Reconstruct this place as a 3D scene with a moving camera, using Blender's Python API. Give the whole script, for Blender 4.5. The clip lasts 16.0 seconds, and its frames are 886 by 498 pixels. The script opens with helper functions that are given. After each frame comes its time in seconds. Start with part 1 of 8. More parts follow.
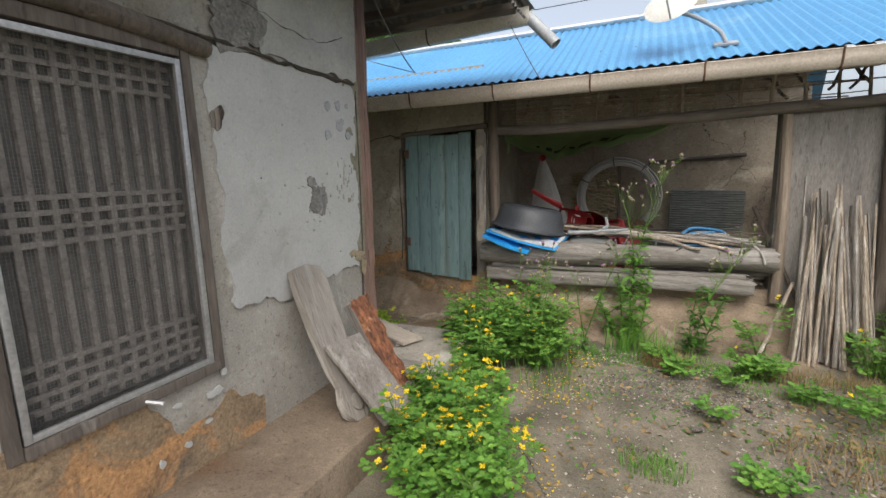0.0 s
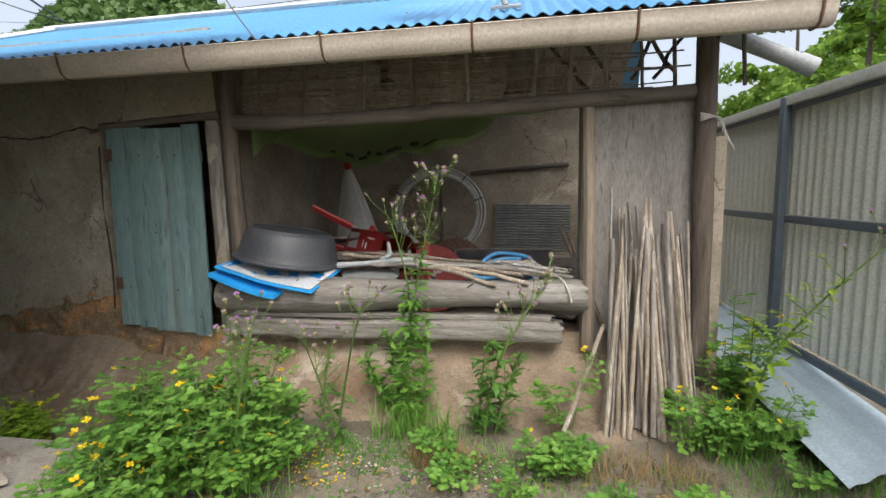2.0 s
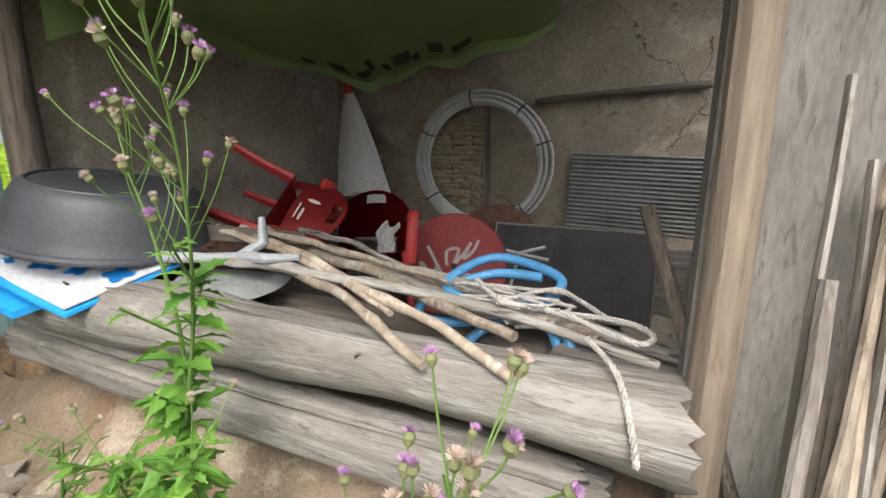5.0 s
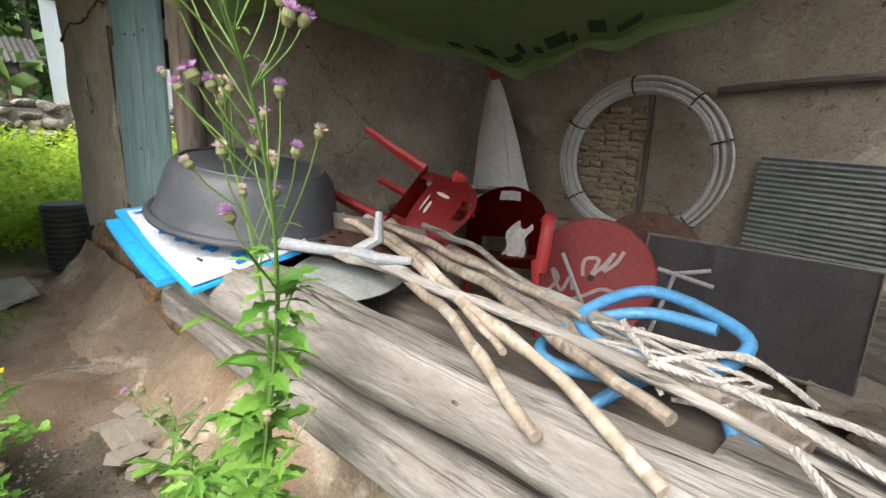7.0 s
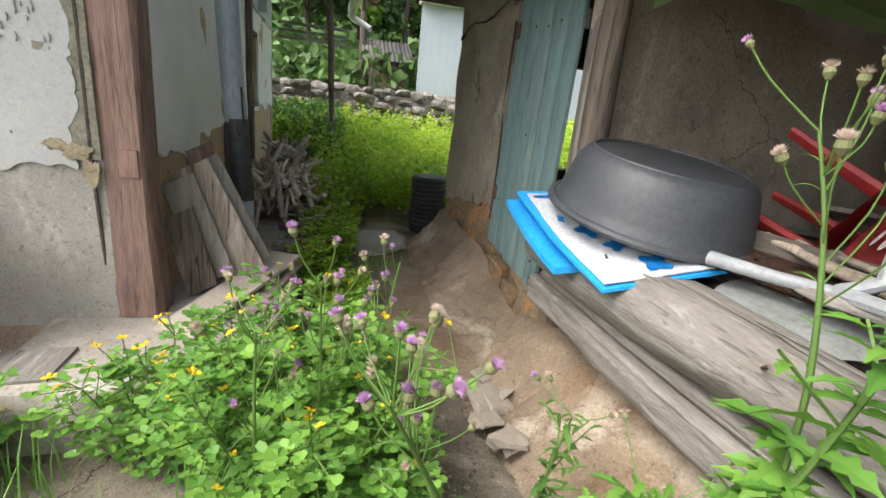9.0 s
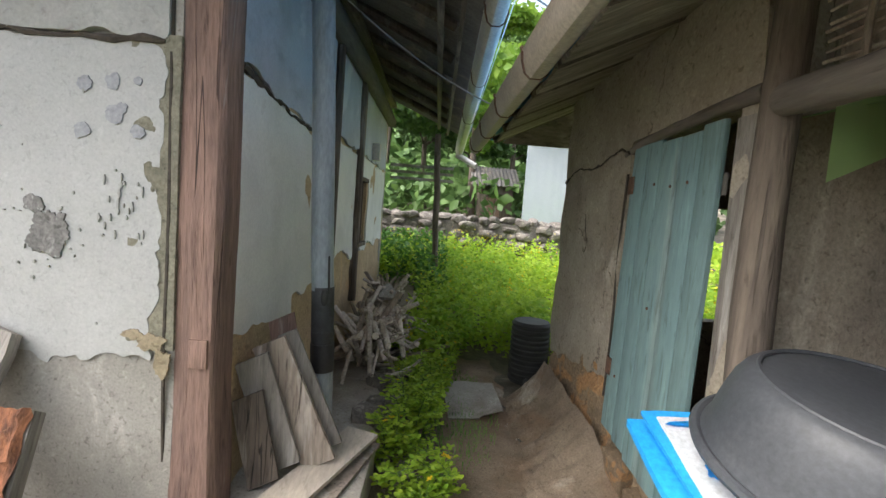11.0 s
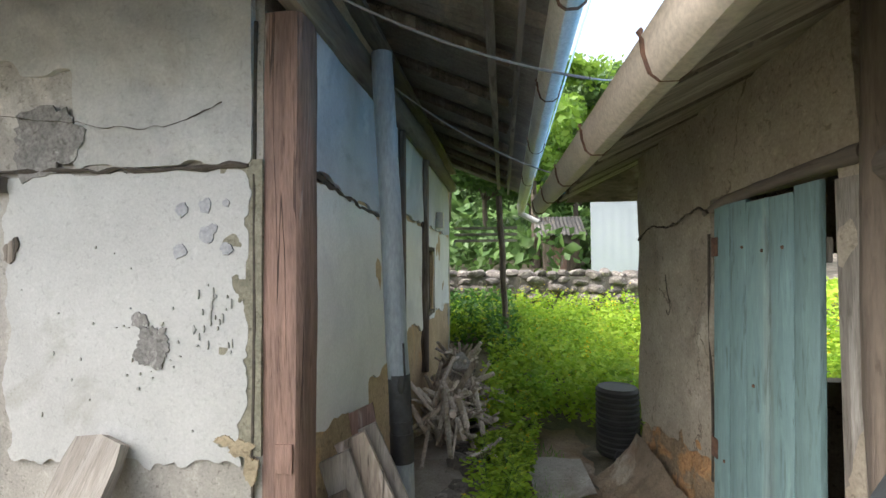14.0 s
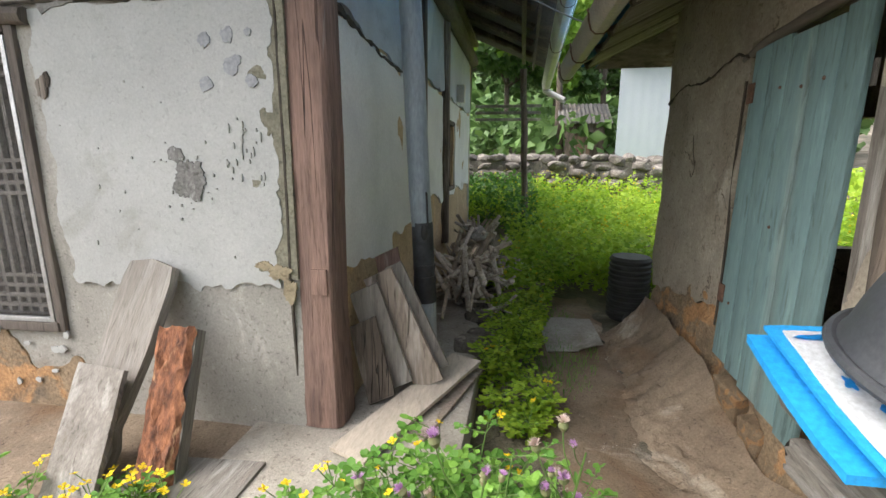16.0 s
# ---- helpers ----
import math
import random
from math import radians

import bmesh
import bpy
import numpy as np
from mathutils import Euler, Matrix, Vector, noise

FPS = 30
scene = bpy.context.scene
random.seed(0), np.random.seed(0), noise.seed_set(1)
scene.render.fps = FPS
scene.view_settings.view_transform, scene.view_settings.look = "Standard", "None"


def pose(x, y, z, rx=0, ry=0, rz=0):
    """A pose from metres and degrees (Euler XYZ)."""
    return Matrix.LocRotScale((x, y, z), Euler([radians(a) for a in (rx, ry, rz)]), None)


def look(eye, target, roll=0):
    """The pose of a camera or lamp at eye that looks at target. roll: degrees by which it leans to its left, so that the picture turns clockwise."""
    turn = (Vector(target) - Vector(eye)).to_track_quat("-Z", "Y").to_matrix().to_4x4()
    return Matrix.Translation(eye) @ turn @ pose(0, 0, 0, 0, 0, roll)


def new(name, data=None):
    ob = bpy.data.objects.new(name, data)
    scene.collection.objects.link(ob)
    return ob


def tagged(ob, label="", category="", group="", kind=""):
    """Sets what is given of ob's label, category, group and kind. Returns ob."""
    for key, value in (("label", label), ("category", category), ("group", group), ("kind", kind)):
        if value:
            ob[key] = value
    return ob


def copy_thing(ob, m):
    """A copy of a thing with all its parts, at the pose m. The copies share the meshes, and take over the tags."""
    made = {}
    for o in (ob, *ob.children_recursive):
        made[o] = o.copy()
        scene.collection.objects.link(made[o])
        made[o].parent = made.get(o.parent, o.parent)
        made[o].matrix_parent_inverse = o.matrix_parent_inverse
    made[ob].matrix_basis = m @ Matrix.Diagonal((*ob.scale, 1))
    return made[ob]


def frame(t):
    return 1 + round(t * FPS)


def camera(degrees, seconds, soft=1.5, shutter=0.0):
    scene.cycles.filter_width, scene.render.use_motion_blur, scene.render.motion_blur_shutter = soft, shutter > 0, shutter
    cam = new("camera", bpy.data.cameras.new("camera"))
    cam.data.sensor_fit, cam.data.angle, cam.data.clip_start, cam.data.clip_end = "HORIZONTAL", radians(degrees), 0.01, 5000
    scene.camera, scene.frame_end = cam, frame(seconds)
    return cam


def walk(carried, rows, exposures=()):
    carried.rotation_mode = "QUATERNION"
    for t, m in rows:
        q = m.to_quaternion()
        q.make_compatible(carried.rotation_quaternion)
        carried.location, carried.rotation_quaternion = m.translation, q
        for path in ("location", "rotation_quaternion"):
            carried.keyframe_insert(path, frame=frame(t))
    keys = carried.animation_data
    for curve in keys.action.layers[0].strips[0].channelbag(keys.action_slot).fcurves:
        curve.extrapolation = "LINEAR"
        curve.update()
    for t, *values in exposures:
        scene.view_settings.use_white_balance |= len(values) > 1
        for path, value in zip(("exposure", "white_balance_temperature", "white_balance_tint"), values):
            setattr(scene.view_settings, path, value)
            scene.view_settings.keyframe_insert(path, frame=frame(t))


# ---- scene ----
cam = camera(87.9, 16.0)
PATH = [
    (0, (0.155, -0.182, 1.548), (-0.65, 1.625, 1.258), -1.2),
    (0.5, (0.306, 0.288, 1.583), (-0.313, 2.173, 1.33), -0.9),
    (1, (0.415, 0.631, 1.583), (-0.043, 2.564, 1.35), -1.3),
    (1.5, (0.552, 1.009, 1.564), (0.18, 2.963, 1.351), -1.4),
    (2, (0.773, 1.474, 1.52), (0.448, 3.432, 1.276), -1.3),
    (2.5, (0.973, 1.823, 1.512), (0.719, 3.791, 1.261), -1.4),
    (3, (1.113, 2.23, 1.508), (0.914, 4.204, 1.254), -1.5),
    (3.2, (1.12, 2.351, 1.552), (0.933, 4.32, 1.252), -1.5),
    (5.3, (1.084, 3.804, 1.389), (0.146, 5.506, 0.919), 0.7),
    (5.5, (1.068, 3.86, 1.382), (0.055, 5.517, 0.904), 1.0),
    (6, (1.026, 3.943, 1.405), (-0.075, 5.549, 0.947), 1.4),
    (6.5, (0.999, 3.961, 1.447), (-0.189, 5.505, 0.996), 1.6),
    (7, (0.972, 3.922, 1.421), (-0.312, 5.373, 0.924), 2.5),
    (7.5, (0.934, 3.877, 1.326), (-0.495, 5.143, 0.732), 4.6),
    (8, (0.877, 3.76, 1.229), (-0.709, 4.797, 0.588), 6.0),
    (8.5, (0.778, 3.646, 1.276), (-0.962, 4.388, 0.626), 5.9),
    (9, (0.542, 3.577, 1.355), (-1.301, 4.091, 0.774), 5.9),
    (9.5, (0.304, 3.559, 1.454), (-1.613, 3.894, 0.993), 6.4),
    (10, (0.185, 3.624, 1.526), (-1.775, 3.831, 1.189), 6.5),
    (12.5, (0.089, 3.72, 1.823), (-1.907, 3.606, 1.858), 0.2),
    (13, (0.091, 3.699, 1.86), (-1.9, 3.528, 1.948), -0.5),
    (13.5, (0.086, 3.661, 1.86), (-1.9, 3.443, 1.962), -0.6),
    (14, (0.087, 3.671, 1.81), (-1.895, 3.413, 1.865), -0.3),
    (14.5, (0.109, 3.661, 1.721), (-1.87, 3.373, 1.685), 0.3),
    (15, (0.133, 3.651, 1.637), (-1.837, 3.345, 1.468), 0.7),
    (15.5, (0.136, 3.654, 1.591), (-1.817, 3.334, 1.302), 0.6),
    (16, (0.159, 3.654, 1.551), (-1.775, 3.327, 1.163), 0.3),
]
walk(cam, [(t, look(eye, target, roll)) for t, eye, target, roll in PATH],
     [(0, -1.0), (1.5, -0.9), (3.2, -0.64), (5.3, -0.24), (6.5, 0.06), (7.5, -0.05), (9, -0.15), (10, -0.08), (12.5, 0.08), (13, 0.10), (14.5, 0.18), (16, -0.10)])

# ---- world and light: bright overcast sky ----
world = bpy.data.worlds.new("world")
scene.world = world
world.use_nodes = True
wn, wl = world.node_tree.nodes, world.node_tree.links
sky = wn.new("ShaderNodeTexSky")
sky.sky_type, sky.sun_disc = "NISHITA", False
sky.sun_elevation, sky.sun_rotation = radians(54), radians(158)
sky.air_density, sky.dust_density, sky.ozone_density = 1.0, 6.0, 1.0
cloud_tone = wn.new("ShaderNodeHueSaturation")
cloud_tone.inputs["Saturation"].default_value = 0.52
wl.new(sky.outputs[0], cloud_tone.inputs["Color"])
wl.new(cloud_tone.outputs[0], wn["Background"].inputs["Color"])
wn["Background"].inputs["Strength"].default_value = 0.56
sun = new("sun", bpy.data.lights.new("sun", "SUN"))
sun.data.energy, sun.data.angle, sun.data.color = 1.2, radians(80), (0.98, 0.985, 1.0)
sun.matrix_world = look((0, 0, 20), (-5.4, 13.5, 0))

# ---- materials ----


def surf(name, c1, c2, c3=None, scale=6.0, rough=0.85, metal=0.0, bump=0.3, stretch=(1, 1, 1), fine=60.0, patch=0.55, vary=0.0, dirt=None, dirt_scale=1.5, dirt_at=0.6, spec=0.5, crack=None, crack_scale=1.0, crack_width=0.012, speck=0.19, split=None, split_scale=16.0, pit=None):
    """Procedural surface: two tones by broad noise, a third in patches, dirt in larger stains, fine grain in colour and relief."""
    m = bpy.data.materials.new(name)
    m.use_nodes = True
    n, l = m.node_tree.nodes, m.node_tree.links
    b = n["Principled BSDF"]
    tc, mp = n.new("ShaderNodeTexCoord"), n.new("ShaderNodeMapping")
    mp.inputs["Scale"].default_value = stretch
    l.new(tc.outputs["Object"], mp.inputs["Vector"])

    def noise_node(sc, detail=6.0, distort=0.0):
        t = n.new("ShaderNodeTexNoise")
        t.inputs["Scale"].default_value, t.inputs["Detail"].default_value = sc, detail
        t.inputs["Roughness"].default_value, t.inputs["Distortion"].default_value = 0.62, distort
        l.new(mp.outputs[0], t.inputs["Vector"])
        return t

    def ramp(src, lo, hi):
        r = n.new("ShaderNodeMapRange")
        r.inputs["From Min"].default_value, r.inputs["From Max"].default_value = lo, hi
        l.new(src, r.inputs["Value"])
        return r.outputs["Result"]

    def mix(fac, a, c):
        x = n.new("ShaderNodeMix")
        x.data_type = "RGBA"
        l.new(fac, x.inputs["Factor"])
        if isinstance(a, tuple):
            x.inputs["A"].default_value = (*a, 1)
        else:
            l.new(a, x.inputs["A"])
        x.inputs["B"].default_value = (*c, 1)
        return x.outputs["Result"]

    broad = noise_node(scale, 8.0, 0.4)
    grain = noise_node(fine, 4.0)
    col = mix(ramp(broad.outputs["Fac"], 0.36, 0.66), c1, c2)
    if c3:
        col = mix(ramp(noise_node(scale * 0.45, 9.0, 0.8).outputs["Fac"], patch, patch + 0.06), col, c3)
    if dirt:
        col = mix(ramp(noise_node(dirt_scale, 7.0, 0.5).outputs["Fac"], dirt_at, dirt_at + 0.18), col, dirt)
    line = None
    if crack:
        bent = n.new("ShaderNodeVectorMath")
        bent.operation = "MULTIPLY_ADD"
        wob = noise_node(3.0, 5.0)
        l.new(wob.outputs["Color"], bent.inputs[0])
        bent.inputs[1].default_value = (0.35, 0.35, 0.35)
        l.new(mp.outputs[0], bent.inputs[2])
        vor = n.new("ShaderNodeTexVoronoi")
        vor.feature = "DISTANCE_TO_EDGE"
        vor.inputs["Scale"].default_value = crack_scale
        l.new(bent.outputs[0], vor.inputs["Vector"])
        line = ramp(vor.outputs["Distance"], crack_width, crack_width * 0.4)
        gate = n.new("ShaderNodeMath")
        gate.operation = "MULTIPLY"
        l.new(line, gate.inputs[0])
        l.new(ramp(noise_node(1.3, 3.0).outputs["Fac"], 0.42, 0.5), gate.inputs[1])
        line = gate.outputs[0]
        col = mix(line, col, crack)
    gap = None
    if split:
        seam = noise_node(split_scale, 2.0)
        thin = n.new("ShaderNodeMapping")
        thin.inputs["Scale"].default_value = [q if q == 1 else q * 0.22 for q in stretch]
        l.new(tc.outputs["Object"], thin.inputs["Vector"])
        l.new(thin.outputs[0], seam.inputs["Vector"])
        near = n.new("ShaderNodeMath")
        near.operation, near.inputs[1].default_value = "SUBTRACT", 0.5
        l.new(seam.outputs["Fac"], near.inputs[0])
        mag = n.new("ShaderNodeMath")
        mag.operation = "ABSOLUTE"
        l.new(near.outputs[0], mag.inputs[0])
        gate = n.new("ShaderNodeMath")
        gate.operation = "MULTIPLY"
        l.new(ramp(mag.outputs[0], 0.011, 0.004), gate.inputs[0])
        l.new(ramp(noise_node(split_scale * 0.3, 4.0).outputs["Fac"], 0.46, 0.56), gate.inputs[1])
        gap = gate.outputs[0]
        col = mix(gap, col, split)
    if pit is None:
        pit = 0.38 if bump >= 0.3 else 0.0
    if pit:
        spots = ramp(noise_node(fine * 0.45, 9.0, 0.6).outputs["Fac"], 0.57, 0.66)
        dark = n.new("ShaderNodeMix")
        dark.data_type, dark.blend_type = "RGBA", "MULTIPLY"
        l.new(spots, dark.inputs["Factor"])
        l.new(col, dark.inputs["A"])
        dark.inputs["B"].default_value = (1 - pit, 1 - pit * 1.04, 1 - pit * 1.08, 1)
        pale = n.new("ShaderNodeMix")
        pale.data_type, pale.blend_type = "RGBA", "MULTIPLY"
        l.new(ramp(noise_node(fine * 0.3, 9.0, 0.3).outputs["Fac"], 0.58, 0.68), pale.inputs["Factor"])
        l.new(dark.outputs["Result"], pale.inputs["A"])
        pale.inputs["B"].default_value = (1 + pit * 0.6, 1 + pit * 0.6, 1 + pit * 0.58, 1)
        col = pale.outputs["Result"]
    hsv = n.new("ShaderNodeHueSaturation")
    l.new(col, hsv.inputs["Color"])
    add = n.new("ShaderNodeMath")
    add.operation = "ADD"
    l.new(ramp(grain.outputs["Fac"], 0.3, 0.7), add.inputs[0])
    val = n.new("ShaderNodeMapRange")
    val.inputs["From Max"].default_value = 2.0 if vary else 1.0
    val.inputs["To Min"].default_value, val.inputs["To Max"].default_value = 1.0 - speck - vary, 1.0 + speck + vary
    if vary:
        info = n.new("ShaderNodeObjectInfo")
        l.new(info.outputs["Random"], add.inputs[1])
    else:
        add.inputs[1].default_value = 0.0
    l.new(add.outputs[0], val.inputs["Value"])
    l.new(val.outputs[0], hsv.inputs["Value"])
    l.new(hsv.outputs[0], b.inputs["Base Color"])
    rr = n.new("ShaderNodeMapRange")
    rr.inputs["To Min"].default_value, rr.inputs["To Max"].default_value = max(0.03, rough - 0.1), min(1.0, rough + 0.1)
    l.new(broad.outputs["Fac"], rr.inputs["Value"])
    l.new(rr.outputs[0], b.inputs["Roughness"])
    b.inputs["Metallic"].default_value = metal
    b.inputs["Specular IOR Level"].default_value = spec
    if bump:
        h = n.new("ShaderNodeMath")
        h.operation = "MULTIPLY_ADD"
        h.inputs[1].default_value = 0.35
        l.new(grain.outputs["Fac"], h.inputs[0])
        l.new(broad.outputs["Fac"], h.inputs[2])
        if gap is not None:
            deep = n.new("ShaderNodeMath")
            deep.operation = "SUBTRACT"
            l.new(h.outputs[0], deep.inputs[0])
            l.new(gap, deep.inputs[1])
            h = deep
        bp = n.new("ShaderNodeBump")
        bp.inputs["Strength"].default_value, bp.inputs["Distance"].default_value = bump, 0.02
        l.new(h.outputs[0], bp.inputs["Height"])
        l.new(bp.outputs[0], b.inputs["Normal"])
    return m


def leafy(name, c1, c2, rough=0.5, through_light=0.35):
    """Leaf surface: tone by leaf island, light passing through."""
    m = bpy.data.materials.new(name)
    m.use_nodes = True
    n, l = m.node_tree.nodes, m.node_tree.links
    b, out = n["Principled BSDF"], n["Material Output"]
    geo, tc, tex = n.new("ShaderNodeNewGeometry"), n.new("ShaderNodeTexCoord"), n.new("ShaderNodeTexNoise")
    tex.inputs["Scale"].default_value = 1.4
    l.new(tc.outputs["Object"], tex.inputs["Vector"])
    add = n.new("ShaderNodeMath")
    add.operation, add.inputs[1].default_value = "MULTIPLY_ADD", 0.55
    sub = n.new("ShaderNodeMapRange")
    sub.inputs["From Min"].default_value, sub.inputs["From Max"].default_value, sub.inputs["To Max"].default_value = 0.3, 0.7, 0.5
    l.new(tex.outputs["Fac"], sub.inputs["Value"])
    l.new(geo.outputs["Random Per Island"], add.inputs[0])
    l.new(sub.outputs[0], add.inputs[2])
    mx = n.new("ShaderNodeMix")
    mx.data_type = "RGBA"
    mx.inputs["A"].default_value, mx.inputs["B"].default_value = (*c1, 1), (*c2, 1)
    l.new(add.outputs[0], mx.inputs["Factor"])
    l.new(mx.outputs["Result"], b.inputs["Base Color"])
    b.inputs["Roughness"].default_value = rough
    b.inputs["Specular IOR Level"].default_value = 0.35
    tr, ms = n.new("ShaderNodeBsdfTranslucent"), n.new("ShaderNodeMixShader")
    l.new(mx.outputs["Result"], tr.inputs["Color"])
    ms.inputs[0].default_value = through_light
    l.new(b.outputs[0], ms.inputs[1])
    l.new(tr.outputs[0], ms.inputs[2])
    l.new(ms.outputs[0], out.inputs["Surface"])
    return m


M_WHITE = surf("whitewash", (0.47, 0.472, 0.455), (0.415, 0.416, 0.40), (0.345, 0.33, 0.295), 2.2, 0.9, bump=0.3, patch=0.66, dirt=(0.28, 0.27, 0.225), dirt_scale=2.0, dirt_at=0.62, speck=0.08, fine=90, pit=0.14)
M_WHITE_UP = surf("aged_whitewash", (0.45, 0.45, 0.425), (0.36, 0.36, 0.34), (0.41, 0.40, 0.38), 2.4, 0.9, bump=0.35, patch=0.62, dirt=(0.30, 0.285, 0.255), dirt_scale=0.9, speck=0.10, pit=0.16)
# stained whitewash for the alley side, colour raised to make up for shade
M_WHITE_N = surf("stained_lifted_whitewash", (0.80, 0.80, 0.77), (0.70, 0.70, 0.675), (0.56, 0.54, 0.50), 2.6, 0.9, bump=0.2, patch=0.66, dirt=(0.44, 0.42, 0.38), dirt_scale=1.0, dirt_at=0.62, speck=0.07)
M_GREY_BLUE = surf("grey_blue_whitewash", (0.54, 0.565, 0.605), (0.42, 0.445, 0.485), (0.62, 0.63, 0.645), 2.0, 0.9, bump=0.2, dirt=(0.25, 0.265, 0.295), dirt_scale=1.3, dirt_at=0.58, speck=0.08)
M_CEMENT = surf("grey_cement", (0.40, 0.38, 0.34), (0.29, 0.272, 0.24), (0.50, 0.475, 0.43), 2.4, 0.92, bump=0.4, patch=0.58, dirt=(0.17, 0.14, 0.10), dirt_scale=1.5, dirt_at=0.56, speck=0.14, fine=90)
M_CEMENT_DARK = surf("dark_cement_patch", (0.26, 0.25, 0.235), (0.17, 0.165, 0.155), (0.36, 0.355, 0.33), 16.0, 0.95, bump=0.7, patch=0.6, speck=0.3)
M_PIER = surf("streaked_cement", (0.29, 0.27, 0.245), (0.19, 0.175, 0.16), (0.40, 0.385, 0.36), 3.5, 0.92, bump=0.4, stretch=(1.6, 1.6, 0.35), patch=0.6, dirt=(0.13, 0.12, 0.11), dirt_scale=1.6, dirt_at=0.55)
M_DAB = surf("grey_mortar_dab", (0.36, 0.365, 0.38), (0.30, 0.305, 0.32), None, 20.0, 0.9, bump=0.2)
M_PAPER = surf("dusty_window_paper", (0.15, 0.14, 0.13), (0.09, 0.083, 0.077), (0.30, 0.285, 0.27), 2.5, 0.9, bump=0.2, patch=0.64, dirt=(0.19, 0.18, 0.17), dirt_scale=3.0, dirt_at=0.62)
M_POST_PALE = surf("pale_brown_post_wood", (0.29, 0.235, 0.18), (0.20, 0.16, 0.122), (0.36, 0.305, 0.25), 7.0, 0.85, bump=0.5, stretch=(1, 1, 0.12))
M_OCHRE = surf("ochre_clay", (0.52, 0.39, 0.235), (0.41, 0.305, 0.185), (0.56, 0.38, 0.20), 3.5, 0.95, bump=0.5, patch=0.6, dirt=(0.22, 0.165, 0.11), speck=0.22)
M_FOOT = surf("broken_mud_foot", (0.31, 0.225, 0.14), (0.20, 0.145, 0.092), (0.43, 0.24, 0.11), 4.5, 0.95, bump=1.0, patch=0.52, dirt=(0.10, 0.085, 0.07), dirt_scale=2.2, dirt_at=0.58, speck=0.34)
M_OLIVE = surf("lichened_grey_clay", (0.25, 0.235, 0.175), (0.18, 0.17, 0.125), (0.36, 0.345, 0.285), 9.0, 0.95, bump=0.7, patch=0.6, speck=0.25)
M_CHIP = surf("pale_cement_chip", (0.42, 0.38, 0.32), (0.33, 0.29, 0.235), None, 9.0, 0.93, bump=0.5, speck=0.25)
M_SCUFF = surf("grey_scuff", (0.40, 0.40, 0.37), (0.33, 0.33, 0.305), None, 20.0, 0.9, bump=0.1)
M_MUD = surf("mud_plaster", (0.41, 0.36, 0.29), (0.31, 0.265, 0.205), (0.50, 0.45, 0.375), 2.2, 0.95, bump=0.7, patch=0.6, crack=(0.16, 0.13, 0.10), crack_scale=0.5, crack_width=0.003, dirt=(0.20, 0.165, 0.125), dirt_scale=1.4, dirt_at=0.56, speck=0.18)
M_MUD_IN = surf("dusty_mud_plaster", (0.37, 0.32, 0.25), (0.27, 0.23, 0.18), (0.45, 0.395, 0.315), 2.4, 0.95, bump=0.8, patch=0.58, dirt=(0.17, 0.145, 0.12), dirt_scale=1.0, dirt_at=0.54, speck=0.2, crack=(0.10, 0.085, 0.07), crack_scale=0.7, crack_width=0.004)
M_COB = surf("bare_cob", (0.40, 0.33, 0.22), (0.28, 0.23, 0.15), None, 9.0, 0.97, bump=0.8)
M_STEP = surf("pale_worn_cement", (0.40, 0.37, 0.32), (0.29, 0.265, 0.225), (0.48, 0.45, 0.40), 3.0, 0.93, bump=0.5, patch=0.6, dirt=(0.17, 0.14, 0.10), dirt_scale=2.2, dirt_at=0.58, speck=0.16, fine=90)
M_APRON = surf("cement_apron", (0.29, 0.225, 0.16), (0.18, 0.135, 0.095), (0.42, 0.36, 0.285), 3.0, 0.93, bump=0.9, patch=0.58, dirt=(0.19, 0.115, 0.062), dirt_scale=1.5, dirt_at=0.54, speck=0.2, fine=85)
M_GROUND = surf("yard_concrete", (0.215, 0.185, 0.14), (0.135, 0.118, 0.088), (0.33, 0.29, 0.235), 3.2, 0.94, bump=0.9, patch=0.60, dirt=(0.075, 0.068, 0.046), dirt_scale=1.5, dirt_at=0.48, crack=(0.05, 0.042, 0.032), crack_scale=0.45, crack_width=0.003, speck=0.32, fine=85)
M_SOIL = surf("dry_earth", (0.26, 0.21, 0.155), (0.19, 0.155, 0.11), (0.32, 0.265, 0.20), 6.0, 0.97, bump=0.8)
M_WOOD_GREY = surf("weathered_wood", (0.30, 0.275, 0.245), (0.19, 0.168, 0.145), (0.38, 0.355, 0.32), 13.0, 0.88, bump=0.7, stretch=(1, 1, 0.12), vary=0.12, speck=0.26, fine=95, dirt=(0.17, 0.14, 0.11), dirt_scale=5.0, dirt_at=0.62)
M_WOOD_GREYX = surf("weathered_wood_lengthwise", (0.265, 0.25, 0.226), (0.185, 0.167, 0.145), (0.325, 0.31, 0.285), 22.0, 0.88, bump=0.7, stretch=(0.16, 1, 1), vary=0.08, speck=0.2, fine=130, split=(0.08, 0.07, 0.058), split_scale=12.0, dirt=(0.18, 0.15, 0.12), dirt_scale=6.0, dirt_at=0.60)
M_WOOD_RED = surf("red_brown_post_wood", (0.29, 0.18, 0.14), (0.175, 0.115, 0.095), (0.40, 0.36, 0.325), 10.0, 0.84, bump=0.8, stretch=(1, 1, 0.10), patch=0.55, speck=0.24, fine=90, split=(0.045, 0.03, 0.025), split_scale=12.0, dirt=(0.24, 0.215, 0.19), dirt_scale=5.0, dirt_at=0.56)
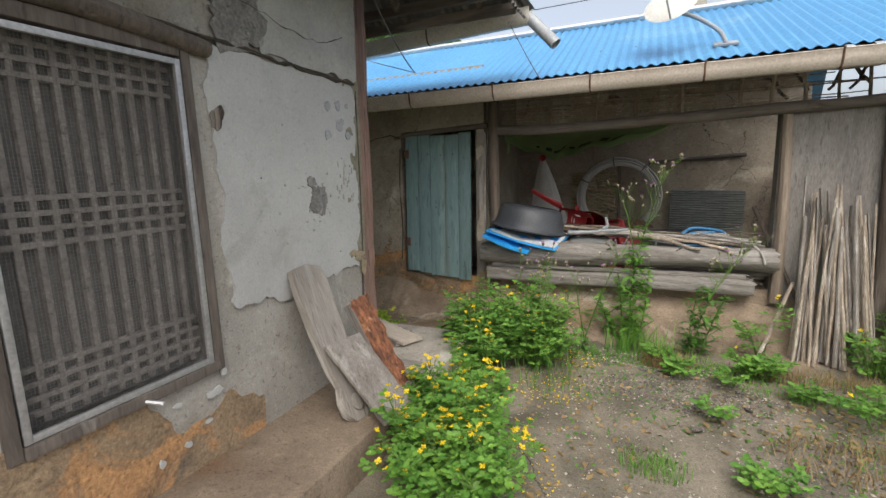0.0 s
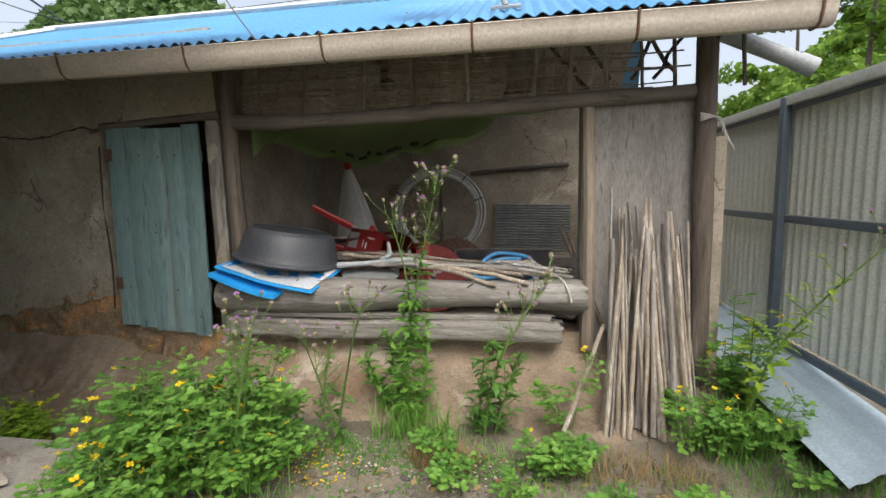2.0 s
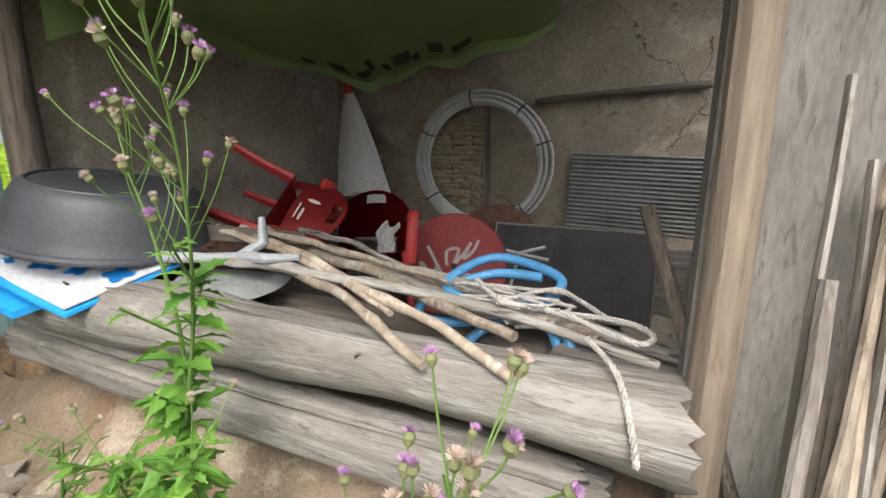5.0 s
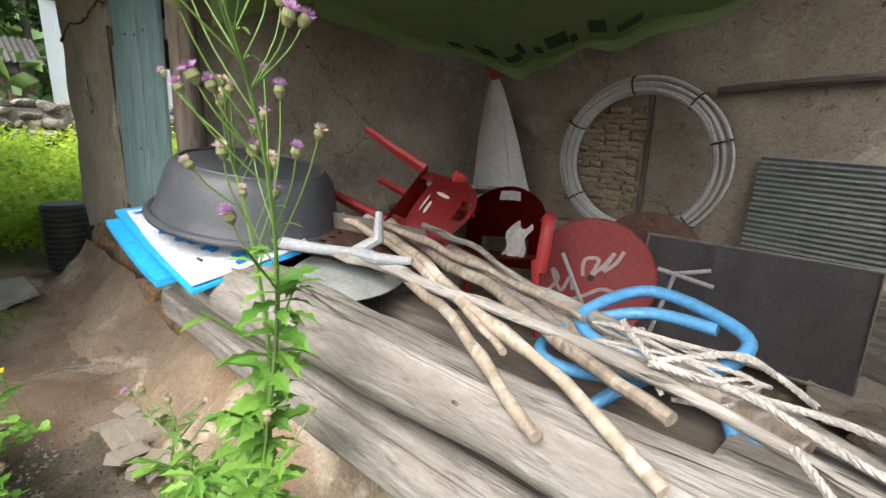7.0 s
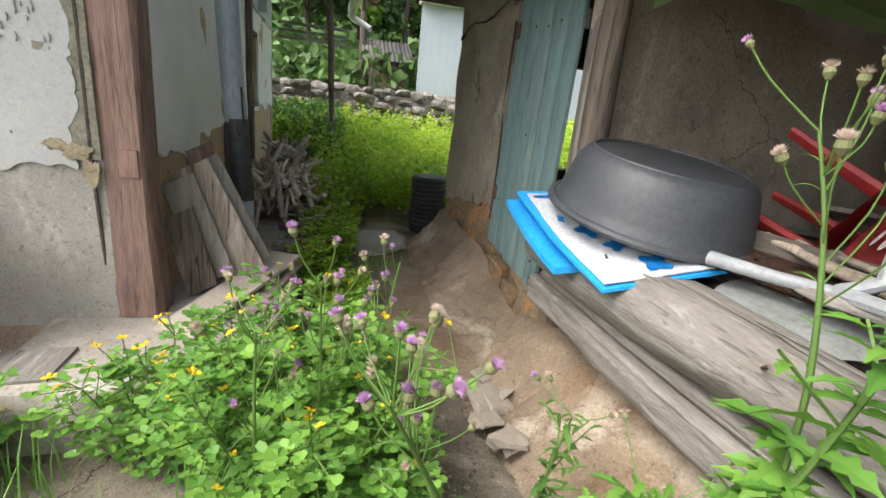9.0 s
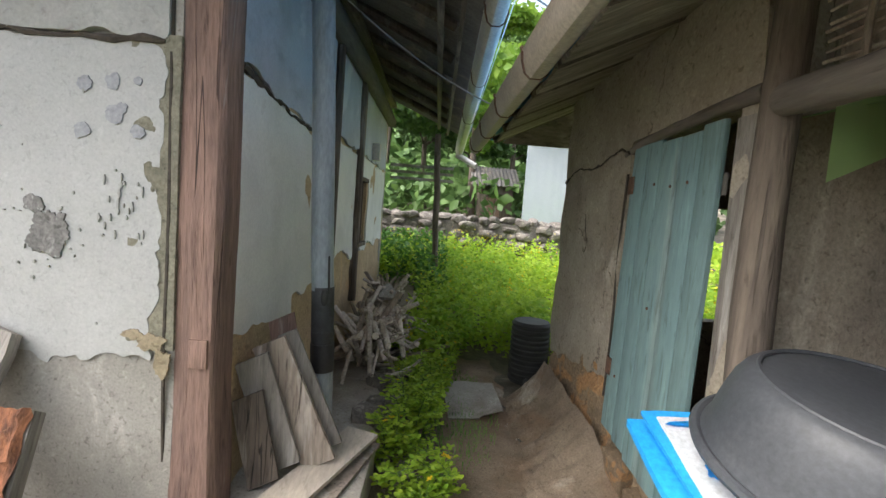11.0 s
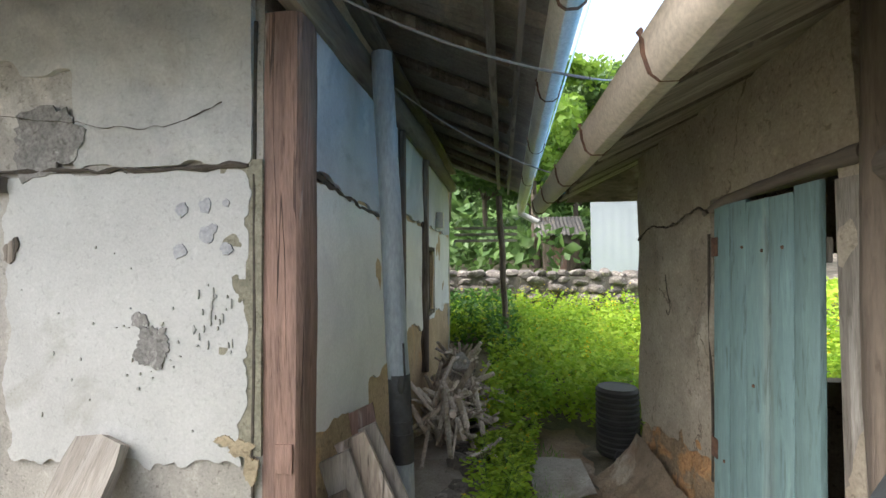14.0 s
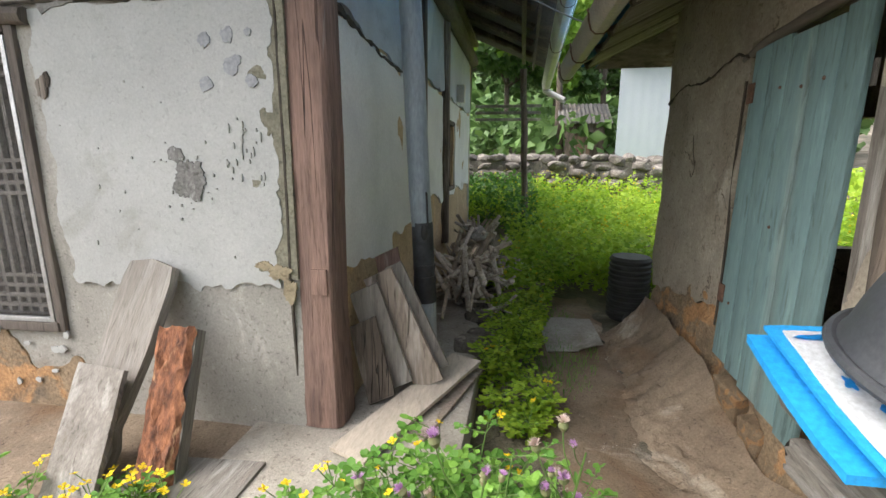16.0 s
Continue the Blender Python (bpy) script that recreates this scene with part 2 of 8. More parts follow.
M_WOOD_DARK = surf("dark_old_wood", (0.145, 0.115, 0.09), (0.085, 0.068, 0.055), (0.21, 0.18, 0.15), 12.0, 0.88, bump=0.8, stretch=(1, 1, 0.12), vary=0.1, speck=0.3, split=(0.03, 0.026, 0.022))
M_WOOD_DARKX = surf("dark_old_beam_wood", (0.17, 0.145, 0.12), (0.11, 0.093, 0.078), (0.24, 0.21, 0.18), 8.0, 0.88, bump=0.5, stretch=(0.12, 1, 1), vary=0.1)
M_WOOD_ROT = surf("rotten_red_wood", (0.33, 0.135, 0.065), (0.10, 0.045, 0.03), (0.42, 0.24, 0.13), 24.0, 0.95, bump=1.0, stretch=(1, 1, 0.4), speck=0.4, patch=0.58)
M_BARK = surf("pole_wood", (0.36, 0.305, 0.24), (0.24, 0.195, 0.15), (0.46, 0.41, 0.34), 14.0, 0.88, bump=0.6, stretch=(1, 1, 0.3), vary=0.16, speck=0.28)
M_BOARD = surf("brown_grey_board", (0.36, 0.30, 0.245), (0.23, 0.185, 0.15), (0.44, 0.385, 0.33), 10.0, 0.85, bump=0.6, stretch=(1, 1, 0.14), speck=0.2, split=(0.06, 0.045, 0.035))
M_BOARD_PALE = surf("pale_tan_board", (0.50, 0.44, 0.36), (0.42, 0.365, 0.30), (0.56, 0.50, 0.425), 7.0, 0.85, bump=0.35, stretch=(0.3, 1, 1), speck=0.14, pit=0.2)
M_CRACK = surf("crack_shadow_earth", (0.05, 0.042, 0.034), (0.085, 0.07, 0.055), None, 20.0, 0.97, bump=0.3)
M_SPLIT = surf("split_firewood", (0.60, 0.53, 0.45), (0.44, 0.38, 0.315), (0.66, 0.60, 0.53), 12.0, 0.9, bump=0.6, stretch=(0.4, 1, 1), vary=0.2, speck=0.25)
M_TEAL = surf("teal_paint_on_planks", (0.20, 0.305, 0.305), (0.165, 0.26, 0.265), (0.25, 0.345, 0.335), 7.0, 0.7, bump=0.35, stretch=(1, 1, 0.15), patch=0.62, vary=0.05, dirt=(0.17, 0.20, 0.18), dirt_scale=3.0)
M_BLUE_ROOF = surf("blue_painted_sheet", (0.07, 0.25, 0.47), (0.095, 0.29, 0.50), (0.15, 0.34, 0.52), 1.2, 0.4, bump=0.05, fine=30, patch=0.62)
M_ZINC = surf("white_ridge_flashing", (0.62, 0.63, 0.63), (0.50, 0.51, 0.52), None, 3.0, 0.45, metal=0.3, bump=0.05)
M_GUTTER = surf("beige_gutter_plastic", (0.50, 0.44, 0.37), (0.43, 0.375, 0.31), (0.37, 0.32, 0.26), 3.0, 0.6, bump=0.08, patch=0.62, dirt=(0.30, 0.24, 0.18), dirt_scale=2.0)
M_GUTTER_W = surf("white_gutter_plastic", (0.62, 0.60, 0.55), (0.54, 0.52, 0.47), None, 3.0, 0.5, bump=0.08, dirt=(0.40, 0.37, 0.31), dirt_scale=2.0)
M_GUTTER_B = surf("blue_film_edge", (0.20, 0.42, 0.68), (0.30, 0.52, 0.76), None, 2.0, 0.3, bump=0.03)
M_RUST = surf("rusty_band", (0.16, 0.085, 0.055), (0.10, 0.055, 0.04), None, 20.0, 0.85, bump=0.3)
M_TIN_OLD = surf("old_corrugated_roofing", (0.17, 0.16, 0.15), (0.12, 0.11, 0.105), (0.22, 0.19, 0.165), 4.0, 0.8, bump=0.2)
M_FENCE = surf("pale_green_steel_cladding", (0.72, 0.74, 0.67), (0.66, 0.68, 0.61), None, 1.5, 0.5, bump=0.04, dirt=(0.56, 0.57, 0.50), dirt_scale=1.2)
M_STEEL_BLUE = surf("blue_grey_steel", (0.12, 0.155, 0.19), (0.095, 0.125, 0.155), None, 6.0, 0.5, bump=0.1)
M_SHEET_BLUE = surf("pale_blue_steel_sheet", (0.42, 0.52, 0.58), (0.36, 0.45, 0.51), None, 2.0, 0.45, bump=0.06, dirt=(0.32, 0.34, 0.33), dirt_scale=2.0)
M_PVC = surf("grey_blue_pvc_pipe", (0.30, 0.345, 0.375), (0.235, 0.275, 0.305), (0.35, 0.37, 0.375), 5.0, 0.45, bump=0.08, stretch=(1, 1, 0.3))
M_PVC_LIGHT = surf("light_grey_pvc", (0.34, 0.365, 0.38), (0.28, 0.30, 0.315), None, 5.0, 0.45, bump=0.05)
M_TAPE = surf("black_tape", (0.02, 0.02, 0.022), (0.035, 0.035, 0.037), None, 20.0, 0.5, bump=0.2)
M_SOOT = surf("sooty_pipe", (0.016, 0.016, 0.017), (0.06, 0.065, 0.07), None, 9.0, 0.6, bump=0.15)
M_TUB = surf("dark_grey_rubber", (0.05, 0.055, 0.064), (0.068, 0.073, 0.082), (0.10, 0.10, 0.10), 5.0, 0.5, bump=0.08, patch=0.64, dirt=(0.13, 0.125, 0.115), dirt_scale=2.5, dirt_at=0.62)
M_RED = surf("dusty_red_plastic", (0.46, 0.045, 0.045), (0.40, 0.04, 0.04), (0.46, 0.16, 0.145), 4.0, 0.5, bump=0.06, patch=0.62)
M_REDTABLE = surf("dusty_red_table_plastic", (0.42, 0.065, 0.06), (0.36, 0.058, 0.054), (0.42, 0.14, 0.125), 4.0, 0.6, bump=0.06, patch=0.6)
M_WHITE_PRINT = surf("white_print", (0.66, 0.56, 0.54), (0.58, 0.46, 0.44), None, 20.0, 0.6, bump=0.0)
M_COIL = surf("grey_polyethylene_pipe", (0.60, 0.59, 0.57), (0.50, 0.49, 0.475), None, 5.0, 0.55, bump=0.08, dirt=(0.38, 0.36, 0.32), dirt_scale=3.0)
M_SLATE = surf("grey_ribbed_sheet", (0.25, 0.265, 0.26), (0.18, 0.195, 0.19), None, 5.0, 0.6, bump=0.1, dirt=(0.26, 0.25, 0.23), dirt_scale=2.0)
M_CUSHION = surf("charcoal_cloth", (0.17, 0.16, 0.168), (0.205, 0.194, 0.20), None, 6.0, 0.9, bump=0.3, fine=180, dirt=(0.22, 0.205, 0.195), dirt_scale=2.2)
M_PIPING = surf("grey_trim", (0.32, 0.30, 0.27), (0.25, 0.235, 0.21), None, 10.0, 0.8, bump=0.1)
M_BLUE_MAT = surf("bright_blue_vinyl", (0.02, 0.30, 0.72), (0.03, 0.36, 0.78), None, 3.0, 0.35, bump=0.05)
M_WHITE_MAT = surf("white_vinyl_print", (0.56, 0.585, 0.61), (0.49, 0.525, 0.56), None, 3.0, 0.45, bump=0.08, dirt=(0.42, 0.43, 0.43), dirt_scale=5.0)
M_HOSE = surf("blue_hose", (0.07, 0.25, 0.48), (0.09, 0.30, 0.54), None, 6.0, 0.45, bump=0.06, dirt=(0.20, 0.31, 0.42), dirt_scale=5)
M_ROPE = surf("dirty_white_rope", (0.50, 0.48, 0.44), (0.36, 0.34, 0.31), None, 30.0, 0.9, bump=0.5, fine=150)
M_TARP = leafy("green_tarpaulin", (0.40, 0.57, 0.26), (0.48, 0.63, 0.32), 0.6, 0.5)
M_TARP_INK = surf("dark_green_print", (0.04, 0.08, 0.04), (0.05, 0.095, 0.045), None, 8.0, 0.6, bump=0.0)
M_CONE = surf("grey_plastic_sheet", (0.52, 0.51, 0.49), (0.43, 0.42, 0.40), None, 4.0, 0.55, bump=0.2)
M_THATCH = surf("reed_lining", (0.32, 0.28, 0.225), (0.20, 0.175, 0.14), (0.40, 0.35, 0.28), 9.0, 0.95, bump=0.9, stretch=(1, 0.15, 0.15), speck=0.28)
M_STONE = surf("field_stone", (0.19, 0.168, 0.148), (0.10, 0.09, 0.08), (0.28, 0.255, 0.225), 9.0, 0.92, bump=0.9, vary=0.25, speck=0.3)
M_WHITEBLD = surf("white_cladding", (0.34, 0.375, 0.41), (0.30, 0.335, 0.37), None, 0.8, 0.5, bump=0.03)
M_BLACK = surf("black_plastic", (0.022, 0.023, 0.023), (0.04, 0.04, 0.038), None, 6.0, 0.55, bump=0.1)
M_MESH = surf("grey_insect_mesh", (0.22, 0.212, 0.20), (0.16, 0.153, 0.145), (0.27, 0.262, 0.25), 3.0, 0.85, bump=0.3, fine=260, dirt=(0.15, 0.14, 0.13), dirt_scale=2.2)
M_ALU = surf("dull_aluminium", (0.50, 0.50, 0.50), (0.40, 0.40, 0.40), None, 8.0, 0.45, metal=0.5, bump=0.08)
M_FRAME = surf("dark_weathered_frame_wood", (0.155, 0.13, 0.11), (0.10, 0.082, 0.07), (0.24, 0.215, 0.19), 9.0, 0.88, bump=0.6, stretch=(1, 1, 0.15), patch=0.6, speck=0.25)
M_LATTICE = surf("dusty_lattice_wood", (0.27, 0.245, 0.22), (0.19, 0.17, 0.152), None, 10.0, 0.9, bump=0.3, speck=0.25)
M_CABLE = surf("grey_cable", (0.22, 0.22, 0.22), (0.16, 0.16, 0.16), None, 9.0, 0.6, bump=0.0)
M_DISH = surf("cream_dish_enamel", (0.60, 0.59, 0.54), (0.53, 0.52, 0.47), (0.35, 0.23, 0.15), 7.0, 0.5, bump=0.03, patch=0.7)
M_LEAF = leafy("celandine_leaf", (0.055, 0.18, 0.03), (0.24, 0.44, 0.075))
M_LEAF_DARK = leafy("herb_leaf", (0.05, 0.14, 0.03), (0.14, 0.29, 0.05))
# celandine green raised in colour against the alley shade; pale herbs share it
M_LEAF_BRIGHT = leafy("pale_lifted_leaf", (0.17, 0.36, 0.035), (0.54, 0.68, 0.08), through_light=0.52)
M_LEAF_TREE = leafy("tree_leaf", (0.09, 0.20, 0.03), (0.30, 0.46, 0.07), through_light=0.45)
M_LEAF_WOOD = leafy("far_wood_leaf", (0.05, 0.11, 0.035), (0.15, 0.25, 0.07), through_light=0.3)
M_DRY = leafy("dry_stem", (0.20, 0.13, 0.06), (0.34, 0.25, 0.12), 0.8, 0.2)
M_STEM = leafy("green_stem", (0.08, 0.16, 0.035), (0.15, 0.24, 0.06), 0.6, 0.1)
M_YELLOW = leafy("yellow_petal", (0.75, 0.50, 0.01), (0.85, 0.66, 0.03), 0.6, 0.3)
M_PURPLE = leafy("mauve_floret", (0.42, 0.21, 0.46), (0.60, 0.38, 0.60), 0.8, 0.25)
M_PALE = leafy("faded_floret", (0.55, 0.42, 0.36), (0.68, 0.58, 0.50), 0.8, 0.25)
M_BUD = leafy("bud_bract", (0.14, 0.19, 0.08), (0.22, 0.20, 0.10), 0.7, 0.1)

# ---- building helpers ----


def rnd(a, b):
    return random.uniform(a, b)


def fbm(x, y, z=0.0, octaves=4):
    return noise.fractal(Vector((x, y, z)), 1.0, 2.0, octaves)


def thing(name, at=(0, 0, 0), label="", category="", group="", kind="", rot=(0, 0, 0)):
    ob = new(name)
    ob.empty_display_size = 0.1
    ob.matrix_basis = pose(*at, *rot)
    return tagged(ob, label, category, group, kind)


def as_object(name, bm, material, smooth=True):
    me = bpy.data.meshes.new(name)
    bmesh.ops.recalc_face_normals(bm, faces=bm.faces) if len(bm.faces) < 6000 else None
    bm.to_mesh(me)
    bm.free()
    for m in (material if isinstance(material, (list, tuple)) else [material]):
        me.materials.append(m)
    if smooth:
        me.shade_smooth()
        me.set_sharp_from_angle(angle=radians(38))
    return new(name, me)


def solo(name, bm, material, label="", category="", group="", kind="", smooth=True):
    """A thing of one mesh, in world places."""
    return tagged(as_object(name, bm, material, smooth), label, category, group, kind)


def part(name, bm, material, parent, label="", smooth=True):
    """One mesh under a thing or under a part, in the parent's own space."""
    ob = as_object(name, bm, material, smooth)
    ob.parent = parent
    return tagged(ob, label)


def box(bm, lo, hi, bevel=0.0, m=None, wobble=0.0):
    """A box between two corners, bevelled, with uneven corners."""
    c = [(lo[i] + hi[i]) / 2 for i in range(3)]
    s = [max(1e-4, hi[i] - lo[i]) for i in range(3)]
    made = bmesh.ops.create_cube(bm, size=1.0)["verts"]
    for v in made:
        v.co = Vector([c[i] + v.co[i] * s[i] + (rnd(-wobble, wobble) if wobble else 0) for i in range(3)])
    if bevel:
        edges = list({e for v in made for e in v.link_edges})
        out = bmesh.ops.bevel(bm, geom=edges, offset=bevel, segments=2, affect="EDGES", profile=0.6)
        made = list({v for f in out["faces"] for v in f.verts} | {v for v in made if v.is_valid})
    if m is not None:
        bmesh.ops.transform(bm, matrix=m, verts=[v for v in made if v.is_valid])
    return bm


def boxed(lo, hi, bevel=0.0, m=None, wobble=0.0):
    return box(bmesh.new(), lo, hi, bevel, m, wobble)


def tube(bm, pts, radii, sides=8, caps=True, knobby=0.0, flat=1.0, seed=0.0):
    """A tapered tube along a line of points."""
    pts = [Vector(p) for p in pts]
    if not isinstance(radii, (list, tuple)):
        radii = [radii] * len(pts)
    d = (pts[1] - pts[0]).normalized()
    up = Vector((0, 0, 1)) if abs(d.z) < 0.9 else Vector((1, 0, 0))
    side = d.cross(up).normalized()
    rings = []
    for i, p in enumerate(pts):
        d = (pts[min(i + 1, len(pts) - 1)] - pts[max(i - 1, 0)]).normalized()
        side = (side - d * side.dot(d)).normalized()
        other = d.cross(side)
        ring = []
        for k in range(sides):
            a = 2 * math.pi * k / sides
            r = radii[i]
            if knobby:
                r *= 1 + knobby * noise.noise(Vector((p.x * 7 + math.cos(a) * 0.6 + seed, p.y * 7 + math.sin(a) * 0.6, p.z * 7)))
            ring.append(bm.verts.new(p + side * math.cos(a) * r + other * math.sin(a) * r * flat))
        rings.append(ring)
    for a, b in zip(rings, rings[1:]):
        for k in range(sides):
            bm.faces.new((a[k], a[(k + 1) % sides], b[(k + 1) % sides], b[k]))
    if caps:
        bm.faces.new(rings[0][::-1])
        bm.faces.new(rings[-1])
    return bm


def tubed(pts, radii, sides=8, caps=True, knobby=0.0, flat=1.0, seed=0.0):
    return tube(bmesh.new(), pts, radii, sides, caps, knobby, flat, seed)


def bend(a, b, n, sag=0.0, jitter=0.0):
    """Points from a to b, sagging in the middle and a little crooked."""
    a, b = Vector(a), Vector(b)
    out = []
    for i in range(n + 1):
        s = i / n
        p = a.lerp(b, s) - Vector((0, 0, sag * 4 * s * (1 - s)))
        if 0 < i < n:
            p += Vector((rnd(-jitter, jitter), rnd(-jitter, jitter), rnd(-jitter, jitter)))
        out.append(p)
    return out


def loop_curve(pts, closed=False, per=6):
    """A smooth line through points (Catmull-Rom)."""
    pts = [Vector(p) for p in pts]
    out = []
    for i in range(len(pts) - 1):
        p0, p1, p2, p3 = pts[max(i - 1, 0)], pts[i], pts[i + 1], pts[min(i + 2, len(pts) - 1)]
        for k in range(per):
            s = k / per
            out.append(0.5 * (2 * p1 + (p2 - p0) * s + (2 * p0 - 5 * p1 + 4 * p2 - p3) * s * s + (3 * p1 - p0 - 3 * p2 + p3) * s ** 3))
    return out + [pts[-1]]


def panel(origin, u, v, width, height, thick, res=0.06, amp=0.01, keep=None, freq=2.0, seed=0.0, bulge=None):
    """An uneven wall or plaster layer: the front at origin + u, v; it is thick away from u x v; keep(a, b) says where it stands."""
    bm = bmesh.new()
    origin, u, v = Vector(origin), Vector(u).normalized(), Vector(v).normalized()
    nrm = u.cross(v)
    nu, nv = max(1, round(width / res)), max(1, round(height / res))
    cells = [(i, j) for i in range(nu) for j in range(nv) if keep is None or keep((i + 0.5) * width / nu, (j + 0.5) * height / nv)]
    front, back = {}, {}

    def corner(i, j):
        if (i, j) not in front:
            a, b = i * width / nu, j * height / nv
            h = amp * fbm(a * freq + seed, b * freq - seed, seed) + (bulge(a, b) if bulge else 0.0)
            p = origin + u * a + v * b
            front[i, j] = bm.verts.new(p + nrm * h)
            back[i, j] = bm.verts.new(p - nrm * thick)
        return i, j

    count = {}
    for i, j in cells:
        q = [corner(i, j), corner(i + 1, j), corner(i + 1, j + 1), corner(i, j + 1)]
        bm.faces.new([front[k] for k in q])
        bm.faces.new([back[k] for k in reversed(q)])
        for a, b in zip(q, q[1:] + q[:1]):
            count[a, b] = 1
    for a, b in count:
        if (b, a) not in count:
            bm.faces.new((front[b], front[a], back[a], back[b]))
    if keep:
        rim = {}
        for a, b in count:
            if (b, a) not in count:
                rim.setdefault(a, []).append(b)
                rim.setdefault(b, []).append(a)
        for _ in range(2):
            moved = {k: front[k].co * 0.4 + sum((front[q].co for q in near), Vector()) * (0.6 / len(near)) for k, near in rim.items() if 0 < k[0] < nu and 0 < k[1] < nv}
            for k, p in moved.items():
                back[k].co += p - front[k].co
                front[k].co = p
    return bm


def corrugated(origin, along, up, length, rise, pitch=0.076, depth=0.018, thick=0.003, trim=None, per=6):
    """A wavy sheet: waves run up the slope and repeat along the eave; trim(s, r) gives how far along each end reaches."""
    bm = bmesh.new()
    origin, along, up = Vector(origin), Vector(along).normalized(), Vector(up).normalized()
    nrm = along.cross(up)
    n, rows = int(length / pitch * per), 5
    top, low = [], []
    for r in range(rows + 1):
        s = r / rows
        lo, hi = trim(s) if trim else (0.0, length)
        tr, lr = [], []
        for i in range(n + 1):
            a = min(max(i * length / n, lo), hi)
            h = depth * 0.5 * math.sin(2 * math.pi * a / pitch)
            p = origin + along * a + up * rise * s + nrm * h
            tr.append(bm.verts.new(p))
            lr.append(bm.verts.new(p - nrm * thick))
        top.append(tr)
        low.append(lr)
    for r in range(rows):
        for i in range(n):
            for g, flip in ((top, False), (low, True)):
                q = [g[r][i], g[r][i + 1], g[r + 1][i + 1], g[r + 1][i]]
                if (q[0].co - q[1].co).length + (q[2].co - q[3].co).length > 1e-6:
                    bm.faces.new(q[::-1] if flip else q)
    for i in range(n):
        bm.faces.new((low[0][i], low[0][i + 1], top[0][i + 1], top[0][i]))
    bmesh.ops.remove_doubles(bm, verts=bm.verts, dist=1e-5)
    return bm

# ---- ground ----


def ground_height(x, y):
    h = 0.012 * fbm(x * 1.3, y * 1.3, 3.0) + 0.02 * fbm(x * 0.4, y * 0.4, 9.0)
    if x < -5.2:
        h += 0.13 * min(-5.2 - x, 4.3)
    if x < -9.6:
        h += 0.35 * min(1.0, (-9.6 - x) / 0.4) + 0.11 * max(0.0, -10.0 - x) * min(1.0, (-10.0 - x) / 8.0)
    if y > 11:
        h += 0.10 * min(y - 11, 40.0)
    return h


def spread(lo, hi, step, far):
    inner = [lo + (hi - lo) * i / round((hi - lo) / step) for i in range(round((hi - lo) / step) + 1)]
    outer, d = [], step
    while not outer or outer[-1] < far:
        d *= 1.45
        outer.append((outer[-1] if outer else 0.0) + d)
    return [lo - o for o in reversed(outer)] + inner + [hi + o for o in outer]


def build_ground():
    bm = bmesh.new()
    xs, ys = spread(-10.5, 4.5, 0.1, 400), spread(-2.5, 9.0, 0.1, 400)
    grid = [[bm.verts.new((x, y, ground_height(x, y))) for y in ys] for x in xs]
    for i in range(len(xs) - 1):
        for j in range(len(ys) - 1):
            bm.faces.new((grid[i][j], grid[i + 1][j], grid[i + 1][j + 1], grid[i][j + 1]))
    return solo("ground", bm, M_GROUND, "cracked pale concrete and earth yard with moss", "ground", kind="structure")


build_ground()

# ---- the house: platform, walls, corner post ----
HX, HY = -1.75, 2.78


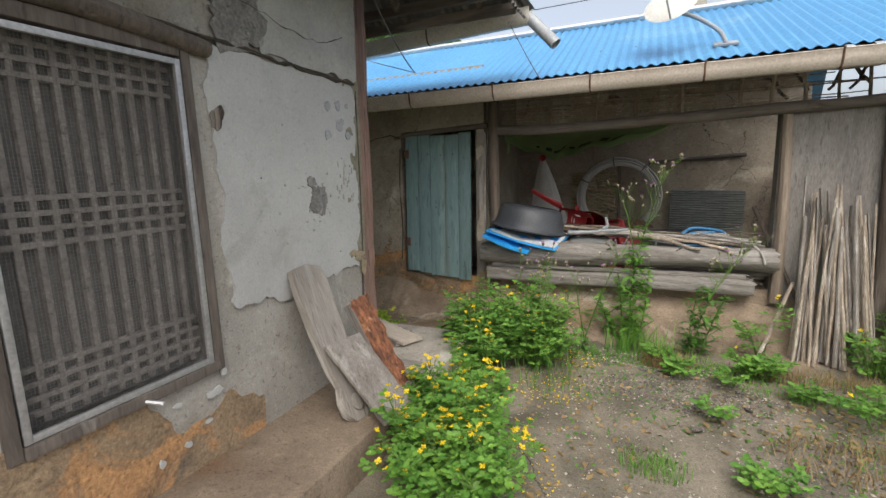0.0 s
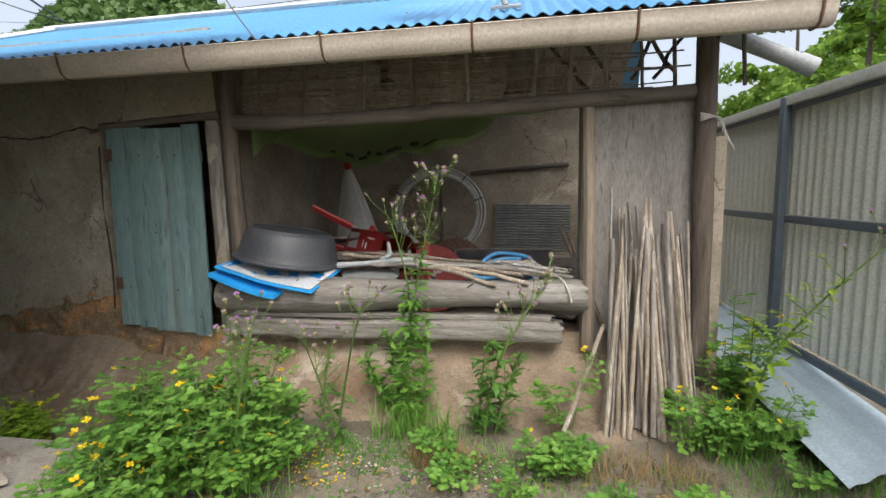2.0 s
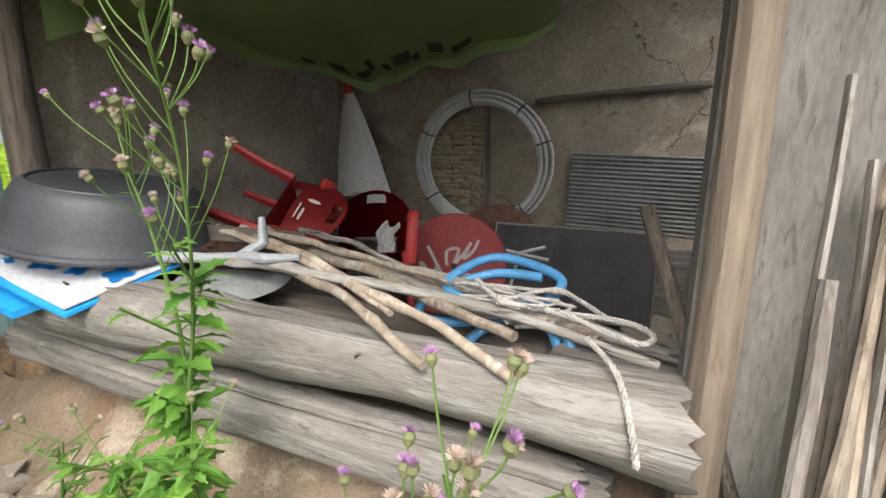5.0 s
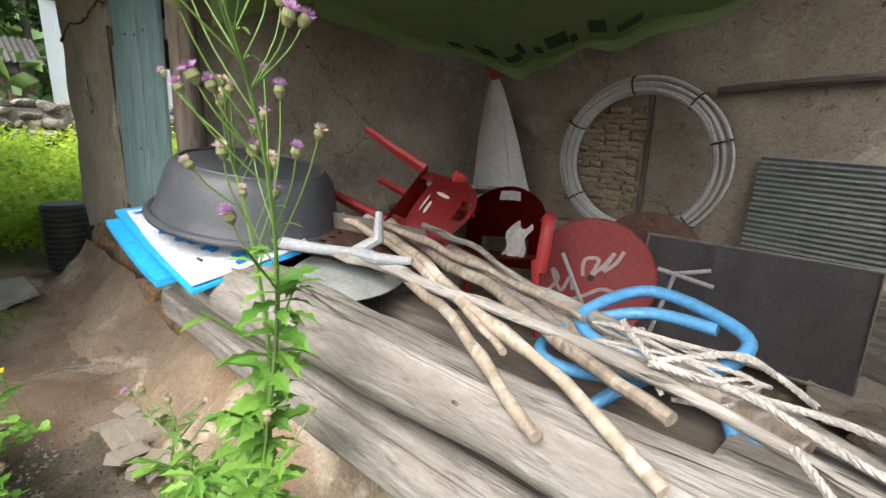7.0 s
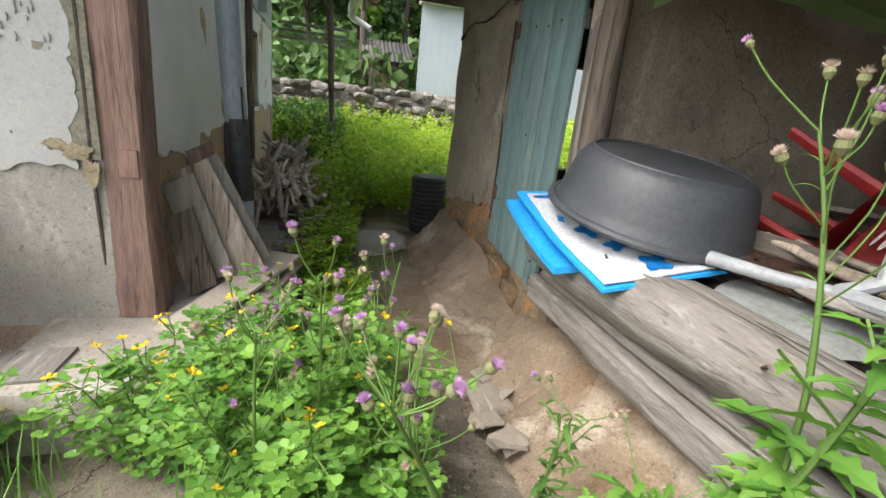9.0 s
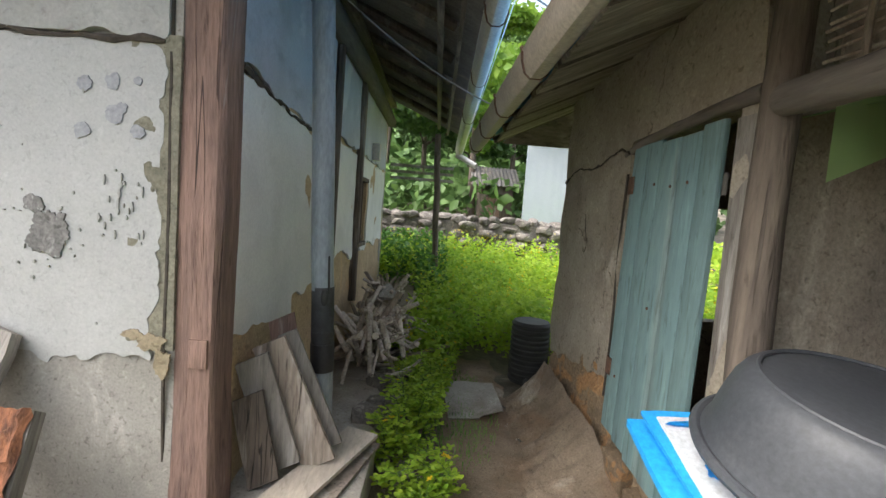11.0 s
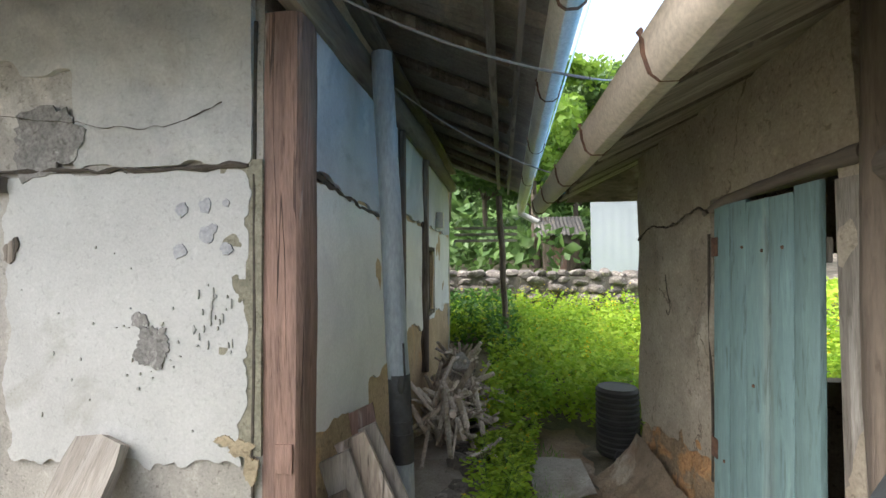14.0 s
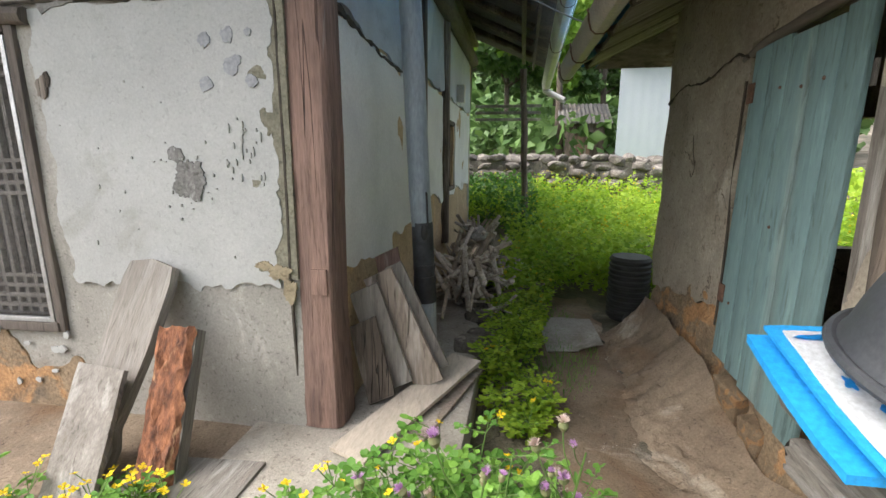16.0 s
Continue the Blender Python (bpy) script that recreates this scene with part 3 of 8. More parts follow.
def build_house_structure():
    bm = bmesh.new()
    box(bm, (-7.6, -4.0, -0.3), (-1.16, 2.4, 0.22), 0.03)
    for v in bm.verts:
        if v.co.z > 0.1:
            v.co.z += 0.02 * fbm(v.co.x, v.co.y)
    solo("house_platform", bm, M_APRON, "worn grey cement ledge round the house", "ledge", kind="structure")
    bm = boxed((-2.62, 2.38, -0.3), (-1.12, 3.42, 0.25), 0.03, wobble=0.015)
    solo("house_step", bm, M_STEP, "pale cement step at the house corner", "step", kind="structure")

    # east wall in three layers: cement base, white field, aged upper band
    win = (0.52, 1.33, 0.66, 2.14)

    def solid(a, b):
        y, z = a - 4.0, b + 0.1
        return not (win[0] < y < win[1] and win[2] < z < win[3])
    solo("wall_east", panel((HX, -4.0, 0.1), (0, 1, 0), (0, 0, 1), 6.66, 3.3, 0.22, 0.06, 0.012, solid), M_CEMENT, "grey cement render on the house wall", "wall", kind="structure")

    def ragged(y, z, s, f=2.2, k=0.07):
        return k * 1.1 * noise.fractal(Vector((y * f + s, z * f, s)), 0.85, 2.1, 6)

    def white(a, b):
        y, z = a + 1.38, b + 0.78
        e = ragged(y, z, 5.0, 3.0, 0.11)
        return z + e > 0.93 - 0.10 * max(0.0, y - 2.2) and z + 0.15 * e < 2.212 and y + ragged(y, z, 2.0, 3.0, 0.06) > 1.42 and y < 2.585 + ragged(y, z, 11.0, 5.0, 0.05)
    solo("plaster_white", panel((HX + 0.012, 1.38, 0.78), (0, 1, 0), (0, 0, 1), 1.26, 1.5, 0.016, 0.013, 0.004, white), M_WHITE, "flaking whitewashed plaster field on the house wall", "plaster", kind="structure")

    solo("clay_strip", panel((HX + 0.010, 2.47, 1.0), (0, 1, 0), (0, 0, 1), 0.19, 1.25, 0.02, 0.02, 0.004, None, 6.0, 2.0), M_OLIVE, "lichen-grey clay strip beside the corner post", "wall strip", kind="structure")

    def upper(a, b):
        y, z = a - 1.0, b + 2.1
        return z + ragged(y, z, 8.0, 4.0, 0.03) > 2.235 and y < 2.62 and not (y < 1.75 and z < 2.62 + 0.2 * fbm(y * 2, z * 2, 4.0))
    solo("plaster_upper", panel((HX + 0.022, -1.0, 2.1), (0, 1, 0), (0, 0, 1), 3.64, 1.2, 0.030, 0.022, 0.026, upper, 3.4), M_WHITE_UP, "aged greyish plaster band above a cracked joint", "plaster", kind="structure")

    def low(a, b):
        y, z = a - 1.0, b + 0.2
        return z < 0.66 + 0.16 * fbm(y * 1.6, z * 2.2, 6.0) - 0.55 * max(0.0, y - 0.95 + 0.25 * fbm(y * 3, z * 3, 1.0))
    solo("clay_base", panel((HX + 0.010, -1.0, 0.2), (0, 1, 0), (0, 0, 1), 2.6, 0.75, 0.014, 0.025, 0.010, low), M_FOOT, "exposed ochre clay at the wall foot", "wall base", kind="structure")

    # north wall along the alley
    nwin = (-5.75, -5.1, 1.2, 1.95)

    def nsolid(a, b):
        x, z = HX - 0.2 - a, b + 0.1
        return not (nwin[0] < x < nwin[1] and nwin[2] < z < nwin[3])
    solo("wall_north", panel((HX - 0.2, HY, 0.1), (-1, 0, 0), (0, 0, 1), 5.6, 3.5, 0.22, 0.06, 0.02, nsolid, seed=3.0), M_OCHRE, "yellow-brown clay wall under flaking plaster", "wall", kind="structure")

    def nwhite(a, b):
        x, z = a, b + 0.85
        e = 0.12 * fbm(x * 2.0, z * 2.0, 7.0)
        return z + e > 1.04 - 0.22 * a * (a < 0.9) + (0.1 if a > 2.0 else 0) and z < 2.205 + 0.3 * e - 0.08 * a * (a < 1.2) and not (1.75 < a < 1.85) and not (3.1 < a < 3.85 and 1.17 < z < 1.98) and not (2.96 < a < 3.06)
    # paler copy of the whitewash: brightness painted in on the shaded side
    solo("plaster_north", panel((HX - 0.2, HY + 0.014, 0.85), (-1, 0, 0), (0, 0, 1), 5.4, 1.45, 0.018, 0.022, 0.012, nwhite), M_WHITE_N, "stained whitewash facing the alley, coloured paler to offset shade", "plaster", kind="structure")

    def nup(a, b):
        x, z = a, b + 2.1
        return z > 2.235 - 0.08 * a * (a < 1.2) + 0.05 * fbm(a * 3, 2.0, 3.0) and not (1.75 < a < 1.85)
    solo("plaster_north_upper", panel((HX - 0.2, HY + 0.022, 2.1), (-1, 0, 0), (0, 0, 1), 5.4, 1.0, 0.026, 0.03, 0.012, nup), M_GREY_BLUE, "grey-blue plaster band under the eave", "plaster", kind="structure")
    bm = bmesh.new()
    box(bm, (-7.6, -4.2, 0.1), (-7.35, HY, 3.5))
    box(bm, (-7.6, -4.2, 0.1), (HX, -3.98, 3.5))
    solo("wall_rear", bm, M_CEMENT, "plain cement rear walls of the house", "wall", kind="structure")
    # posts
    t = thing("corner_post", (-1.855, 2.731, 0), "red-brown timber post at the house corner, cracked", "post", kind="structure")
    bm = bmesh.new()
    n = 90
    rings = []
    for k in range(n + 1):
        z = 0.26 + 2.63 * k / n
        w = 0.104 + 0.008 * fbm(z * 1.5, 1.0) + (0.03 * max(0.0, 0.6 - z))
        ring = []
        for q in range(28):
            a = 2 * math.pi * q / 28
            r = w / max(abs(math.cos(a)), abs(math.sin(a))) ** 0.75
            r *= 1 + 0.035 * noise.noise(Vector((math.cos(a) * 3, math.sin(a) * 3, z * 2))) + 0.02 * noise.noise(Vector((math.cos(a) * 11, math.sin(a) * 11, z * 3))) + 0.05 * math.exp(-((z - 1.32) / 0.03) ** 2 - ((a - 0.25) / 0.16) ** 2) + 0.04 * math.exp(-((z - 2.0) / 0.025) ** 2 - ((a - 0.5) / 0.13) ** 2)
            ring.append(bm.verts.new((r * math.cos(a), r * math.sin(a) * 0.95, z)))
        rings.append(ring)
    for a, b in zip(rings, rings[1:]):
        for q in range(28):
            bm.faces.new((a[q], a[(q + 1) % 28], b[(q + 1) % 28], b[q]))
    bm.faces.new(rings[0][::-1]), bm.faces.new(rings[-1])
    part("shaft", bm, M_WOOD_RED, t)
    part("peg_block", boxed((0.06, -0.012, 0.93), (0.1085, 0.064, 1.05), 0.002, wobble=0.001), M_WOOD_RED, t, "inset timber plug")


build_house_structure()

# ---- the barn: walls, bay, roof ----
BY = 4.8


def build_barn_structure():
    def plaster_edge(x):
        return 0.50 + 0.16 * (x + 3.9) + 0.06 * fbm(x * 5.0, 3.0, 1.0)

    def leftwall(a, b):
        x, z = a - 3.98, b - 0.1
        return z > plaster_edge(x) and not (-2.58 < x < -1.62 and 0.44 < z < 2.14) and x > -3.98 + 0.03 * (1 + fbm(z * 3, 1.0))

    solo("wall_barn_front", panel((-3.98, BY, -0.1), (1, 0, 0), (0, 0, 1), 2.44, 2.9, 0.18, 0.03, 0.022, leftwall, 1.6), M_MUD, "beige mud-plastered barn wall with hairline cracks", "wall", kind="structure")

    def clay(a, b):
        x, z = a - 3.95, b - 0.05
        return z < plaster_edge(x) + 0.08 and not (-2.58 < x < -1.62 and z > 0.44)
    solo("clay_foot_barn", panel((-3.95, BY + 0.022, -0.05), (1, 0, 0), (0, 0, 1), 2.5, 1.0, 0.10, 0.022, 0.045, clay, 4.0, bulge=lambda a, b: 0.16 * max(0.0, 0.5 - b) ** 1.5), M_FOOT, "broken ochre clay at the foot of the barn wall", "wall base", kind="structure")
    # sill wall under the log and the pier
    solo("wall_barn_sill", panel((-1.6, BY - 0.02, -0.1), (1, 0, 0), (0, 0, 1), 3.6, 0.6, 0.22, 0.06, 0.03, None, 2.0, 4.0), M_APRON, "rough cement-faced sill wall of the barn", "wall", kind="structure")
    solo("wall_barn_pier", panel((1.20, BY - 0.01, 0.3), (1, 0, 0), (0, 0, 1), 0.74, 1.80, 0.16, 0.04, 0.012, None, 2.0, 6.0), M_PIER, "water-stained grey cement panel beside the barn opening", "wall", kind="structure")
    solo("wall_barn_store", panel((-3.9, 7.62, -0.1), (1, 0, 0), (0, 0, 1), 1.95, 2.9, 0.15, 0.09, 0.03, None, 1.5, 5.0), M_MUD_IN, "mud back wall of the store behind the door", "wall", kind="structure")
    # bay walls
    solo("wall_barn_back", panel((-1.9, 7.62, -0.1), (1, 0, 0), (0, 0, 1), 4.0, 2.9, 0.15, 0.07, 0.03, None, 1.5, 2.0), M_MUD_IN, "sooty brown mud wall at the back of the barn bay", "wall", kind="structure")
    solo("wall_barn_inner", panel((-1.50, 4.88, -0.1), (-0.36, 2.72, 0), (0, 0, 1), 2.76, 2.8, 0.14, 0.07, 0.025, None, 1.5, 8.0), M_MUD_IN, "sooty mud partition of the barn bay", "wall", kind="structure")
    solo("wall_barn_right", panel((2.0, 7.7, -0.1), (0, -1, 0), (0, 0, 1), 2.85, 1.95, 0.14, 0.07, 0.025, None, 1.5, 9.0), M_MUD_IN, "mud side wall of the barn", "wall", kind="structure")
    solo("wall_barn_left", panel((-3.78, 4.85, -0.1), (0, 1, 0), (0, 0, 1), 2.8, 2.8, 0.14, 0.07, 0.02, lambda a, b: not (0.45 < a < 2.2 and 1.0 < b < 1.95), 1.5, 9.0), M_MUD, "mud end wall of the barn store with an opening", "wall", kind="structure")
    solo("floor_barn", boxed((-1.8, 4.85, -0.2), (2.0, 7.65, 0.08), 0.0), M_SOIL, "bare earth floor of the barn bay", "floor", kind="structure")
    # sloping apron at the foot
    bm = bmesh.new()
    nx, ns = 270, 40
    g = []
    for i in range(nx + 1):
        x = -3.98 + 6.08 * i / nx
        row = []
        for k in range(ns + 1):
            s = k / ns
            reach = 0.70 + 0.05 * fbm(x * 5.0, 8.0) + 0.12 * fbm(x * 1.2, 2.0) - 0.25 * max(0.0, x - 1.2) - 0.12 * max(0.0, -2.2 - x)
            y = BY - 0.03 - reach * (1 - s)
            z = -0.03 + (0.40 + 0.05 * fbm(x * 2.0, 5.0) - 0.20 * math.exp(-((x + 2.0) / 0.42) ** 2)) * s ** 2.2 + (0.04 * fbm(x * 3.0, y * 3.0, 1.0) + 0.030 * fbm(x * 9.0, y * 9.0, 4.0) + 0.012 * fbm(x * 24.0, y * 24.0, 6.0) + 0.05 * max(0.0, min(1.0, -2.0 - x)) * fbm(x * 5.0, y * 5.0, 7.0)) * math.sin(s * 3.1)
            row.append(bm.verts.new((x, y, z)))
        g.append(row)
    for i in range(nx):
        for k in range(ns):
            bm.faces.new((g[i][k], g[i + 1][k], g[i + 1][k + 1], g[i][k + 1]))
    low = [[bm.verts.new((v.co.x, v.co.y, -0.12)) for v in (r[0], r[-1])] for r in g]
    for i in range(nx):
        bm.faces.new((low[i][0], low[i + 1][0], g[i + 1][0], g[i][0]))
        bm.faces.new((low[i][1], low[i][0], low[i + 1][0], low[i + 1][1]))
    solo("apron", bm, M_APRON, "sloping worn cement apron against the barn wall", "apron", kind="structure")


build_barn_structure()


def crack_line(name, pts, width, label, material=None):
    """An open crack: a thin dark crooked strip lying in the plaster."""
    line = loop_curve(pts, per=10)
    line = [p + Vector((0, 0, 0.016 * fbm(p.x * 9 + p.y * 9, p.z * 3, 2.0))) for p in line]
    wide = [width * (0.35 + abs(fbm(p.x * 7 + p.y * 7, 5.0, 1.0)) * 1.3) for p in line]
    return solo(name, tubed(line, wide, 6), material or M_CRACK, label, "wall crack", kind="structure")


crack_line("wall_crack", [(-3.93, BY - 0.005, 1.98), (-3.6, BY - 0.008, 2.06), (-3.2, BY - 0.008, 2.04), (-2.85, BY - 0.008, 2.10), (-2.6, BY - 0.008, 2.08)], 0.011, "open crack in the barn plaster beside the door head")
crack_line("wall_crack", [(-3.3, BY - 0.006, 1.72), (-3.27, BY - 0.006, 1.60), (-3.22, BY - 0.006, 1.50), (-3.27, BY - 0.006, 1.44), (-3.32, BY - 0.006, 1.58)], 0.005, "oval hairline crack in the barn plaster")
crack_line("wall_crack", [(-2.60, BY - 0.006, 1.95), (-2.62, BY - 0.006, 1.5), (-2.60, BY - 0.006, 1.0), (-2.62, BY - 0.006, 0.6)], 0.008, "dark gap between the plaster and the teal door")
crack_line("wall_crack", [(HX + 0.026, 1.2, 2.52), (HX + 0.03, 1.75, 2.44), (HX + 0.03, 2.1, 2.40), (HX + 0.028, 2.3, 2.42), (HX + 0.022, 2.48, 2.50)], 0.0025, "hairline crack in the aged upper plaster")
crack_line("wall_crack", [(HX + 0.012, 0.6, 2.225), (HX + 0.014, 1.4, 2.23), (HX + 0.014, 2.0, 2.222), (HX + 0.014, 2.6, 2.226)], 0.014, "dark open joint between the two plaster bands")
crack_line("wall_crack", [(-1.97, HY + 0.016, 2.22), (-2.3, HY + 0.018, 2.19), (-2.7, HY + 0.018, 2.15), (-3.1, HY + 0.018, 2.14), (-3.6, HY + 0.018, 2.22)], 0.016, "dark open joint in the alley plaster")
crack_line("wall_crack", [(HX - 0.01, 2.628, 0.3), (HX + 0.004, 2.622, 0.9), (HX + 0.004, 2.628, 1.5), (HX + 0.004, 2.622, 2.2), (HX + 0.004, 2.625, 2.85)], 0.010, "dark shrinkage gap beside the corner post")

EAVE_Y, EAVE_Z, RIDGE_Y, RIDGE_Z = 4.13, 2.46, 6.2, 3.44


def build_barn_roof():
    t = thing("barn_roof", (0, 0, 0), "bright blue corrugated metal hip roof over the barn", "roof", kind="structure")
    up = Vector((0, RIDGE_Y - EAVE_Y, RIDGE_Z - EAVE_Z))
    x0, x1 = -4.9, 2.35
    span, hip_l, hip_r = x1 - x0, 0.5, 0.4
    part("front_slope", corrugated((x0, EAVE_Y, EAVE_Z), (1, 0, 0), up, span, up.length, 0.085, 0.022, 0.004, lambda s: (s * hip_l, span - s * hip_r)), M_BLUE_ROOF, t)
    part("back_slope", corrugated((x1, 2 * RIDGE_Y - EAVE_Y, EAVE_Z), (-1, 0, 0), Vector((0, -up.y, up.z)), span, up.length, 0.085, 0.022, 0.004, lambda s: (s * hip_r, span - s * hip_l), 2), M_BLUE_ROOF, t)
    depth = 2 * (RIDGE_Y - EAVE_Y)
    upl, upr = Vector((hip_l, 0, up.z)), Vector((-hip_r, 0, up.z))
    part("hip_end", corrugated((x0, EAVE_Y + depth, EAVE_Z), (0, -1, 0), upl, depth, upl.length, 0.085, 0.022, 0.004, lambda s: (s * depth / 2, depth - s * depth / 2), 3), M_BLUE_ROOF, t)
    part("ridge_cap", tubed([(x0 + hip_l - 0.1, RIDGE_Y, RIDGE_Z + 0.01), (x1 - hip_r + 0.1, RIDGE_Y, RIDGE_Z + 0.01)], 0.085, 10, True, flat=0.55), M_ZINC, t, "white metal ridge cap")
    for a, b in (((x0, EAVE_Y), (x0 + hip_l, RIDGE_Y)), ((x1, EAVE_Y), (x1 - hip_r, RIDGE_Y))):
        part("hip_cap", tubed([(a[0], a[1], EAVE_Z + 0.02), (b[0], b[1], RIDGE_Z + 0.02)], 0.07, 10, True, flat=0.5), M_ZINC, t, "white metal hip cap")
    # soffit boards and rafters under the front eave
    for k in range(12):
        x = -4.6 + 6.8 * k / 11 + rnd(-0.06, 0.06)
        part("rafter", tubed([(x, EAVE_Y + 0.08, EAVE_Z - 0.05), (x + rnd(-0.05, 0.05), RIDGE_Y, RIDGE_Z - 0.08)], [0.035, 0.045], 8, knobby=0.2, seed=k), M_WOOD_DARK, t)
    sof = bmesh.new()
    for k in range(2):
        box(sof, (x0 + 0.15, EAVE_Y + 0.25 + 0.5 * k, EAVE_Z + 0.06 + 0.232 * k), (x1 - 0.3, EAVE_Y + 0.33 + 0.5 * k, EAVE_Z + 0.085 + 0.232 * k))
    part("purlin", sof, M_WOOD_DARKX, t)
    lining = panel((-4.8, EAVE_Y + 0.10, EAVE_Z - 0.045), (1, 0, 0), up, 6.25, up.length - 0.16, 0.02, 0.09, 0.02, lambda a, b: a > b * 0.24 + 0.05, 2.0, 3.0)
    solo("ceiling_barn", lining, M_THATCH, "dusty reed lining under the barn roof", "ceiling", kind="structure")
    back = panel((2.0, 2 * RIDGE_Y - EAVE_Y, EAVE_Z - 0.035), (-1, 0, 0), (0, -up.y, up.z), 5.9, up.length, 0.02, 0.12, 0.02, None, 2.0, 5.0)
    hip = panel((x0 + 0.12, EAVE_Y + depth - 0.1, EAVE_Z - 0.04), (0, -1, 0), (hip_l, 0, up.z), depth - 0.2, 1.06, 0.02, 0.09, 0.02, lambda a, b: b * 1.90 < min(a, depth - 0.2 - a), 2.0, 6.0)
    solo("ceiling_barn_end", hip, M_THATCH, "dusty reed lining under the barn hip", "ceiling", kind="structure")
    solo("ceiling_barn_back", back, M_THATCH, "dusty reed lining under the rear barn roof", "ceiling", kind="structure")


def gutter(name, a, b, label, material, r=0.065, bands=(), band_mat=None):
    """A half-round box gutter from a to b with a rolled lip and strap bands."""
    t = thing(name, (0, 0, 0), label, "gutter")
    a, b = Vector(a), Vector(b)
    d = (b - a).normalized()
    side = Vector((0, 0, 1)).cross(d).normalized()
    prof = [(-1.0, 1.0), (-1.12, 0.9), (-1.0, 0.75), (-0.95, 0.1), (-0.7, -0.7), (-0.35, -1.0), (0.35, -1.0), (0.75, -0.7), (1.0, 0.1), (1.0, 1.0)]
    inner = [(p * 0.9, q * 0.9 + 0.12) for p, q in reversed(prof)]

    def ring(p, k=1.0):
        return [p + side * (u * r * k) + Vector((0, 0, v * r * k)) for u, v in prof + inner]
    bm = bmesh.new()
    rings = [[bm.verts.new(q) for q in ring(p)] for p in (a, a.lerp(b, 0.5) - Vector((0, 0, 0.01)), b)]
    n = len(prof) * 2
    for p, q in zip(rings, rings[1:]):
        for i in range(n):
            bm.faces.new((p[i], p[(i + 1) % n], q[(i + 1) % n], q[i]))
    h = len(prof)
    for e in (rings[0], rings[-1]):
        for i in range(h - 1):
            bm.faces.new((e[i], e[i + 1], e[n - 2 - i], e[n - 1 - i]))
    part("trough", bm, material, t)
    for s in bands:
        p = a.lerp(b, s)
        part("strap", tubed([p + side * u * r * 1.06 + Vector((0, 0, v * r * 1.06)) for u, v in prof], 0.008, 5), band_mat or M_RUST, t, "rusty strap")
    return t


build_barn_roof()
gutter("barn_gutter", (-4.86, EAVE_Y - 0.09, EAVE_Z - 0.10), (2.32, EAVE_Y + 0.06, EAVE_Z - 0.09), "beige plastic gutter with rusty straps under the blue roof", M_GUTTER, 0.065, [0.03 + 0.12 * k for k in range(9)])


def build_house_roof():
    t = thing("house_roof", (0, 0, 0), "old dark corrugated roof of the house on bare rafters", "roof", kind="structure")
    y0, z0, y1, z1 = 3.95, 2.98, -0.6, 4.9
    up = Vector((0, y1 - y0, z1 - z0))
    part("north_slope", corrugated((-0.78, y0, z0), (-1, 0, 0), up, 7.0, up.length, 0.076, 0.02, 0.004, lambda s: (s * 1.5, 7.0)), M_TIN_OLD, t)
    # unseen east eave, set low and far out to shade the white wall
    part("east_slope", corrugated((-0.85, -4.4, 2.9), (0, 1, 0), (-1.4, 0, 1.85), 8.3, 2.3, 0.076, 0.02, 0.004, lambda s: (0, 8.3 - s * 4.3)), M_TIN_OLD, t)
    part("south_slope", corrugated((-7.8, -4.6, 3.0), (1, 0, 0), (0, 4.0, 1.9), 6.8, 4.4, 0.076, 0.02, 0.004, None, 2), M_TIN_OLD, t)
    for k in range(9):
        x = -1.2 - 0.72 * k
        part("rafter", tubed([(x, y0 - 0.22, z0 + 0.02), (x + rnd(-0.03, 0.03), 2.2, z0 + 0.02 + (y0 - 2.2) * 0.40)], [0.04, 0.05], 8, knobby=0.15, seed=k), M_WOOD_DARK, t)
    part("eave_batten", boxed((-7.6, y0 - 0.36, z0 + 0.02), (-0.9, y0 - 0.31, z0 + 0.10), 0.004), M_WOOD_DARKX, t)
    part("eave_batten", boxed((-7.6, y0 - 0.20, z0 - 0.07), (-0.9, y0 - 0.17, z0 + 0.02), 0.004), M_WOOD_DARKX, t)
    part("wall_plate", tubed([(-7.5, 2.84, 3.04), (-4.5, 2.86, 3.02), (-1.45, 2.80, 2.98)], [0.08, 0.09, 0.095], 10, knobby=0.12), M_WOOD_DARKX, t)
    bm = bmesh.new()
    box(bm, (-7.6, -4.0, 3.28), (-1.5, 2.9, 3.32))
    part("ceiling_boards", bm, M_WOOD_DARKX, t)


build_house_roof()
gutter("house_gutter", (-7.7, 3.98, 2.66), (-0.82, 3.95, 2.93), "off-white plastic gutter along the alley eave", M_GUTTER_W, 0.065, [0.35, 0.55, 0.72, 0.86])

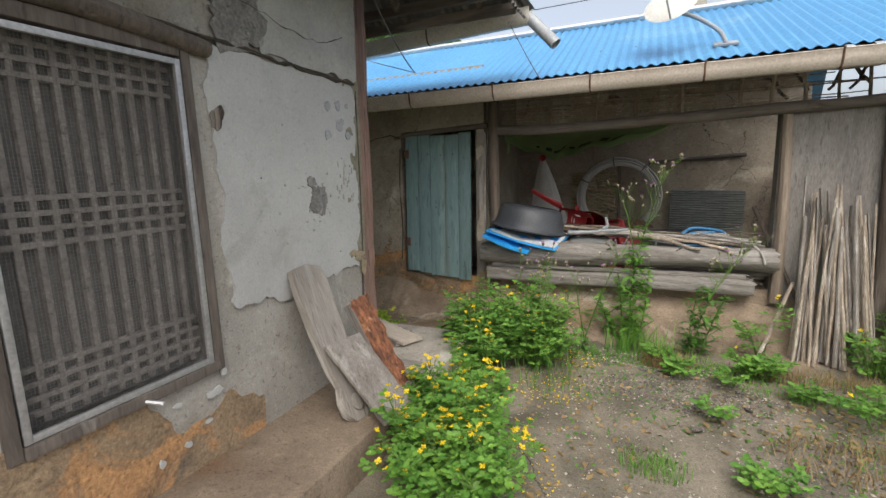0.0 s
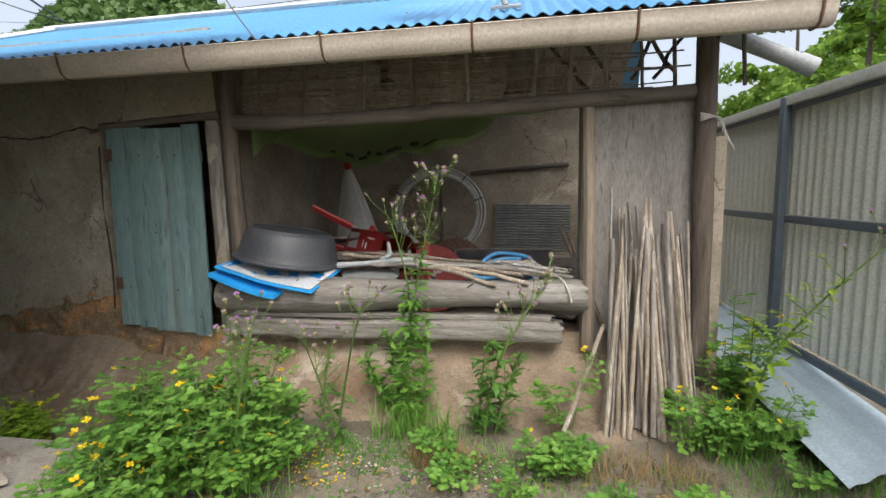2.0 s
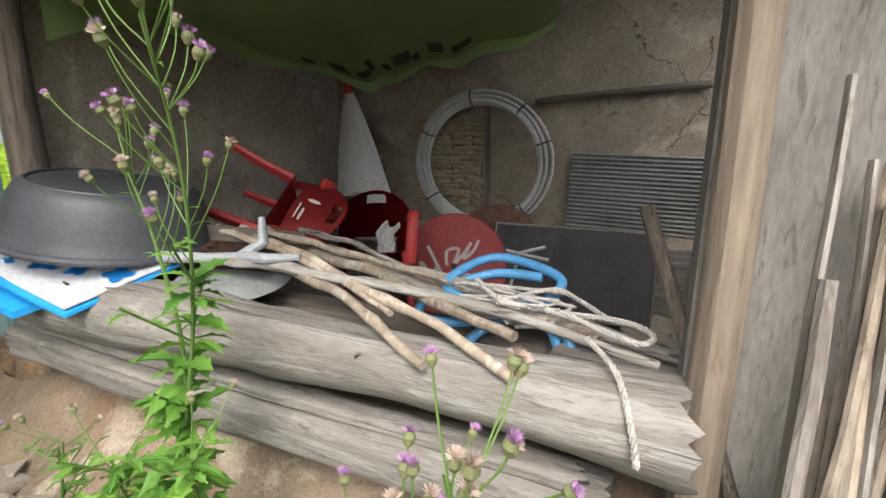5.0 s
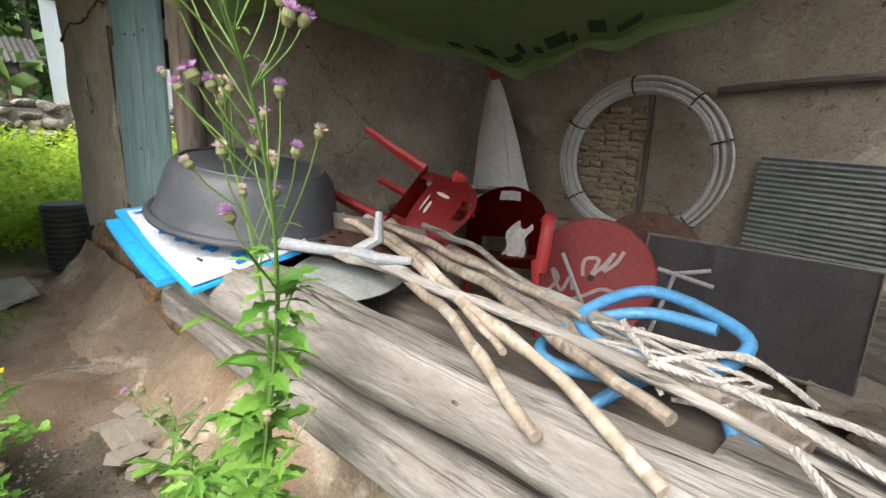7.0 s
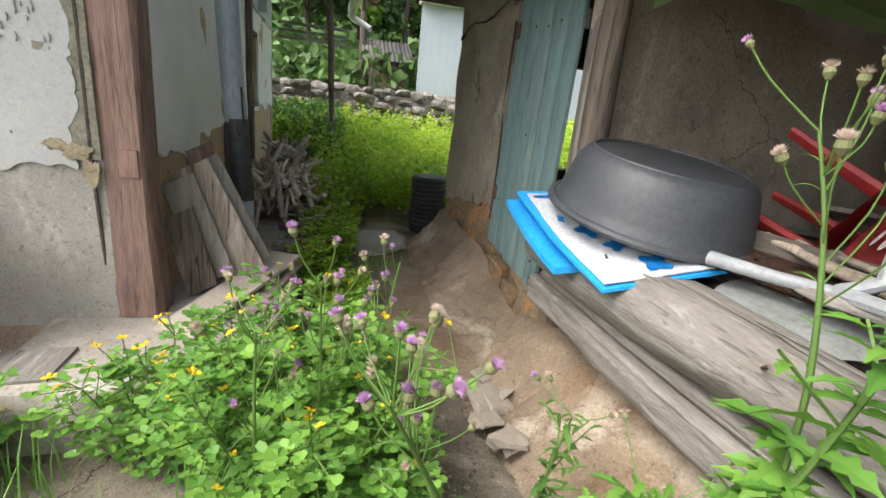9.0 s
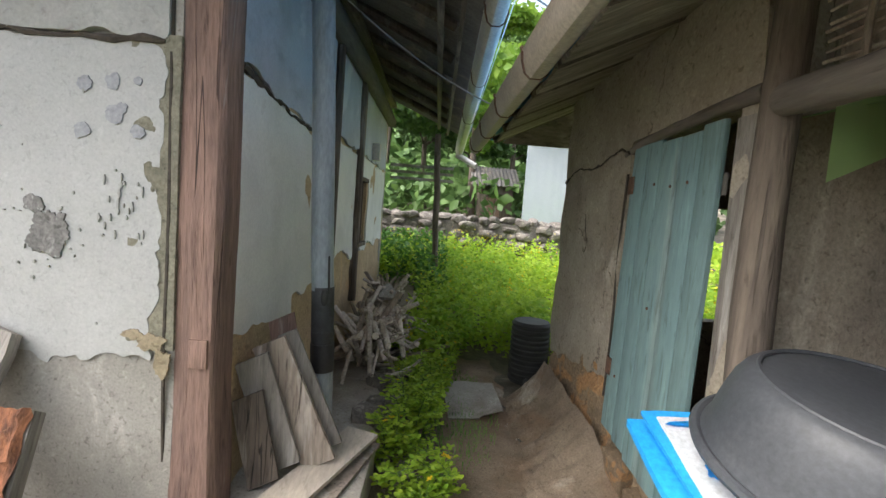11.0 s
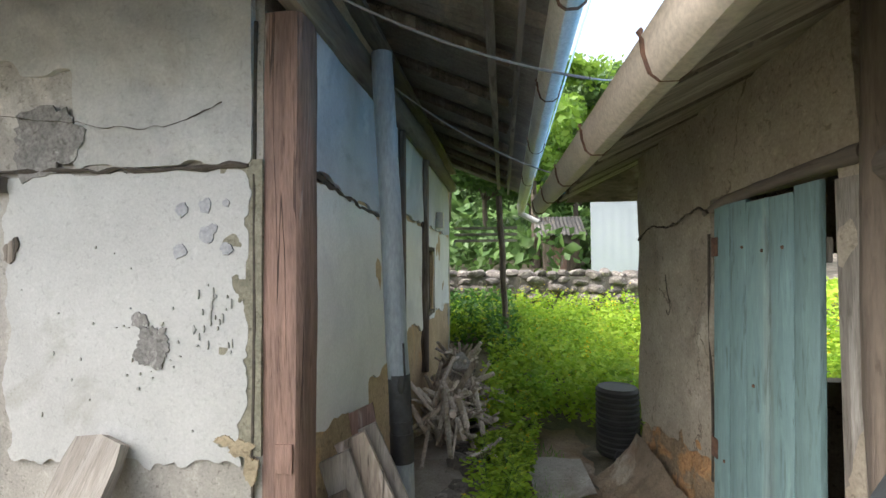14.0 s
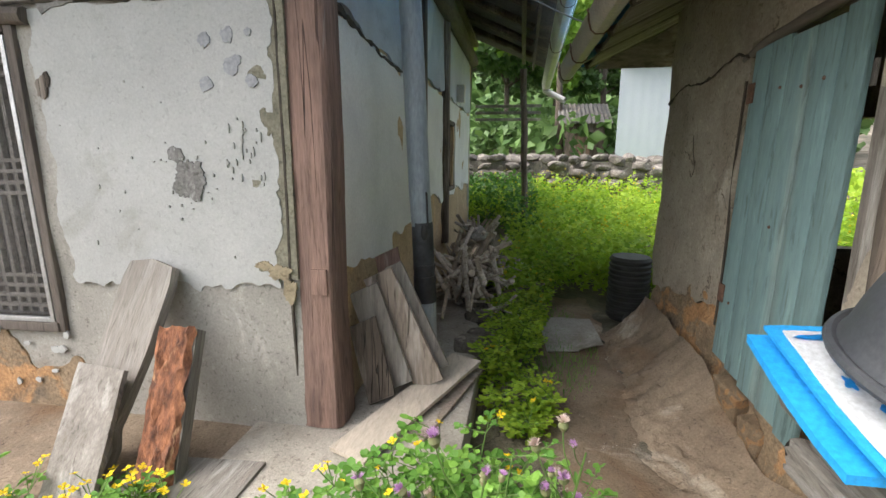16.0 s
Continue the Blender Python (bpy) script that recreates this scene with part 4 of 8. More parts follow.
# ---- steel fence ----


def build_fence():
    t = thing("steel_fence", (0, 0, 0), "tall pale ribbed steel fence with blue-grey posts", "fence")
    for lo, hi in ((0.28, 1.22), (1.28, 2.16)):
        bm = corrugated((2.93, 9.4, lo), (0, -1, 0), (0, 0, 1), 8.4, hi - lo, 0.10, 0.028, 0.003, None, 6)
        part("cladding_panel", bm, M_FENCE, t)
    for z in (0.24, 1.25):
        part("rail", boxed((2.88, 1.0, z - 0.03), (2.92, 9.4, z + 0.03), 0.004), M_STEEL_BLUE, t, "blue-grey steel rail")
    part("rail", boxed((2.88, 1.0, 2.10), (2.92, 9.4, 2.13), 0.004), M_STEEL_BLUE, t, "blue-grey steel rail")
    for k in range(6):
        y = 9.0 - 1.7 * k - 0.0
        part("post", boxed((2.83, y - 0.035, 0.0), (2.89, y + 0.035, 2.2), 0.005), M_STEEL_BLUE, t, "blue-grey steel post")
    part("cap", boxed((2.84, 1.0, 2.135), (2.99, 9.4, 2.21), 0.006), M_FENCE, t)


build_fence()

# ---- alley end: stone wall, white building ----


def stone_mesh(seed):
    bm = bmesh.new()
    bmesh.ops.create_icosphere(bm, subdivisions=2, radius=0.5)
    for v in bm.verts:
        d = 1 + 0.35 * noise.noise(v.co * 2.2 + Vector((seed * 7.1, 0, 0)))
        v.co = Vector((v.co.x * d, v.co.y * d, v.co.z * d))
        v.co.z = max(-0.36, min(0.36, v.co.z))
    me = bpy.data.meshes.new("stone")
    bm.to_mesh(me)
    bm.free()
    me.materials.append(M_STONE)
    me.shade_smooth()
    me.set_sharp_from_angle(angle=radians(30))
    return me


def white_building():
    t = thing("white_building", (-14.0, 6.27, 0.6), "plain white metal-clad building beyond the stone wall", "building")
    part("wall", corrugated((0, 0, 0), (0, 1, 0), (0, 0, 1), 6.0, 3.6, 0.25, 0.006, 0.02, None, 4), M_WHITEBLD, t)
    part("wall", corrugated((-5.0, 2.2, 0), (5.0, -2.2, 0), (0, 0, 1), 5.46, 3.6, 0.25, 0.006, 0.02, None, 4), M_WHITEBLD, t)
    part("back_wall", boxed((-5.0, 5.9, 0), (-0.05, 6.0, 3.6)), M_WHITEBLD, t)
    bm = boxed((-0.3, -0.05, 3.6), (0.3, 6.2, 3.72), 0.01)
    part("roof", bm, M_ZINC, t)


white_building()


def build_hut():
    t = thing("small_hut", (-16.2, 5.55, 1.5), "small dark hut with a tiled roof by the white building", "hut")
    part("wall", boxed((-1.2, -0.45, -0.5), (0.0, 0.75, 1.25), 0.01), M_WOOD_DARK, t)
    part("roof", corrugated((0.25, -0.75, 1.2), (0, 1, 0), (-1.4, 0, 0.75), 1.7, 1.6, 0.14, 0.05, 0.03, None, 5), M_TIN_OLD, t)
    part("door_board", boxed((0.0, -0.2, -0.4), (0.03, 0.3, 0.8), 0.005), M_WOOD_RED, t)


build_hut()

# ---- barn front timbers ----


def timber(name, pts, radii, material, label, category, sides=12, knobby=0.1, flat=1.0, kind=""):
    return solo(name, tubed(loop_curve(pts, per=5), [radii[0] + (radii[1] - radii[0]) * k / (5 * (len(pts) - 1)) for k in range(5 * (len(pts) - 1) + 1)], sides, True, knobby, flat), material, label, category, kind=kind)


timber("bay_post", [(-1.41, 4.78, 0.35), (-1.395, 4.78, 1.0), (-1.42, 4.79, 1.7), (-1.43, 4.82, 2.75)], (0.066, 0.06), M_WOOD_DARK, "rough round post at the side of the barn bay", "post")
solo("jamb_board", boxed((-1.64, 4.80, 0.45), (-1.52, 4.85, 2.08), 0.004, wobble=0.008), M_WOOD_GREY, "thin weathered board beside the teal door", "board")
timber("bay_header", [(-1.36, 4.77, 2.09), (-0.8, 4.74, 2.06), (0.1, 4.75, 2.08), (0.9, 4.73, 2.10), (1.92, 4.76, 2.13)], (0.055, 0.05), M_WOOD_DARKX, "crooked log beam over the barn bay", "beam", knobby=0.25)
timber("door_lintel", [(-2.68, 4.815, 2.075), (-2.4, 4.805, 2.115), (-1.9, 4.80, 2.14), (-1.5, 4.80, 2.15)], (0.024, 0.03), M_WOOD_DARKX, "crooked branch lintel over the teal door", "beam", knobby=0.3)
timber("barn_corner_post", [(1.97, 4.72, 0.0), (1.965, 4.72, 1.0), (1.955, 4.73, 1.9), (1.95, 4.74, 2.72)], (0.06, 0.065), M_WOOD_DARK, "dark round corner post of the barn", "post")
timber("pier_edge_post", [(1.25, 4.74, 0.40), (1.25, 4.75, 1.3), (1.235, 4.76, 2.06)], (0.05, 0.043), M_POST_PALE, "slim split post at the edge of the cement panel", "post", 9)


def build_teal_door():
    t = thing("barn_door", (-2.53, 4.785, 0.5), "weathered teal painted plank door, closed, hanging crooked", "door")
    w = [0.17, 0.16, 0.19, 0.17, 0.15]
    x = 0.0
    for k, pw in enumerate(w):
        drop = -0.02 - 0.02 * k + rnd(-0.01, 0.01)
        bm = boxed((x + 0.003, -0.024, drop), (x + pw - 0.003, 0.0, 1.585 + rnd(-0.012, 0.012)), 0.004)
        part("plank", bm, M_TEAL, t)
        x += pw
    for z in (0.25, 1.3):
        part("batten", boxed((0.02, 0.002, z), (0.83, 0.026, z + 0.09), 0.004), M_WOOD_GREY, t, "grey timber batten")
    for z in (0.28, 1.33):
        part("hinge", boxed((-0.015, -0.032, z), (0.05, -0.024, z + 0.10), 0.003), M_RUST, t, "rusty iron hinge")
    for px, pz in ((0.3, 1.37), (0.47, 1.35), (0.62, 1.36), (0.4, 0.75), (0.75, 0.06), (0.12, 0.3), (0.56, 0.28)):
        bm = bmesh.new()
        bmesh.ops.create_uvsphere(bm, u_segments=8, v_segments=5, radius=0.008, matrix=pose(px, -0.025, pz))
        part("nail", bm, M_RUST, t, "rusty nail head")
    t.rotation_euler = (radians(-1.1), 0, radians(-0.6))


build_teal_door()


def build_wattle():
    t = thing("wattle_screen", (0, 4.86, 2.14), "woven stick lattice above the barn bay, torn at one end", "lattice")
    for k in range(19):
        z = 0.03 + 0.031 * k + rnd(-0.008, 0.008)
        x1 = rnd(1.5, 1.9) if k % 3 else rnd(0.6, 1.5)
        pts = bend((-1.35, rnd(-0.01, 0.01), z), (x1, rnd(-0.02, 0.02), z + rnd(-0.03, 0.03)), 14, 0, 0.010)
        part("stick", tubed(pts, rnd(0.005, 0.008), 5), M_BARK, t)
    for x in (-1.18, -0.82, -0.36, 0.02, 0.42, 0.88, 1.12, 1.36, 1.60, 1.80):
        pts = bend((x, -0.02, -0.02), (x + rnd(-0.04, 0.04), 0.0, 0.66), 5, 0, 0.008)
        part("upright", tubed(pts, rnd(0.011, 0.017), 7, knobby=0.2), M_BARK, t)
    for k in range(5):
        x = 1.25 + 0.14 * k
        part("loose_branch", tubed(bend((x, 0.02, 0.0 + rnd(0, 0.2)), (x + rnd(-0.3, 0.35), 0.05, rnd(0.35, 0.62)), 5, 0, 0.02), 0.014, 6, knobby=0.2), M_WOOD_DARK, t)
    # clay left on the woven sticks
    part("clay_fill", panel((-1.36, 0.06, -0.02), (1, 0, 0), (0, 0, 1), 2.5, 0.6, 0.03, 0.04, 0.02, lambda a, b: a < 1.9 + 0.5 * fbm(b * 3, 1.0) and fbm(a * 3, b * 4, 3.0) > -0.35), M_MUD, t, "remains of clay daub")


build_wattle()


def hewn(name, x0, x1, y, z, half_w, half_h, seed, label):
    """A roughly squared timber along x: flat sides with long ridges and ragged ends."""
    bm = bmesh.new()
    n, q = 70, 32
    rings = []
    for k in range(n + 1):
        x = x0 + (x1 - x0) * k / n
        swell = 1 + 0.10 * fbm(x * 1.4, seed, 2.0)
        cy, cz = y + 0.018 * fbm(x * 0.9, seed, 5.0), z + 0.014 * fbm(x * 0.9, seed, 9.0)
        ring = []
        for i in range(q):
            a = 2 * math.pi * i / q
            c, d = math.cos(a), math.sin(a)
            g = swell / (abs(c) ** 5 + abs(d) ** 5) ** 0.2
            g *= 1 + 0.07 * noise.noise(Vector((x * 1.2, c * 4 + seed, d * 4))) + 0.05 * noise.noise(Vector((x * 2.0, c * 13 + seed, d * 13)))
            end = 0.06 * noise.noise(Vector((c * 3, d * 3, seed + k))) if k in (0, n) else 0.0
            ring.append(bm.verts.new((x + end, cy + c * half_w * g, cz + d * half_h * g)))
        rings.append(ring)
    for a, b in zip(rings, rings[1:]):
        for i in range(q):
            bm.faces.new((a[i], a[(i + 1) % q], b[(i + 1) % q], b[i]))
    bm.faces.new(rings[0][::-1]), bm.faces.new(rings[-1])
    return solo(name, bm, M_WOOD_GREYX, label, "beam")


def build_logs():
    # thick sill log, hewn flat on top, broken end
    bm = bmesh.new()
    n, s = 80, 30
    rings = []
    for k in range(n + 1):
        x = -1.52 + 2.74 * k / n
        r = 0.118 + 0.022 * math.sin(k * 0.08) + 0.008 * fbm(x * 3, 0.0)
        cy, cz = 4.71 + 0.015 * math.sin(x * 1.7), 0.765 + 0.03 * math.sin(x * 0.9 + 1.2)
        ring = []
        for q in range(s):
            a = 2 * math.pi * q / s
            rr = r * (1 + 0.07 * noise.noise(Vector((x * 1.5, math.cos(a) * 1.6, math.sin(a) * 1.6))) + 0.035 * noise.noise(Vector((x * 2.5, math.cos(a) * 7, math.sin(a) * 7))) - 0.10 * math.exp(-((a - 5.6 - 0.25 * math.sin(x * 2.0)) / 0.05) ** 2))
            xx = x + (0.05 * noise.noise(Vector((math.cos(a) * 3, math.sin(a) * 3, 5.0))) if k == n else 0.0)
            ring.append(bm.verts.new((xx, cy + math.cos(a) * rr * 1.12, cz + min(math.sin(a), 0.86) * rr)))
        rings.append(ring)
    for a, b in zip(rings, rings[1:]):
        for q in range(s):
            bm.faces.new((a[q], a[(q + 1) % s], b[(q + 1) % s], b[q]))
    bm.faces.new(rings[0][::-1])
    c = bm.verts.new((1.19, 4.71, 0.76))
    for q in range(s):
        bm.faces.new((rings[-1][q], rings[-1][(q + 1) % s], c))
    t = thing("sill_log", (0, 0, 0), "thick bleached hewn log lying along the barn sill", "log")
    part("trunk", bm, M_WOOD_GREYX, t)
    for x, z in ((-0.86, 0.88), (0.42, 0.86), (-0.2, 0.84)):
        part("twig", tubed(bend((x, 4.60, z), (x + 0.05, 4.55, z + 0.04), 2), 0.005, 5), M_WOOD_DARK, t, "dark broken twig")
    hewn("lower_beam", -1.45, 1.06, 4.70, 0.532, 0.10, 0.075, 3.0, "squared weathered beam under the sill log, split along its length")
    hewn("split_rail", -1.40, 1.00, 4.675, 0.630, 0.042, 0.022, 8.0, "split rail wedged between log and beam")


build_logs()

# ---- in the bay ----


def lathe(bm, prof, sides=40, m=None, wobble=0.0):
    """A turned shape from (radius, height) pairs."""
    rings = []
    for r, z in prof:
        rings.append([bm.verts.new((r * math.cos(2 * math.pi * k / sides) * (1 + wobble * math.sin(4 * math.pi * k / sides)), r * math.sin(2 * math.pi * k / sides), z)) for k in range(sides)])
    for a, b in zip(rings, rings[1:]):
        for k in range(sides):
            bm.faces.new((a[k], a[(k + 1) % sides], b[(k + 1) % sides], b[k]))
    bm.faces.new(rings[0][::-1]), bm.faces.new(rings[-1])
    if m is not None:
        bmesh.ops.transform(bm, matrix=m, verts=bm.verts)
    return bm


def build_tub():
    t = thing("rubber_tub", (-1.055, 4.885, 1.008), "large dark grey rubber tub, upside down on a blue mat", "tub", rot=(-2.4, 9.5, 0))
    body = [(0.398, 0.0), (0.394, 0.02), (0.382, 0.04), (0.375, 0.07), (0.362, 0.13), (0.345, 0.19), (0.328, 0.222), (0.312, 0.238), (0.296, 0.245), (0.288, 0.239), (0.27, 0.241), (0.12, 0.236), (0.02, 0.235)]
    part("body", lathe(bmesh.new(), body, 56), M_TUB, t)
    rim = bmesh.new()
    tube(rim, [(0.404 * math.cos(2 * math.pi * k / 56), 0.404 * math.sin(2 * math.pi * k / 56), 0.012) for k in range(57)], 0.017, 8)
    part("rim", rim, M_TUB, t)
    part("base_ring", tubed([(0.292 * math.cos(2 * math.pi * k / 48), 0.292 * math.sin(2 * math.pi * k / 48), 0.243) for k in range(49)], 0.007, 6), M_TUB, t)


def cloth(fn, nu=24, nv=14, thick=0.004):
    """A sheet from fn(s, r) with a little thickness."""
    bm = bmesh.new()
    g = [[Vector(fn(i / nu, j / nv)) for j in range(nv + 1)] for i in range(nu + 1)]
    top = [[bm.verts.new(p) for p in row] for row in g]
    low = [[bm.verts.new(p - Vector((0, 0, thick))) for p in row] for row in g]
    for i in range(nu):
        for j in range(nv):
            bm.faces.new((top[i][j], top[i + 1][j], top[i + 1][j + 1], top[i][j + 1]))
            bm.faces.new((low[i][j + 1], low[i + 1][j + 1], low[i + 1][j], low[i][j]))
    edge = [(i, 0) for i in range(nu)] + [(nu, j) for j in range(nv)] + [(i, nv) for i in range(nu, 0, -1)] + [(0, j) for j in range(nv, 0, -1)]
    for a, b in zip(edge, edge[1:] + edge[:1]):
        bm.faces.new((low[a[0]][a[1]], low[b[0]][b[1]], top[b[0]][b[1]], top[a[0]][a[1]]))
    return bm


def build_mat():
    t = thing("vinyl_mat", (0, 0, 0), "folded bright blue and white vinyl mat under the tub", "mat")

    def lay(p, q, r, w, sag=0.02, lift=0.0):
        """A sheet spanned by its four corners p, q (front) and w, r (rear), sagging a little."""
        p, q, r, w = Vector(p), Vector(q), Vector(r), Vector(w)

        def f(a, b):
            v = p.lerp(q, a).lerp(w.lerp(r, a), b)
            return (v.x, v.y, v.z + lift - sag * math.sin(math.pi * a) * (1 - b) + 0.007 * fbm(v.x * 6, v.y * 6, p.z * 9))
        return f
    part("blue_fold", cloth(lay((-1.43, 4.41, 0.985), (-0.96, 4.445, 0.815), (-0.80, 5.1, 0.93), (-1.42, 5.15, 1.03)), thick=0.026), M_BLUE_MAT, t)
    part("blue_layer", cloth(lay((-1.40, 4.44, 1.03), (-0.68, 4.475, 0.838), (-0.60, 4.90, 0.955), (-1.40, 5.15, 1.045)), thick=0.012), M_BLUE_MAT, t)
    sheet = ((-1.36, 4.475, 1.028), (-0.69, 4.482, 0.858), (-0.61, 4.90, 0.965), (-1.36, 5.1, 1.058))
    part("printed_layer", cloth(lay(*sheet), thick=0.005), M_WHITE_MAT, t, "white printed vinyl layer")
    f = lay(*sheet, lift=0.006)
    for a0, a1, b0, b1, sd in ((0.00, 0.10, 0.02, 0.50, 1.0), (0.36, 0.58, 0.14, 0.34, 2.0), (0.60, 0.74, 0.24, 0.44, 3.0), (0.16, 0.24, 0.30, 0.40, 4.0), (0.80, 0.98, 0.36, 0.60, 5.0), (0.28, 0.36, 0.08, 0.14, 6.0)):
        bm = bmesh.new()
        c = bm.verts.new(f((a0 + a1) / 2, (b0 + b1) / 2))
        ring = []
        for k in range(22):
            an = 2 * math.pi * k / 22
            q = 1 + 0.3 * math.sin(an * 4 + sd)
            ring.append(bm.verts.new(f((a0 + a1) / 2 + math.cos(an) * (a1 - a0) / 2 * q * 0.8, max(0.005, (b0 + b1) / 2 + math.sin(an) * (b1 - b0) / 2 * q * 0.8))))
        for k in range(22):
            bm.faces.new((c, ring[k], ring[(k + 1) % 22]))
        bmesh.ops.solidify(bm, geom=bm.faces[:], thickness=0.001)
        part("blue_print", bm, M_BLUE_MAT, t, "blue printed shape")


build_tub()
build_mat()


def chair_parts(t):
    """A stackable plastic armchair: front towards -y, standing on z = 0."""
    seat = bmesh.new()
    nu, nv = 10, 10
    g = []
    for i in range(nu + 1):
        row = []
        for j in range(nv + 1):
            u, v = -1 + 2 * i / nu, -1 + 2 * j / nv
            z = 0.42 - 0.02 * (1 - u * u) * (1 - v * v) - (0.05 * max(0, -v - 0.7) / 0.3)
            row.append((0.22 * u * (1 - 0.06 * (v + 1)), 0.22 * v, z))
        g.append([seat.verts.new(p) for p in row])
    for i in range(nu):
        for j in range(nv):
            seat.faces.new((g[i][j], g[i + 1][j], g[i + 1][j + 1], g[i][j + 1]))
    bmesh.ops.solidify(seat, geom=seat.faces[:], thickness=0.018)
    part("seat", seat, M_RED, t)
    back = bmesh.new()
    nu, nv = 20, 14
    g = {}

    def bp(i, j):
        if (i, j) not in g:
            u, v = -1 + 2 * i / nu, j / nv
            w = 0.235 * (1 - 0.28 * max(0.0, v - 0.6) ** 1.5 * 3)
            top = 0.40 * (1 - 0.20 * u * u * v)
            g[i, j] = back.verts.new((u * w, 0.21 + 0.09 * v - 0.07 * u * u, 0.42 + top * v))
        return g[i, j]
    for i in range(nu):
        for j in range(nv):
            u, v = -1 + 2 * (i + 0.5) / nu, (j + 0.5) / nv
            if abs(u) < 0.34 and 0.80 < v < 0.93:
                continue
            if v < 0.2 and abs(u) < 0.6:
                continue
            back.faces.new((bp(i, j), bp(i + 1, j), bp(i + 1, j + 1), bp(i, j + 1)))
    bmesh.ops.solidify(back, geom=back.faces[:], thickness=0.014)
    b = part("backrest", back, M_RED, t)
    for side in (-1, 1):
        arm = loop_curve([(side * 0.25, -0.21, 0.36), (side * 0.268, -0.215, 0.56), (side * 0.272, -0.16, 0.635), (side * 0.27, 0.02, 0.645), (side * 0.245, 0.18, 0.64), (side * 0.21, 0.24, 0.60)], per=5)
        part("armrest", tubed(arm, 0.022, 10, flat=1.5), M_RED, t)
        part("leg", tubed([(side * 0.225, -0.19, 0.42), (side * 0.245, -0.21, 0.2), (side * 0.265, -0.235, 0.0)], [0.046, 0.04, 0.032], 8, flat=0.55), M_RED, t)
        part("leg", tubed([(side * 0.20, 0.19, 0.42), (side * 0.215, 0.225, 0.2), (side * 0.235, 0.265, 0.0)], [0.046, 0.04, 0.032], 8, flat=0.55), M_RED, t)
    # pale printed mark: plain strokes
    for k, (u, z, w, h) in enumerate(((-0.05, 0.585, 0.09, 0.016), (0.05, 0.62, 0.022, 0.075), (-0.03, 0.555, 0.12, 0.01))):
        bm = bmesh.new()
        ring = [bm.verts.new((u + w / 2 * math.cos(a), 0, z + h / 2 * math.sin(a))) for a in [2 * math.pi * q / 14 for q in range(14)]]
        bm.faces.new(ring)
        out = bmesh.ops.extrude_face_region(bm, geom=bm.faces[:])
        bmesh.ops.translate(bm, verts=[v for v in out["geom"] if isinstance(v, bmesh.types.BMVert)], vec=(0, 0.003, 0))
        lift = 0.21 + 0.09 * (z - 0.42) / 0.4 - 0.07 * (u / 0.23) ** 2
        bmesh.ops.translate(bm, verts=bm.verts, vec=(0, lift + 0.012, 0))
        part("printed_mark", bm, M_WHITE_PRINT, b, "faded white printed mark")


def axes(at, zdir, ydir):
    z = Vector(zdir).normalized()
    y = (Vector(ydir) - z * Vector(ydir).dot(z)).normalized()
    x = y.cross(z)
    m = Matrix((x, y, z)).transposed().to_4x4()
    m.translation = at
    return m


chair = thing("plastic_chair", (0, 0, 0), "dusty red plastic armchair tipped over on its arms", "chair", "red chairs in the barn")
chair_parts(chair)
other = copy_thing(chair, axes((-0.40, 5.92, 0.36), (-0.10, 0.16, 1.0), (-0.42, 0.9, -0.1)))
tagged(other, "dusty red plastic armchair standing among the clutter")
chair.matrix_basis = axes((-1.30, 5.62, 1.08), (0.79, 0.29, -0.29), (0.45, -0.55, 0.70))


def build_round_table():
    t = thing("round_table", (0, 0, 0), "round dusty red plastic table top leaning on its rim", "table")
    t.matrix_basis = axes((-0.245, 6.82, 0.50), (0.30, -0.92, 0.28), (0.0, 0.3, 1.0)) @ Matrix.Scale(1.1, 4)
    part("disc", lathe(bmesh.new(), [(0.355, -0.03), (0.37, -0.022), (0.372, 0.0), (0.362, 0.012), (0.345, 0.008), (0.02, 0.008)], 56), M_REDTABLE, t)
    part("hub", lathe(bmesh.new(), [(0.022, 0.0), (0.022, 0.011), (0.012, 0.012)], 16), M_BLACK, t, "dark central hole plug")
    waves = [[(-0.24, -0.15), (-0.19, -0.05), (-0.24, 0.0), (-0.16, -0.12), (-0.12, -0.02), (-0.09, -0.10)],
             [(-0.05, 0.0), (-0.06, 0.10), (0.02, 0.12), (0.0, 0.02), (0.06, 0.10), (0.10, 0.18), (0.06, 0.06), (0.12, 0.12), (0.15, 0.2)],
             [(-0.20, -0.20), (-0.05, -0.14), (0.08, -0.05), (0.2, -0.07)]]
    for pts in waves:
        p = loop_curve([(x, y, 0.0085) for x, y in pts], per=6)
        part("printed_swirl", tubed(p, 0.011, 6, flat=0.15), M_WHITE_PRINT, t, "faded white printed swirl")
    t2 = thing("table_leg_set", (0, 0, 0), "thin white folding table legs leaning by the red disc", "table legs")
    for a, b in (((0.22, 6.66, 0.31), (0.29, 6.72, 0.68)), ((0.20, 6.70, 0.695), (0.49, 6.74, 0.645)), ((0.28, 6.71, 0.68), (0.46, 6.76, 0.73)), ((-0.32, 6.52, 0.71), (-0.10, 6.47, 0.38))):
        part("leg", tubed([a, b], 0.012, 8), M_COIL, t2)
    part("rim_disc", lathe(bmesh.new(), [(0.36, -0.02), (0.37, 0.0), (0.35, 0.01), (0.02, 0.01)], 40, axes((0.0, 7.1, 0.60), (0.15, -0.9, 0.4), (0, 0.4, 1))), M_RUST, t2, "dull brown disc behind")


build_round_table()


